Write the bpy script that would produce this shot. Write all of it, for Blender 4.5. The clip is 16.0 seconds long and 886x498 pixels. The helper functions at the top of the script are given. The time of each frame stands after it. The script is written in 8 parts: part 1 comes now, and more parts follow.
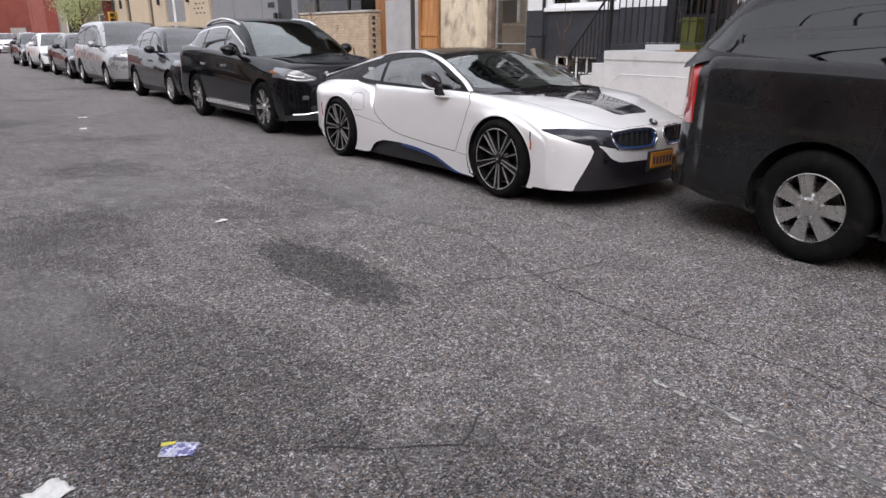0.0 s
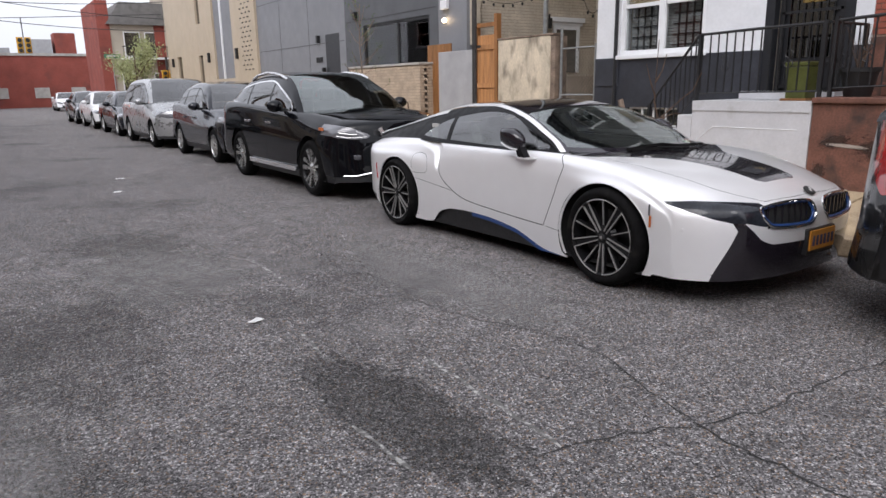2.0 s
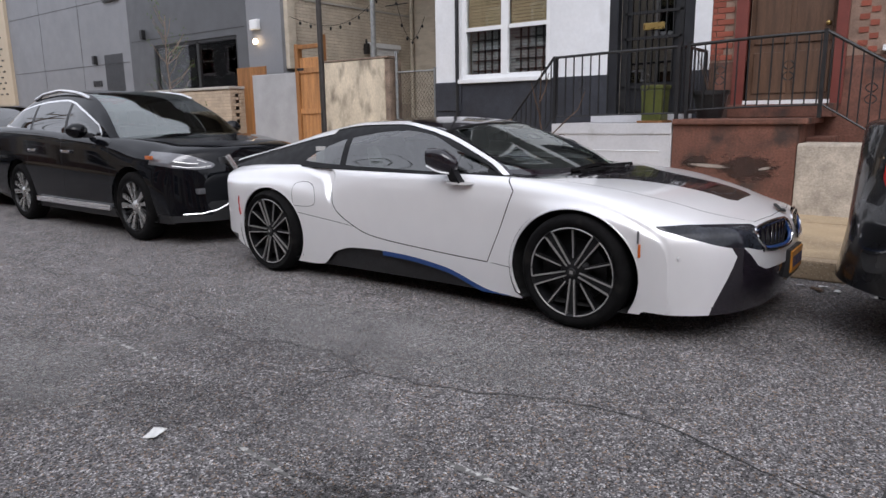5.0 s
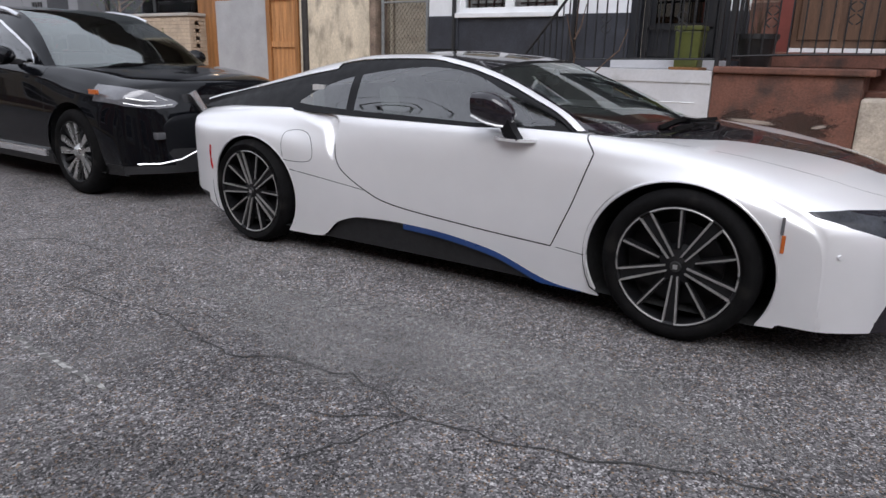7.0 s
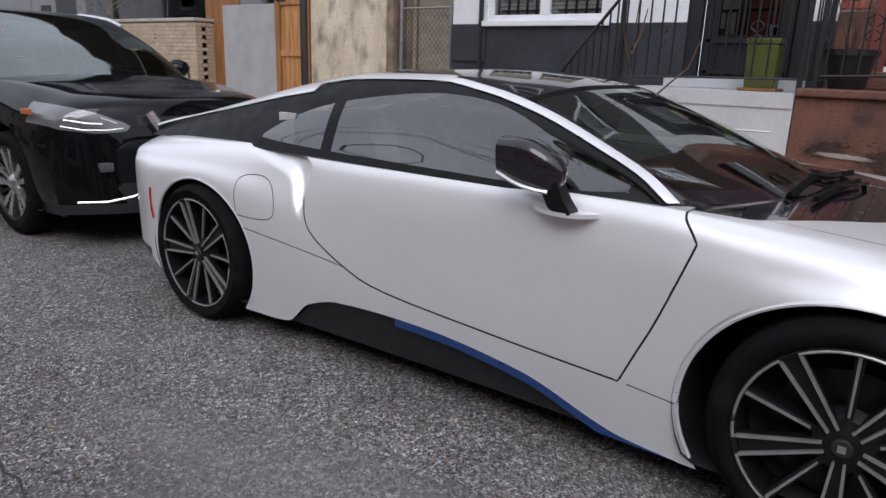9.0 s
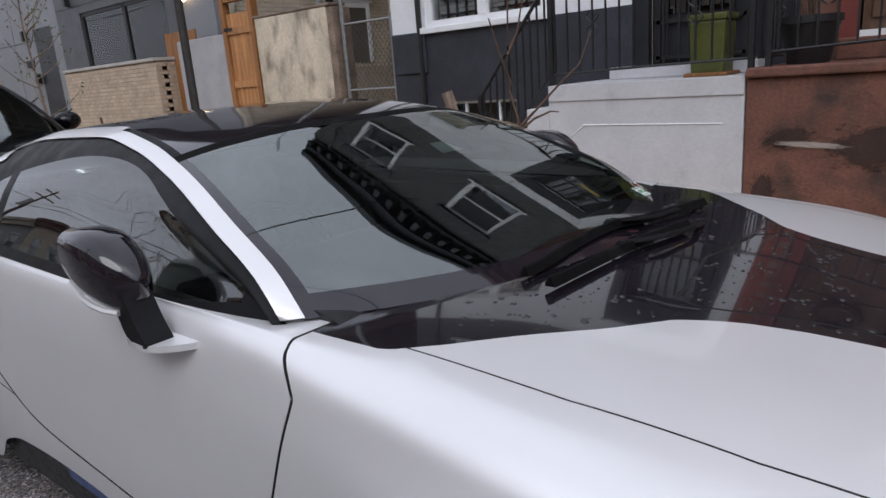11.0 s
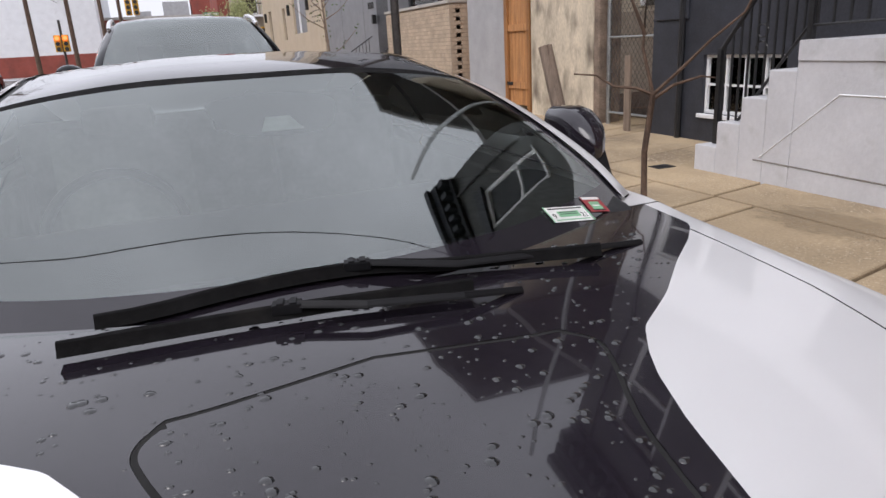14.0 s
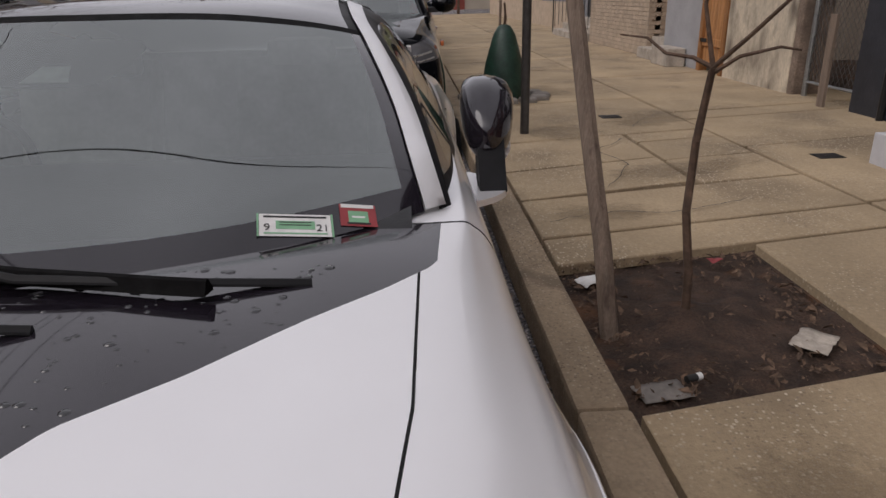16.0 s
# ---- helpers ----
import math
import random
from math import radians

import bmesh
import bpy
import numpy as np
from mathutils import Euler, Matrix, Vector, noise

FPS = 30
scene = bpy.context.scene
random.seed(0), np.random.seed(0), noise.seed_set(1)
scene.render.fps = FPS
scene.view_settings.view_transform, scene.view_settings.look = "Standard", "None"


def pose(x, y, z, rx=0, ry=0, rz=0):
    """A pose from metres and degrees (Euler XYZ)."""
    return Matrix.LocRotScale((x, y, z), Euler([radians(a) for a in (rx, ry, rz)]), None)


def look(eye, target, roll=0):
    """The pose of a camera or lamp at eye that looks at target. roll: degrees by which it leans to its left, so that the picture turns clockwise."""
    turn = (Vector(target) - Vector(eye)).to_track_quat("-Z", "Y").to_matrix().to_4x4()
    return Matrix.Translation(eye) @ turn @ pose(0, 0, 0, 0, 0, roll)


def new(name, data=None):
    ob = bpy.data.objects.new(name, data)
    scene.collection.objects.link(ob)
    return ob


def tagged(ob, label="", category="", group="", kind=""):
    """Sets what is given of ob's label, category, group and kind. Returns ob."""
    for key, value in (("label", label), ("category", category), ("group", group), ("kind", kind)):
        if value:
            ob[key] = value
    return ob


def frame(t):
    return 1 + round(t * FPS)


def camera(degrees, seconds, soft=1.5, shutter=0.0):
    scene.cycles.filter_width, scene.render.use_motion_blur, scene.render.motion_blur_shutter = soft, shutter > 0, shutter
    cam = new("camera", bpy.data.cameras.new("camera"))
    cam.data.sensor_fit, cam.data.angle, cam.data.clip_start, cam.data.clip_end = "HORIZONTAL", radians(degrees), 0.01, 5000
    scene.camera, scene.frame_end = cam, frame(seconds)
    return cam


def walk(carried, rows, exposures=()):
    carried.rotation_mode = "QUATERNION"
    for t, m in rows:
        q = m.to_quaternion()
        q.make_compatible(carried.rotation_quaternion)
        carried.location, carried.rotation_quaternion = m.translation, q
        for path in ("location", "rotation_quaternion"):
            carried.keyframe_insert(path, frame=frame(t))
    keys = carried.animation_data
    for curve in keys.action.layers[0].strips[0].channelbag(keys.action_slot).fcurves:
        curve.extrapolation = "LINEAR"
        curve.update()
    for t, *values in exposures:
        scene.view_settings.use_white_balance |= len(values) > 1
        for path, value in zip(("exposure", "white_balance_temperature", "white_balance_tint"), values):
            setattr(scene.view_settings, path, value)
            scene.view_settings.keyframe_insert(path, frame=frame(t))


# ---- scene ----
cam = camera(66.7, 16.0)
PATH = [
    (0, (-4.991, -4.391, 1.427), (-3.819, -2.891, 0.814), -0.1),
    (0.5, (-4.807, -4.124, 1.419), (-3.666, -2.6, 0.807), 3.1),
    (1, (-4.679, -3.737, 1.429), (-3.547, -2.175, 0.901), 1.3),
    (1.5, (-4.524, -3.448, 1.405), (-3.411, -1.859, 0.922), -2.5),
    (2, (-4.473, -3.186, 1.406), (-3.377, -1.581, 0.935), -1.0),
    (2.5, (-4.539, -2.799, 1.355), (-3.229, -1.356, 0.91), -3.1),
    (3, (-4.588, -2.496, 1.337), (-3.201, -1.121, 0.904), -2.3),
    (3.5, (-4.577, -2.269, 1.349), (-3.128, -0.944, 0.968), -0.8),
    (4, (-4.632, -2.06, 1.345), (-3.085, -0.841, 0.997), -0.8),
    (4.2, (-4.646, -2.026, 1.337), (-3.093, -0.812, 0.999), -1.2),
    (6.3, (-4.159, -1.099, 1.225), (-2.587, 0.019, 0.697), 1.0),
    (6.5, (-4.117, -0.99, 1.233), (-2.528, 0.103, 0.702), 1.5),
    (7, (-3.906, -0.75, 1.229), (-2.313, 0.328, 0.682), 1.2),
    (7.5, (-3.731, -0.467, 1.209), (-2.208, 0.688, 0.623), 3.2),
    (8, (-3.505, -0.164, 1.241), (-1.975, 1.018, 0.732), 0.8),
    (8.5, (-3.171, -0.098, 1.252), (-1.634, 1.069, 0.729), 0.5),
    (9, (-2.83, -0.072, 1.278), (-1.273, 1.068, 0.754), 2.0),
    (9.5, (-2.456, 0.028, 1.289), (-0.811, 1.038, 0.766), 1.7),
    (10, (-2.165, -0.116, 1.317), (-0.494, 0.881, 0.855), -0.5),
    (10.2, (-2.018, -0.207, 1.328), (-0.374, 0.83, 0.861), -1.3),
    (12.3, (-0.875, -0.536, 1.313), (0.361, 0.95, 0.797), -3.9),
    (12.5, (-0.775, -0.536, 1.304), (0.45, 0.955, 0.778), -3.2),
    (13, (-0.571, -0.558, 1.291), (0.599, 0.951, 0.699), -5.9),
    (13.5, (-0.411, -0.7, 1.312), (0.415, 1.028, 0.737), -4.6),
    (14, (-0.203, -0.749, 1.277), (0.487, 1.033, 0.686), -3.3),
    (14.5, (0.048, -0.728, 1.27), (0.667, 1.07, 0.649), -5.4),
    (15, (0.321, -0.793, 1.294), (0.695, 1.059, 0.639), -3.2),
    (15.5, (0.546, -0.721, 1.265), (0.713, 1.152, 0.585), -2.0),
    (16, (0.743, -0.587, 1.252), (0.827, 1.281, 0.543), -1.3),
]
walk(cam, [(t, look(eye, target, roll)) for t, eye, target, roll in PATH],
     [(0, 0.7, 6350, 15), (1.5, 0.55, 6280, 14.5), (4, 0.45, 6180, 14.5), (7, 0.42, 6080, 14), (8.5, 0.35, 6050, 14.5), (10, 0.02, 6000, 14.5), (12.4, 0.22, 6050, 15), (13.0, 0.56, 6180, 15.5), (13.5, 0.55, 6250, 15.5), (14.0, 0.45, 6300, 16), (14.5, 0.22, 6350, 16.5), (15, -0.03, 6400, 17), (16, -0.36, 6550, 18)])

# ---------------------------------------------------------------- world, sky, sun
world = bpy.data.worlds.new("sky")
scene.world = world
world.use_nodes = True
wn = world.node_tree
sky = wn.nodes.new("ShaderNodeTexSky")
sky.sky_type, sky.sun_disc = "NISHITA", False
sky.sun_elevation, sky.sun_rotation = radians(48), radians(200)
sky.air_density, sky.dust_density, sky.ozone_density = 1.2, 4.0, 1.0
grey = wn.nodes.new("ShaderNodeHueSaturation")
grey.inputs["Saturation"].default_value = 0.16
overcast = wn.nodes.new("ShaderNodeMixRGB")
overcast.inputs["Fac"].default_value = 0.72
overcast.inputs["Color2"].default_value = (9.4, 9.7, 10.2, 1)
clouds = wn.nodes.new("ShaderNodeTexNoise")
clouds.inputs["Scale"].default_value, clouds.inputs["Detail"].default_value = 2.2, 5
cloud_ramp = wn.nodes.new("ShaderNodeMapRange")
cloud_ramp.inputs["From Min"].default_value, cloud_ramp.inputs["From Max"].default_value = 0.3, 0.7
cloud_ramp.inputs["To Min"].default_value, cloud_ramp.inputs["To Max"].default_value = 0.78, 1.12
cloud_mul = wn.nodes.new("ShaderNodeMixRGB")
cloud_mul.blend_type = "MULTIPLY"
cloud_mul.inputs["Fac"].default_value = 1.0
wn.links.new(sky.outputs[0], grey.inputs["Color"])
wn.links.new(grey.outputs[0], overcast.inputs["Color1"])
wn.links.new(overcast.outputs[0], cloud_mul.inputs["Color1"])
wn.links.new(clouds.outputs["Fac"], cloud_ramp.inputs["Value"])
wn.links.new(cloud_ramp.outputs[0], cloud_mul.inputs["Color2"])
wn.links.new(cloud_mul.outputs[0], wn.nodes["Background"].inputs["Color"])
wn.nodes["Background"].inputs["Strength"].default_value = 0.105

sun = new("sun", bpy.data.lights.new("sun", "SUN"))
sun.data.energy, sun.data.angle, sun.data.color = 1.35, radians(40), (1.0, 0.97, 0.92)
sun.matrix_world = look((-11, -6, 13), (0, 0, 0))

# ---------------------------------------------------------------- materials
MATS = {}


def rgba(c):
    return (c[0], c[1], c[2], 1) if not isinstance(c, (int, float)) else (c, c, c, 1)


def surface(name, color, rough=0.6, metal=0.0, vary=0.15, scale=8.0, fine=60.0, bump=0.0, bump_scale=40.0, coat=0.0,
            spots=None, spot_scale=5.0, spot_range=(0.58, 0.7), random_by=0.0, stretch=(1, 1, 1), rough_vary=0.08, spec=0.5):
    """A principled surface with coarse and fine colour variation, optional blotches and relief."""
    m = bpy.data.materials.new(name)
    m.use_nodes = True
    t = m.node_tree
    b = t.nodes["Principled BSDF"]
    b.inputs["Metallic"].default_value = metal
    b.inputs["Coat Weight"].default_value = coat
    b.inputs["Coat Roughness"].default_value = 0.03
    b.inputs["Specular IOR Level"].default_value = spec
    co = t.nodes.new("ShaderNodeTexCoord")
    mp = t.nodes.new("ShaderNodeMapping")
    mp.inputs["Scale"].default_value = stretch
    t.links.new(co.outputs["Object"], mp.inputs["Vector"])

    def noise_tex(s, detail=4):
        n = t.nodes.new("ShaderNodeTexNoise")
        n.inputs["Scale"].default_value, n.inputs["Detail"].default_value = s, detail
        t.links.new(mp.outputs[0], n.inputs["Vector"])
        return n.outputs["Fac"]

    def span(sock, lo, hi, a=0.3, z=0.7):
        r = t.nodes.new("ShaderNodeMapRange")
        r.inputs["From Min"].default_value, r.inputs["From Max"].default_value = a, z
        r.inputs["To Min"].default_value, r.inputs["To Max"].default_value = lo, hi
        t.links.new(sock, r.inputs["Value"])
        return r.outputs[0]

    def mix(kind, fac, a, c):
        n = t.nodes.new("ShaderNodeMixRGB")
        n.blend_type = kind
        for sock, v in ((n.inputs["Fac"], fac), (n.inputs["Color1"], a), (n.inputs["Color2"], c)):
            if isinstance(v, bpy.types.NodeSocket):
                t.links.new(v, sock)
            elif sock.type == "VALUE":
                sock.default_value = v
            else:
                sock.default_value = rgba(v)
        return n.outputs[0]

    col = mix("MULTIPLY", 1.0, color, span(noise_tex(scale), 1 - vary, 1 + vary))
    col = mix("MULTIPLY", 1.0, col, span(noise_tex(fine, 2), 1 - vary * 0.6, 1 + vary * 0.6))
    if spots is not None:
        col = mix("MIX", span(noise_tex(spot_scale, 6), 0, 1, *spot_range), col, spots)
    if random_by:
        info = t.nodes.new("ShaderNodeObjectInfo")
        geo = t.nodes.new("ShaderNodeNewGeometry")
        add = t.nodes.new("ShaderNodeMath")
        add.operation = "ADD"
        t.links.new(info.outputs["Random"], add.inputs[0])
        t.links.new(geo.outputs["Random Per Island"], add.inputs[1])
        col = mix("MULTIPLY", 1.0, col, span(add.outputs[0], 1 - random_by, 1 + random_by, 0.0, 2.0))
    t.links.new(col, b.inputs["Base Color"])
    t.links.new(span(noise_tex(scale * 2.3), max(rough - rough_vary, 0.02), min(rough + rough_vary, 1)), b.inputs["Roughness"])
    if bump:
        n = t.nodes.new("ShaderNodeBump")
        n.inputs["Strength"].default_value, n.inputs["Distance"].default_value = bump, 0.01
        t.links.new(noise_tex(bump_scale, 6), n.inputs["Height"])
        t.links.new(n.outputs[0], b.inputs["Normal"])
    MATS[name] = m
    return m


def glass(name, tint, gloss=1.0, ior=1.5):
    """Thin tinted glass: see-through with a Fresnel reflection."""
    m = bpy.data.materials.new(name)
    m.use_nodes = True
    t = m.node_tree
    t.nodes.clear()
    out = t.nodes.new("ShaderNodeOutputMaterial")
    mixer = t.nodes.new("ShaderNodeMixShader")
    clear = t.nodes.new("ShaderNodeBsdfTransparent")
    clear.inputs[0].default_value = rgba(tint)
    shine = t.nodes.new("ShaderNodeBsdfGlossy")
    shine.inputs["Roughness"].default_value = 0.015
    shine.inputs["Color"].default_value = rgba(gloss)
    fr = t.nodes.new("ShaderNodeFresnel")
    fr.inputs["IOR"].default_value = ior
    t.links.new(fr.outputs[0], mixer.inputs[0])
    t.links.new(clear.outputs[0], mixer.inputs[1])
    t.links.new(shine.outputs[0], mixer.inputs[2])
    t.links.new(mixer.outputs[0], out.inputs[0])
    MATS[name] = m
    return m


def glow(name, color, strength):
    m = bpy.data.materials.new(name)
    m.use_nodes = True
    b = m.node_tree.nodes["Principled BSDF"]
    b.inputs["Base Color"].default_value = rgba(color)
    b.inputs["Emission Color"].default_value = rgba(color)
    b.inputs["Emission Strength"].default_value = strength
    MATS[name] = m
    return m


def asphalt_material():
    """Worn asphalt: pale and dark aggregate, wheel-worn blotches, damp dark stains, fine relief."""
    m = surface("asphalt", (0.112, 0.106, 0.107), 0.82, vary=0.16, scale=0.55, fine=3.0, spec=0.35)
    t = m.node_tree
    b = t.nodes["Principled BSDF"]
    base = b.inputs["Base Color"].links[0].from_socket
    co = next(n for n in t.nodes if n.bl_idname == "ShaderNodeMapping").outputs[0]

    def vor(scale):
        v = t.nodes.new("ShaderNodeTexVoronoi")
        v.inputs["Scale"].default_value = scale
        t.links.new(co, v.inputs["Vector"])
        return v

    def ramp(sock, a, z, lo=0.0, hi=1.0):
        r = t.nodes.new("ShaderNodeMapRange")
        r.inputs["From Min"].default_value, r.inputs["From Max"].default_value = a, z
        r.inputs["To Min"].default_value, r.inputs["To Max"].default_value = lo, hi
        t.links.new(sock, r.inputs["Value"])
        return r.outputs[0]

    def mix(kind, fac, a, c):
        n = t.nodes.new("ShaderNodeMixRGB")
        n.blend_type = kind
        for sock, v in ((n.inputs["Fac"], fac), (n.inputs["Color1"], a), (n.inputs["Color2"], c)):
            if isinstance(v, bpy.types.NodeSocket):
                t.links.new(v, sock)
            elif sock.type == "VALUE":
                sock.default_value = v
            else:
                sock.default_value = rgba(v)
        return n.outputs[0]

    def noise_tex(s, d=5):
        n = t.nodes.new("ShaderNodeTexNoise")
        n.inputs["Scale"].default_value, n.inputs["Detail"].default_value = s, d
        t.links.new(co, n.inputs["Vector"])
        return n.outputs["Fac"]

    stones = vor(150)
    tone = t.nodes.new("ShaderNodeSeparateColor")
    t.links.new(stones.outputs["Color"], tone.inputs[0])
    col = mix("MULTIPLY", 1.0, base, ramp(tone.outputs[0], 0, 1, 0.12, 2.0))
    col = mix("MIX", ramp(tone.outputs[1], 0.86, 0.89), col, (0.4, 0.385, 0.38))
    col = mix("MIX", ramp(tone.outputs[2], 0.93, 0.95), col, (0.22, 0.15, 0.10))
    grit = noise_tex(38, 3)
    col = mix("MULTIPLY", 1.0, col, ramp(grit, 0.36, 0.64, 0.68, 1.36))
    lumps = vor(62)
    lump_tone = t.nodes.new("ShaderNodeSeparateColor")
    t.links.new(lumps.outputs["Color"], lump_tone.inputs[0])
    col = mix("MULTIPLY", 1.0, col, ramp(lump_tone.outputs[0], 0, 1, 0.72, 1.3))
    worn = noise_tex(5.5, 7)
    col = mix("MULTIPLY", 1.0, col, ramp(worn, 0.34, 0.66, 0.84, 1.15))
    stain = noise_tex(0.42, 6)
    col = mix("MULTIPLY", ramp(stain, 0.55, 0.66), col, (0.62, 0.62, 0.63))
    film = noise_tex(0.9, 8)
    col = mix("MIX", ramp(film, 0.56, 0.74, 0, 0.35), col, (0.21, 0.2, 0.195))
    t.links.new(col, b.inputs["Base Color"])
    bm_ = t.nodes.new("ShaderNodeBump")
    bm_.inputs["Strength"].default_value, bm_.inputs["Distance"].default_value = 0.75, 0.006
    t.links.new(stones.outputs["Distance"], bm_.inputs["Height"])
    t.links.new(bm_.outputs[0], b.inputs["Normal"])
    return m


def with_pebbles(m, scale, pale, dark, share):
    """Exposed aggregate: single pale and dark pebbles scattered in the cement."""
    t = m.node_tree
    b = t.nodes["Principled BSDF"]
    base = b.inputs["Base Color"].links[0].from_socket
    co = next(n for n in t.nodes if n.bl_idname == "ShaderNodeMapping").outputs[0]
    v = t.nodes.new("ShaderNodeTexVoronoi")
    v.inputs["Scale"].default_value = scale
    t.links.new(co, v.inputs["Vector"])
    tone = t.nodes.new("ShaderNodeSeparateColor")
    t.links.new(v.outputs["Color"], tone.inputs[0])
    size = t.nodes.new("ShaderNodeMath")
    size.operation = "LESS_THAN"
    size.inputs[1].default_value = 0.42
    t.links.new(v.outputs["Distance"], size.inputs[0])
    zone = t.nodes.new("ShaderNodeTexNoise")
    zone.inputs["Scale"].default_value, zone.inputs["Detail"].default_value = 1.3, 4
    t.links.new(co, zone.inputs["Vector"])
    worn = t.nodes.new("ShaderNodeMapRange")
    worn.inputs["From Min"].default_value, worn.inputs["From Max"].default_value = 0.38, 0.62
    t.links.new(zone.outputs["Fac"], worn.inputs["Value"])
    for k, colour in ((0, pale), (1, dark)):
        pick = t.nodes.new("ShaderNodeMath")
        pick.operation = "GREATER_THAN"
        pick.inputs[1].default_value = 1 - share
        t.links.new(tone.outputs[k], pick.inputs[0])
        both = t.nodes.new("ShaderNodeMath")
        both.operation = "MULTIPLY"
        t.links.new(pick.outputs[0], both.inputs[0])
        t.links.new(size.outputs[0], both.inputs[1])
        faded = t.nodes.new("ShaderNodeMath")
        faded.operation = "MULTIPLY"
        t.links.new(both.outputs[0], faded.inputs[0])
        t.links.new(worn.outputs[0], faded.inputs[1])
        mx = t.nodes.new("ShaderNodeMixRGB")
        mx.inputs["Color2"].default_value = rgba(colour)
        t.links.new(faded.outputs[0], mx.inputs["Fac"])
        t.links.new(base, mx.inputs["Color1"])
        base = mx.outputs[0]
    t.links.new(base, b.inputs["Base Color"])
    return m


def stain_material(name, color, strength, scale):
    """A dark film with ragged edges that thins out towards the rim of its patch."""
    m = surface(name, color, 0.75, vary=0.3, scale=4, fine=120, bump=0.4, bump_scale=200)
    t = m.node_tree
    b = t.nodes["Principled BSDF"]
    out = next(n for n in t.nodes if n.bl_idname == "ShaderNodeOutputMaterial")
    co = t.nodes.new("ShaderNodeTexCoord")
    grad = t.nodes.new("ShaderNodeTexGradient")
    grad.gradient_type = "SPHERICAL"
    t.links.new(co.outputs["Object"], grad.inputs["Vector"])
    n = t.nodes.new("ShaderNodeTexNoise")
    n.inputs["Scale"].default_value, n.inputs["Detail"].default_value, n.inputs["Roughness"].default_value = scale, 12, 0.72
    t.links.new(co.outputs["Object"], n.inputs["Vector"])
    s = t.nodes.new("ShaderNodeMath")
    s.operation = "MULTIPLY_ADD"
    s.inputs[1].default_value, s.inputs[2].default_value = 1.9, -1.05
    t.links.new(n.outputs["Fac"], s.inputs[0])
    a = t.nodes.new("ShaderNodeMath")
    a.operation = "ADD"
    t.links.new(s.outputs[0], a.inputs[0])
    t.links.new(grad.outputs["Fac"], a.inputs[1])
    r = t.nodes.new("ShaderNodeMapRange")
    r.inputs["From Min"].default_value, r.inputs["From Max"].default_value = 0.12, 0.34
    r.inputs["To Min"].default_value, r.inputs["To Max"].default_value = 0.0, strength
    t.links.new(a.outputs[0], r.inputs["Value"])
    clear = t.nodes.new("ShaderNodeBsdfTransparent")
    mx = t.nodes.new("ShaderNodeMixShader")
    t.links.new(r.outputs[0], mx.inputs[0])
    t.links.new(clear.outputs[0], mx.inputs[1])
    t.links.new(b.outputs[0], mx.inputs[2])
    t.links.new(mx.outputs[0], out.inputs["Surface"])
    return m


asphalt = asphalt_material()
damp = stain_material("damp_stain", (0.045, 0.042, 0.042), 0.2, 4.2)
patch_worn = stain_material("worn_patch", (0.05, 0.047, 0.046), 0.45, 6.0)
pale_film = stain_material("pale_dust_film", (0.24, 0.23, 0.225), 0.42, 3.0)
tar = surface("tar", (0.03, 0.029, 0.028), 0.8, vary=0.4, scale=9, fine=120, bump=0.4, bump_scale=150)
patch_mat = surface("asphalt_patch", (0.085, 0.08, 0.08), 0.85, vary=0.3, scale=6, fine=160, bump=0.6, bump_scale=220, spots=(0.2, 0.19, 0.19), spot_scale=60)
road_paint = surface("road_paint", (0.42, 0.41, 0.39), 0.75, vary=0.35, scale=14, fine=90, bump=0.3, bump_scale=200, spots=(0.13, 0.125, 0.12), spot_scale=22, spot_range=(0.42, 0.5))
concrete = surface("concrete", (0.385, 0.292, 0.182), 0.88, vary=0.16, scale=1.6, fine=55, bump=0.5, bump_scale=140, spots=(0.22, 0.165, 0.105), spot_scale=1.3, spot_range=(0.5, 0.72), random_by=0.14)
kerb_mat = surface("kerb_concrete", (0.33, 0.25, 0.165), 0.88, vary=0.2, scale=3, fine=70, bump=0.45, bump_scale=120, spots=(0.2, 0.15, 0.1), spot_scale=4, random_by=0.08)
with_pebbles(concrete, 85, (0.62, 0.53, 0.4), (0.2, 0.15, 0.1), 0.22)
with_pebbles(kerb_mat, 95, (0.55, 0.46, 0.34), (0.15, 0.11, 0.075), 0.2)
soil = surface("soil", (0.048, 0.028, 0.018), 0.95, vary=0.55, scale=9, fine=110, bump=1.0, bump_scale=70, spots=(0.12, 0.055, 0.024), spot_scale=4)
leaf_litter = surface("leaf_litter", (0.11, 0.07, 0.045), 0.9, vary=0.4, scale=30, random_by=0.5)
white_wall = surface("white_painted_brick", (0.7, 0.71, 0.73), 0.7, vary=0.05, scale=2, fine=20, bump=0.25, bump_scale=30, spots=(0.58, 0.58, 0.58), spot_scale=2.5, spot_range=(0.6, 0.8))
# unseen upper storeys, colours darkened to keep car reflections dark
dark_upper_wall = surface("dark_upper_paint", (0.068, 0.07, 0.068), 0.7, vary=0.2, scale=2, fine=30, bump=0.3, bump_scale=30)
dark_upper_brick = surface("dark_upper_brick", (0.075, 0.036, 0.032), 0.85, vary=0.25, scale=3, fine=30, bump=0.2, bump_scale=60)
black_wall = surface("black_painted_stucco", (0.026, 0.028, 0.036), 0.55, vary=0.25, scale=3, fine=40, bump=0.3, bump_scale=60)
stoop_white = surface("white_stoop_paint", (0.54, 0.54, 0.56), 0.6, vary=0.06, scale=3, fine=30, bump=0.25, bump_scale=45, spots=(0.42, 0.42, 0.42), spot_scale=5, spot_range=(0.62, 0.8))
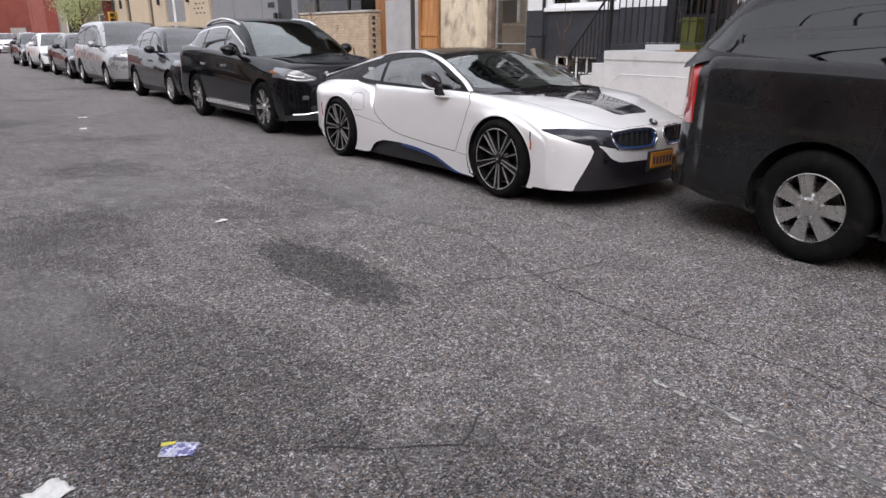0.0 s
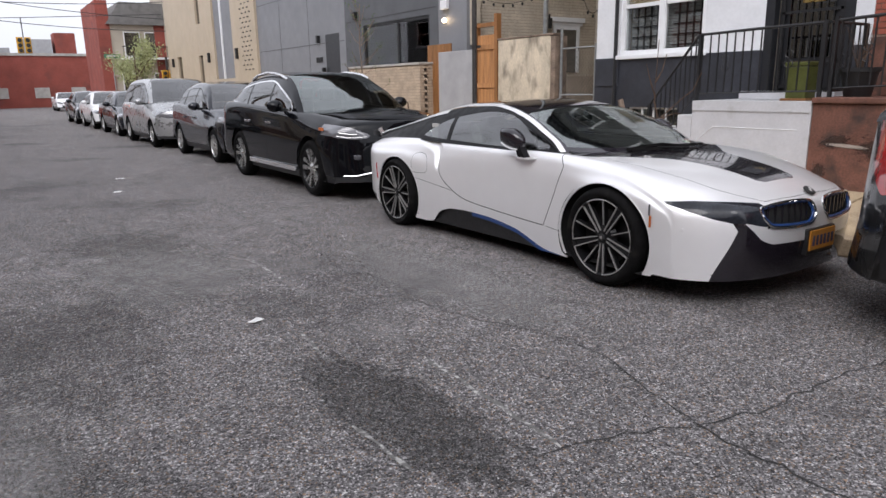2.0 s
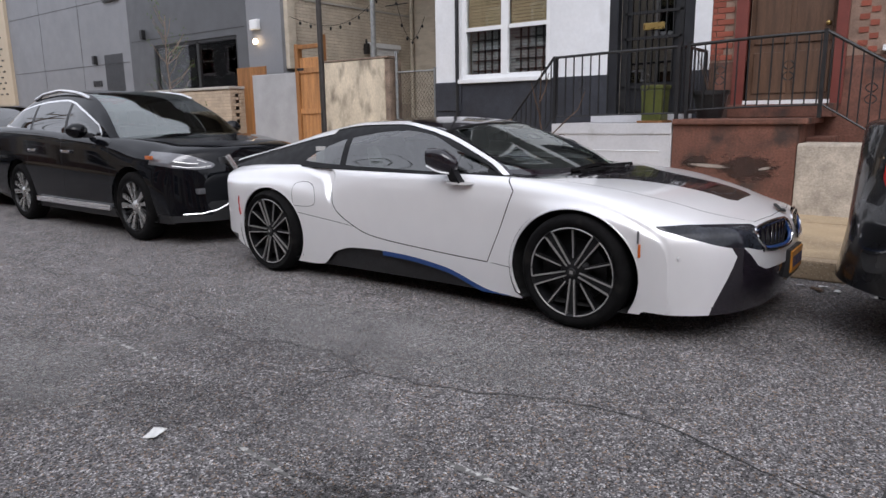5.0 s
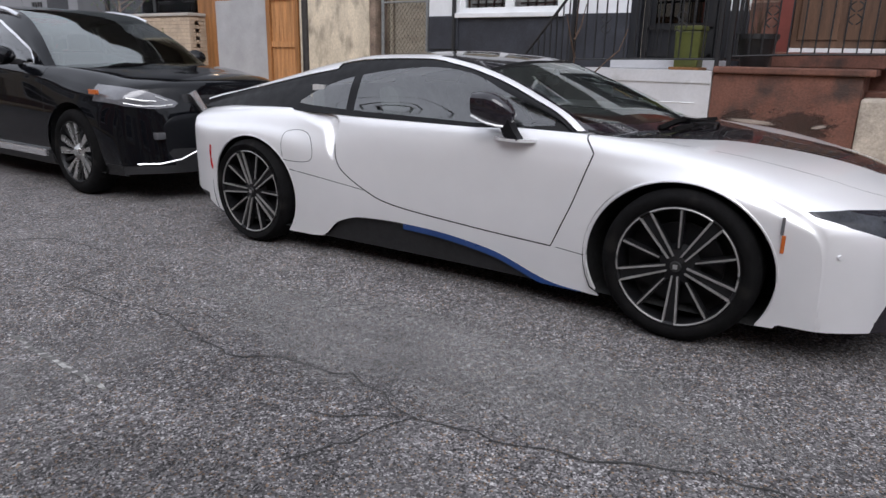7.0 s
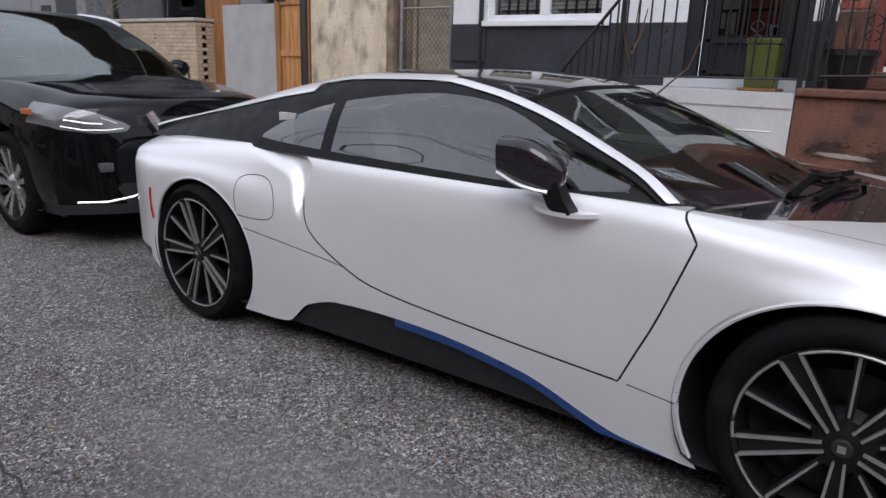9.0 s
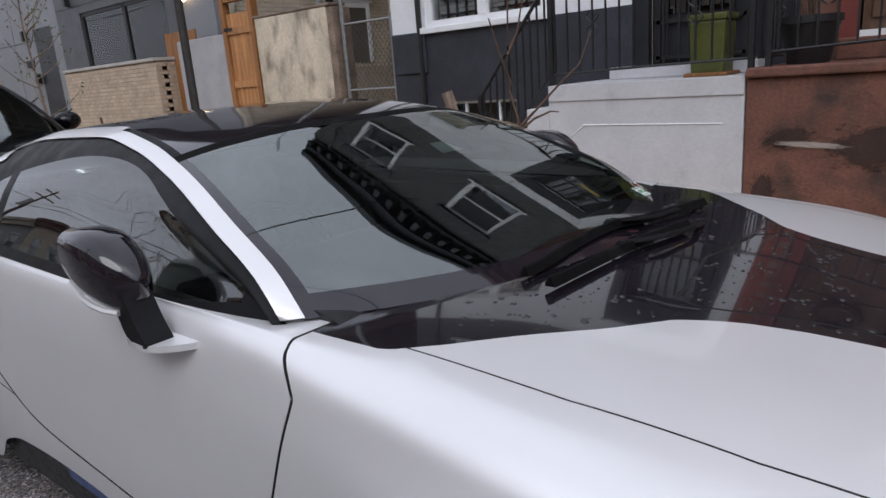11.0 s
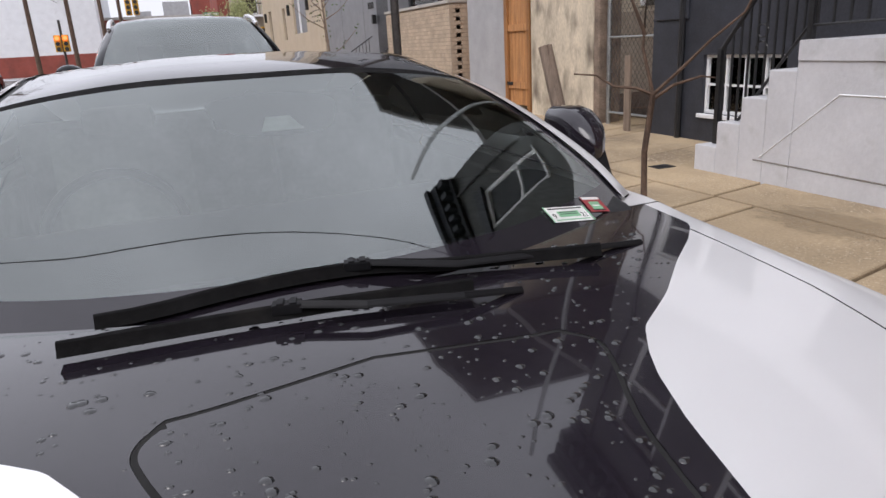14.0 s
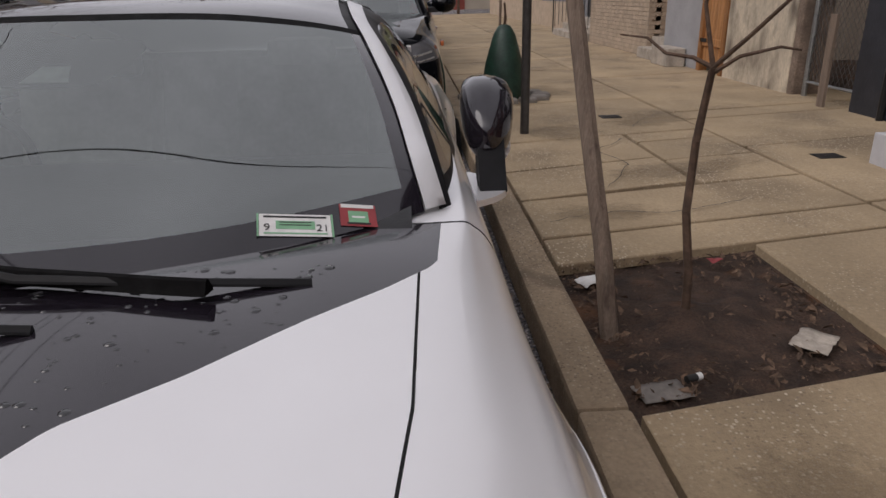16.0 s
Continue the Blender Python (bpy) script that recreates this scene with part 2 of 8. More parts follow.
brownstone = surface("brownstone", (0.145, 0.062, 0.042), 0.75, vary=0.3, scale=3.5, fine=40, bump=0.5, bump_scale=45, spots=(0.05, 0.03, 0.024), spot_scale=3.0, spot_range=(0.52, 0.68))
raw_cement = surface("raw_cement", (0.42, 0.37, 0.31), 0.9, vary=0.25, scale=6, fine=50, bump=0.6, bump_scale=35)
red_brick = surface("red_brick", (0.24, 0.065, 0.04), 0.8, vary=0.2, scale=6, fine=60, bump=0.35, bump_scale=90, random_by=0.35)
mortar = surface("mortar", (0.25, 0.17, 0.13), 0.9, vary=0.2, scale=8, bump=0.4, bump_scale=120)
dark_red = surface("oxblood_paint", (0.15, 0.035, 0.026), 0.5, vary=0.15, scale=5)
cream_brick = surface("cream_brick", (0.44, 0.35, 0.26), 0.8, vary=0.15, scale=5, fine=50, bump=0.3, bump_scale=80, random_by=0.16)
cream_wall_brick = surface("cream_painted_brick", (0.56, 0.49, 0.39), 0.8, vary=0.16, scale=2.5, fine=26, bump=0.5, bump_scale=30, spots=(0.42, 0.35, 0.27), spot_scale=1.5, spot_range=(0.55, 0.75), random_by=0.1)
cream_mortar = surface("cream_mortar", (0.36, 0.3, 0.24), 0.9, vary=0.15, scale=8)
cream_paint = surface("cream_painted_wall", (0.5, 0.44, 0.35), 0.8, vary=0.12, scale=2.5, fine=26, bump=0.6, bump_scale=16, stretch=(1, 1, 3), spots=(0.38, 0.32, 0.25), spot_scale=1.5, spot_range=(0.55, 0.75))
stucco = surface("stained_stucco", (0.6, 0.52, 0.4), 0.92, vary=0.18, scale=2.5, fine=35, bump=0.8, bump_scale=38, spots=(0.16, 0.13, 0.1), spot_scale=3.2, spot_range=(0.5, 0.72), stretch=(1, 1, 0.55))
old_stone = surface("old_stone", (0.2, 0.15, 0.115), 0.92, vary=0.35, scale=6, fine=50, bump=0.8, bump_scale=30)
grey_plaster = surface("grey_plaster", (0.36, 0.36, 0.37), 0.85, vary=0.1, scale=3, fine=40, bump=0.3, bump_scale=60)
panel_grey = surface("grey_cladding", (0.20, 0.205, 0.22), 0.55, vary=0.06, scale=1.5, fine=25, bump=0.08, bump_scale=40)
panel_dark = surface("dark_cladding", (0.082, 0.085, 0.092), 0.5, vary=0.08, scale=1.5, fine=25)
tan_panel = surface("tan_cladding", (0.46, 0.38, 0.28), 0.6, vary=0.06, scale=1.2, fine=20, bump=0.1, bump_scale=50)
beige_siding = surface("beige_siding", (0.42, 0.37, 0.3), 0.7, vary=0.08, scale=1.0, fine=12)
cedar = surface("cedar_boards", (0.42, 0.2, 0.075), 0.65, vary=0.25, scale=3, fine=30, bump=0.3, bump_scale=30, stretch=(6, 6, 0.6), random_by=0.2)
cedar_dark = surface("stained_cedar", (0.25, 0.11, 0.035), 0.6, vary=0.25, scale=3, fine=30, bump=0.3, bump_scale=30, stretch=(6, 6, 0.6), random_by=0.2)
iron = surface("black_iron", (0.012, 0.012, 0.013), 0.45, vary=0.3, scale=20, fine=80, bump=0.15, bump_scale=120)
steel_pole = surface("galvanised_dark_pole", (0.05, 0.045, 0.042), 0.5, metal=0.3, vary=0.25, scale=12)
grey_steel = surface("galvanised_steel", (0.33, 0.34, 0.34), 0.45, metal=0.8, vary=0.15, scale=15)
grey_wood = surface("weathered_wood", (0.22, 0.165, 0.125), 0.85, vary=0.3, scale=3, fine=30, bump=0.6, bump_scale=30, stretch=(8, 8, 0.7), spots=(0.09, 0.06, 0.045), spot_scale=4)
bark = surface("young_bark", (0.09, 0.055, 0.036), 0.85, vary=0.35, scale=12, fine=60, bump=0.5, bump_scale=60)
green_pot = surface("olive_glazed_pot", (0.085, 0.095, 0.022), 0.4, vary=0.2, scale=6, bump=0.15, bump_scale=30)
black_plastic = surface("black_plastic", (0.013, 0.013, 0.014), 0.45, vary=0.2, scale=20, bump=0.1, bump_scale=200)
rubber = surface("tyre_rubber", (0.007, 0.0068, 0.007), 0.8, vary=0.25, scale=18, fine=90, bump=0.2, bump_scale=120, spots=(0.014, 0.013, 0.012), spot_scale=9, spec=0.08)
# near-black, with the shade of rooms, wheel wells and other recesses in the colour
dark_void = surface("recess_shade_black", (0.008, 0.008, 0.008), 0.9, vary=0.2)
pearl = surface("pearl_white_paint", (0.87, 0.865, 0.87), 0.42, metal=0.46, vary=0.015, scale=1.2, fine=8, coat=0.9, rough_vary=0.03)
gloss_black = surface("gloss_black_paint", (0.014, 0.0115, 0.016), 0.12, vary=0.2, scale=3, coat=0.9, rough_vary=0.02, spec=0.16)
gloss_black.node_tree.nodes["Principled BSDF"].inputs["Coat IOR"].default_value = 1.62
satin_black = surface("satin_black_trim", (0.007, 0.007, 0.008), 0.5, vary=0.2, scale=6, spec=0.2)
car_black = surface("black_car_paint", (0.004, 0.0045, 0.006), 0.08, vary=0.2, scale=3, coat=0.5, rough_vary=0.02, spec=0.05)
car_dark = surface("charcoal_car_paint", (0.016, 0.018, 0.024), 0.2, metal=0.3, vary=0.1, scale=3, coat=0.8, spec=0.08)
car_silver = surface("silver_car_paint", (0.36, 0.365, 0.37), 0.3, metal=0.6, vary=0.05, scale=3, coat=0.7)
car_white = surface("white_car_paint", (0.7, 0.7, 0.71), 0.3, vary=0.03, scale=3, coat=0.8)
dusty_black = surface("dusty_black_paint", (0.011, 0.011, 0.012), 0.28, vary=0.3, scale=2.5, fine=60, coat=0.7, spots=(0.022, 0.021, 0.02), spot_scale=3, spec=0.08)
blue_trim = surface("blue_trim", (0.012, 0.05, 0.19), 0.35, vary=0.1, coat=0.4)
bright_trim = surface("satin_chrome", (0.78, 0.78, 0.79), 0.24, metal=0.85, vary=0.015, scale=4, rough_vary=0.02)
chrome = surface("chrome", (0.75, 0.75, 0.76), 0.1, metal=1.0, vary=0.04)
rim_silver = surface("silver_alloy", (0.5, 0.5, 0.49), 0.3, metal=0.85, vary=0.1, scale=12)
rim_cut = surface("machined_alloy", (0.38, 0.37, 0.36), 0.38, metal=0.6, vary=0.1, scale=20)
rim_black = surface("black_alloy", (0.009, 0.009, 0.01), 0.4, vary=0.2, coat=0.15, spec=0.2)
disc_steel = surface("brake_disc", (0.14, 0.13, 0.12), 0.45, metal=0.8, vary=0.2, scale=20)
amber = surface("amber_lens", (0.5, 0.12, 0.02), 0.2, vary=0.1, coat=0.8)
red_lens = surface("red_lens", (0.42, 0.012, 0.012), 0.15, vary=0.15, scale=20, coat=1.0)
clear_lens = surface("clear_lens", (0.13, 0.13, 0.14), 0.14, metal=0.2, vary=0.06, scale=25, coat=1.0)
smoke_lens = surface("smoked_lens", (0.018, 0.02, 0.026), 0.1, vary=0.4, scale=9, coat=0.6, spec=0.1)
plate_gold = surface("gold_plate", (0.42, 0.17, 0.018), 0.5, vary=0.08, scale=10)
plate_blue = surface("dark_blue_print", (0.03, 0.03, 0.07), 0.5, vary=0.1)
paper_white = surface("white_paper", (0.7, 0.7, 0.68), 0.7, vary=0.08, scale=30)
paper_red = surface("red_print", (0.3, 0.045, 0.05), 0.6, vary=0.1)
paper_green = surface("green_print", (0.2, 0.42, 0.25), 0.6, vary=0.1)
ink = surface("black_ink", (0.02, 0.02, 0.02), 0.6, vary=0.1)
litter_blue = surface("printed_wrapper", (0.55, 0.56, 0.7), 0.5, vary=0.35, scale=60, spots=(0.12, 0.12, 0.3), spot_scale=50, spot_range=(0.5, 0.56))
litter_yellow = surface("yellow_print", (0.65, 0.6, 0.06), 0.5, vary=0.1)
seat_leather = surface("dark_leather", (0.03, 0.03, 0.032), 0.5, vary=0.15, scale=20, bump=0.2, bump_scale=120)
beige_trim = surface("light_cabin_trim", (0.5, 0.49, 0.47), 0.6, vary=0.1, scale=10)
white_trim = surface("white_trim_paint", (0.74, 0.75, 0.76), 0.45, vary=0.04, scale=6)
door_black = surface("black_door_paint", (0.014, 0.015, 0.018), 0.4, vary=0.15, scale=8)
door_wood = surface("stained_wood_door", (0.095, 0.05, 0.028), 0.5, vary=0.3, scale=3, fine=30, stretch=(6, 6, 0.6), bump=0.2, bump_scale=30)
brass = surface("brass", (0.55, 0.4, 0.15), 0.3, metal=1.0, vary=0.1)
shutter_grey = surface("grey_shutter_slats", (0.3, 0.31, 0.31), 0.6, vary=0.15, scale=6)
blind_tan = surface("tan_blind", (0.42, 0.33, 0.2), 0.7, vary=0.12, scale=10)
warehouse = surface("red_warehouse_brick", (0.25, 0.062, 0.045), 0.85, vary=0.15, scale=0.8, fine=9, bump=0.2, bump_scale=20, spots=(0.17, 0.05, 0.04), spot_scale=0.6)
coping = surface("stone_coping", (0.4, 0.38, 0.35), 0.85, vary=0.15, scale=3)
roof_grey = surface("grey_shingles", (0.16, 0.155, 0.15), 0.9, vary=0.2, scale=2, fine=20)
signal_yellow = surface("signal_yellow", (0.6, 0.32, 0.02), 0.5, vary=0.1, scale=6)
sign_green = surface("sign_green", (0.02, 0.16, 0.09), 0.5, vary=0.1)
bag_green = surface("green_watering_bag", (0.012, 0.04, 0.026), 0.5, vary=0.35, scale=10, bump=0.5, bump_scale=18)
blossom = surface("spring_leaves", (0.3, 0.33, 0.16), 0.8, vary=0.3, scale=6, random_by=0.45)
green_leaf = surface("green_leaves", (0.08, 0.12, 0.035), 0.7, vary=0.3, scale=6, random_by=0.4)
grey_paving = surface("grey_block", (0.2, 0.18, 0.16), 0.9, vary=0.2, scale=8)
orange_cone = surface("orange_plastic", (0.7, 0.14, 0.03), 0.5, vary=0.1)
privacy = glass("privacy_glass", (0.03, 0.03, 0.032), ior=1.75)
tinted = glass("tinted_glass", (0.12, 0.13, 0.13), ior=2.4)
screen_glass = glass("windscreen_glass", (0.7, 0.79, 0.75), gloss=(0.92, 0.97, 0.95), ior=2.95)
side_glass = glass("car_side_glass", (0.5, 0.56, 0.54), ior=2.3)
house_glass = glass("window_glass", (0.9, 0.92, 0.92))
drop_mat = surface("water_drops", (0.012, 0.012, 0.013), 0.03, vary=0.1, coat=1.0, rough_vary=0.01)
lamp_glow = glow("warm_lamp", (1.0, 0.72, 0.4), 10.0)
signal_red = glow("red_signal", (1.0, 0.12, 0.03), 3.0)

# ---------------------------------------------------------------- building blocks


def finish(bm, name, material, parent=None, label="", smooth=False, angle=35):
    me = bpy.data.meshes.new(name)
    bm.to_mesh(me)
    bm.free()
    for m in material if isinstance(material, (list, tuple)) else [material]:
        me.materials.append(m)
    if smooth:
        me.polygons.foreach_set("use_smooth", [True] * len(me.polygons))
        if angle:
            me.set_sharp_from_angle(angle=radians(angle))
    ob = new(name, me)
    if parent is not None:
        ob.parent = parent
    if label:
        ob["label"] = label
    return ob


def part(name, bm, material, parent, label="", smooth=False, angle=35):
    """One mesh object under a thing or a part."""
    return finish(bm, name, material, parent, label, smooth, angle)


def thing(name, label, category, at=(0, 0, 0), turn=0.0, group="", kind=""):
    ob = new(name)
    ob.empty_display_size = 0.1
    ob.matrix_world = pose(at[0], at[1], at[2], 0, 0, turn)
    return tagged(ob, label, category, group, kind)


def box(bm, x0, x1, y0, y1, z0, z1, bevel=0.0):
    r = bmesh.ops.create_cube(bm, size=1.0)
    vs = r["verts"]
    for v in vs:
        v.co = Vector(((x0 + x1) / 2 + v.co.x * (x1 - x0), (y0 + y1) / 2 + v.co.y * (y1 - y0), (z0 + z1) / 2 + v.co.z * (z1 - z0)))
    if bevel:
        es = list({e for v in vs for e in v.link_edges})
        bmesh.ops.bevel(bm, geom=es, offset=bevel, segments=2, profile=0.6, affect="EDGES")
    return bm


def boxes(*dims, bevel=0.0):
    bm = bmesh.new()
    for d in dims:
        box(bm, *d, bevel=bevel)
    return bm


def tube(bm, pts, r, n=8, r_end=None, caps=True):
    pts = [Vector(p) for p in pts]
    rings = []
    for i, p in enumerate(pts):
        d = (pts[min(i + 1, len(pts) - 1)] - pts[max(i - 1, 0)]).normalized()
        q = d.to_track_quat("Z", "Y")
        rad = r if r_end is None else r + (r_end - r) * i / max(len(pts) - 1, 1)
        rings.append([bm.verts.new(p + q @ Vector((math.cos(a) * rad, math.sin(a) * rad, 0))) for a in [2 * math.pi * k / n for k in range(n)]])
    for a, b in zip(rings, rings[1:]):
        for k in range(n):
            bm.faces.new((a[k], a[(k + 1) % n], b[(k + 1) % n], b[k]))
    if caps:
        bm.faces.new(rings[0][::-1])
        bm.faces.new(rings[-1])
    return bm


def lathe(profile, n=48, axis="x"):
    """Turns (radius, offset) pairs about the x or z axis."""
    bm = bmesh.new()
    rings = []
    for r, o in profile:
        ring = []
        for k in range(n):
            a = 2 * math.pi * k / n
            c = (o, r * math.cos(a), r * math.sin(a)) if axis == "x" else (r * math.cos(a), r * math.sin(a), o)
            ring.append(bm.verts.new(c))
        rings.append(ring)
    for a, b in zip(rings, rings[1:]):
        for k in range(n):
            f = (a[k], a[(k + 1) % n], b[(k + 1) % n], b[k])
            bm.faces.new(f if axis == "x" else f)
    bmesh.ops.recalc_face_normals(bm, faces=bm.faces)
    return bm


def prism(poly, lo, hi, axis="x"):
    """A closed outline pushed between lo and hi along an axis (outline in the other two)."""
    bm = bmesh.new()

    def at(p, o):
        return (o, p[0], p[1]) if axis == "x" else (p[0], o, p[1]) if axis == "y" else (p[0], p[1], o)

    a = [bm.verts.new(at(p, lo)) for p in poly]
    b = [bm.verts.new(at(p, hi)) for p in poly]
    bm.faces.new(a)
    bm.faces.new(b[::-1])
    for i in range(len(poly)):
        j = (i + 1) % len(poly)
        bm.faces.new((a[i], b[i], b[j], a[j]))
    bmesh.ops.recalc_face_normals(bm, faces=bm.faces)
    return bm


def smooth_loop(poly, n=6):
    """A closed outline rounded by Catmull-Rom."""
    p = np.array(poly, float)
    out = []
    for i in range(len(p)):
        a, b, c, d = p[i - 1], p[i], p[(i + 1) % len(p)], p[(i + 2) % len(p)]
        for k in range(n):
            t = k / n
            out.append(0.5 * (2 * b + (c - a) * t + (2 * a - 5 * b + 4 * c - d) * t * t + (3 * b - a - 3 * c + d) * t ** 3))
    return np.array(out)


def curve_through(keys):
    """A smooth function through (position, value) pairs, with no overshoot."""
    x = np.array([k[0] for k in keys], float)
    y = np.array([k[1] for k in keys], float)
    h, d = np.diff(x), np.diff(y) / np.diff(x)
    m = np.zeros(len(x))
    for i in range(1, len(x) - 1):
        if d[i - 1] * d[i] > 0:
            w1, w2 = 2 * h[i] + h[i - 1], h[i] + 2 * h[i - 1]
            m[i] = (w1 + w2) / (w1 / d[i - 1] + w2 / d[i])
    m[0], m[-1] = d[0], d[-1]

    def f(q):
        q = np.clip(np.asarray(q, float), x[0], x[-1])
        i = np.clip(np.searchsorted(x, q) - 1, 0, len(x) - 2)
        t = (q - x[i]) / h[i]
        return (y[i] * (1 + 2 * t) * (1 - t) ** 2 + h[i] * m[i] * t * (1 - t) ** 2 + y[i + 1] * t * t * (3 - 2 * t) + h[i] * m[i + 1] * t * t * (t - 1))

    return f


def outline(poly):
    """Signed distance to a closed outline, negative inside."""
    p = np.array(poly, float)
    q = np.roll(p, -1, axis=0)

    def f(a, b):
        a, b = np.asarray(a, float), np.asarray(b, float)
        best = np.full(a.shape, 1e9)
        odd = np.zeros(a.shape, bool)
        for (x0, y0), (x1, y1) in zip(p, q):
            ex, ey = x1 - x0, y1 - y0
            t = np.clip(((a - x0) * ex + (b - y0) * ey) / (ex * ex + ey * ey + 1e-12), 0, 1)
            best = np.minimum(best, np.hypot(a - x0 - t * ex, b - y0 - t * ey))
            hit = ((y0 > b) != (y1 > b)) & (a < ex * (b - y0) / (ey if abs(ey) > 1e-12 else 1e-12) + x0)
            odd ^= hit
        return np.where(odd, -best, best)

    return f


def coords(bm):
    return np.array([v.co[:] for v in bm.verts])


def cut(bm, f):
    """Splits the faces of bm along the line where f(points) is nought."""
    bm.verts.ensure_lookup_table()
    bm.verts.index_update()
    d = f(coords(bm))
    zero = {v for v in bm.verts if abs(d[v.index]) < 1e-6}
    work = []
    for e in bm.edges:
        a, b = e.verts
        if a in zero or b in zero:
            continue
        da, db = d[a.index], d[b.index]
        if da * db < 0 and abs(da - db) < 0.5:
            work.append((e, a, da / (da - db)))
    for e, a, t in work:
        zero.add(bmesh.utils.edge_split(e, a, min(max(t, 0.001), 0.999))[1])
    for face in {face for v in zero for face in v.link_faces}:
        on = [v for v in face.verts if v in zero]
        if len(on) == 2 and not any(set(e.verts) == set(on) for e in face.edges):
            bmesh.utils.face_split(face, on[0], on[1])


def loft(ys, controls, bow, nu, power=3.5, half=0.95):
    """A half body: for each station the profile runs smoothly through the controls (x(y), z(y)) from the sill to the centre."""
    bm = bmesh.new()
    rows = []
    xs = np.array([[float(cx(y)) for cx, _ in controls] for y in ys])
    zs = np.array([[float(cz(y)) for _, cz in controls] for y in ys])
    n = len(controls)
    for k, y in enumerate(ys):
        px, pz = xs[k], zs[k]
        row = []
        for j in range(nu):
            s = j / (nu - 1) * (n - 1)
            i = min(int(s), n - 2)
            t = s - i
            val = []
            for p, mirror in ((px, -1), (pz, 1)):
                a = p[i - 1] if i > 0 else 2 * p[0] - p[1]
                b, c = p[i], p[i + 1]
                d = p[i + 2] if i + 2 < n else mirror * p[n - 2]
                val.append(0.5 * (2 * b + (c - a) * t + (2 * a - 5 * b + 4 * c - d) * t * t + (3 * b - a - 3 * c + d) * t ** 3))
            x = max(val[0], 0.0) if j < nu - 1 else 0.0
            row.append(bm.verts.new((-x, y + float(bow(y)) * (x / half) ** power, val[1])))
        rows.append(row)
    uv = {}
    for k, (a, b) in enumerate(zip(rows, rows[1:])):
        for j in range(nu - 1):
            quad = []
            for v in (a[j + 1], b[j + 1], b[j], a[j]):
                if v not in quad:
                    quad.append(v)
            bm.faces.new(quad)
    return bm


def panel_mesh(bm, faces, both, side=-1):
    """A new bmesh of some faces; both halves mirrored and joined, or one side alone."""
    out = bmesh.new()
    for s in ((1, -1) if both else (1,) if side < 0 else (-1,)):
        made = {}
        for f in faces:
            vs = []
            for v in f.verts:
                if v not in made:
                    made[v] = out.verts.new((v.co.x * s, v.co.y, v.co.z))
                vs.append(made[v])
            out.faces.new(vs if s > 0 else vs[::-1])
    if both:
        bmesh.ops.remove_doubles(out, verts=[v for v in out.verts if abs(v.co.x) < 1e-4], dist=1e-4)
    return out


def shape_of(bm):
    """Remembers the smooth normals of an uncut surface, to shade the panels cut from it."""
    from mathutils.kdtree import KDTree
    bm.normal_update()
    tree = KDTree(len(bm.verts))
    normals = []
    for i, v in enumerate(bm.verts):
        n = v.normal.copy()
        if abs(v.co.x) < 1e-5:
            n.x = 0
            n.normalize()
        tree.insert(v.co, i)
        normals.append(n)
    tree.balance()

    def at(co):
        s = -1 if co.x > 0 else 1
        total = Vector()
        for p, i, d in tree.find_n(Vector((co.x * s, co.y, co.z)), 4):
            total += normals[i] / (d * d + 1e-7)
        total.x *= s
        return total.normalized()

    return at


def shade(ob, at):
    """Gives a panel the normals of the surface that it was cut from."""
    me = ob.data
    me.normals_split_custom_set_from_vertices([at(v.co) for v in me.vertices])
    return ob


def thicken(ob, t):
    m = ob.modifiers.new("thickness", "SOLIDIFY")
    m.thickness, m.offset = t, -1
    return ob


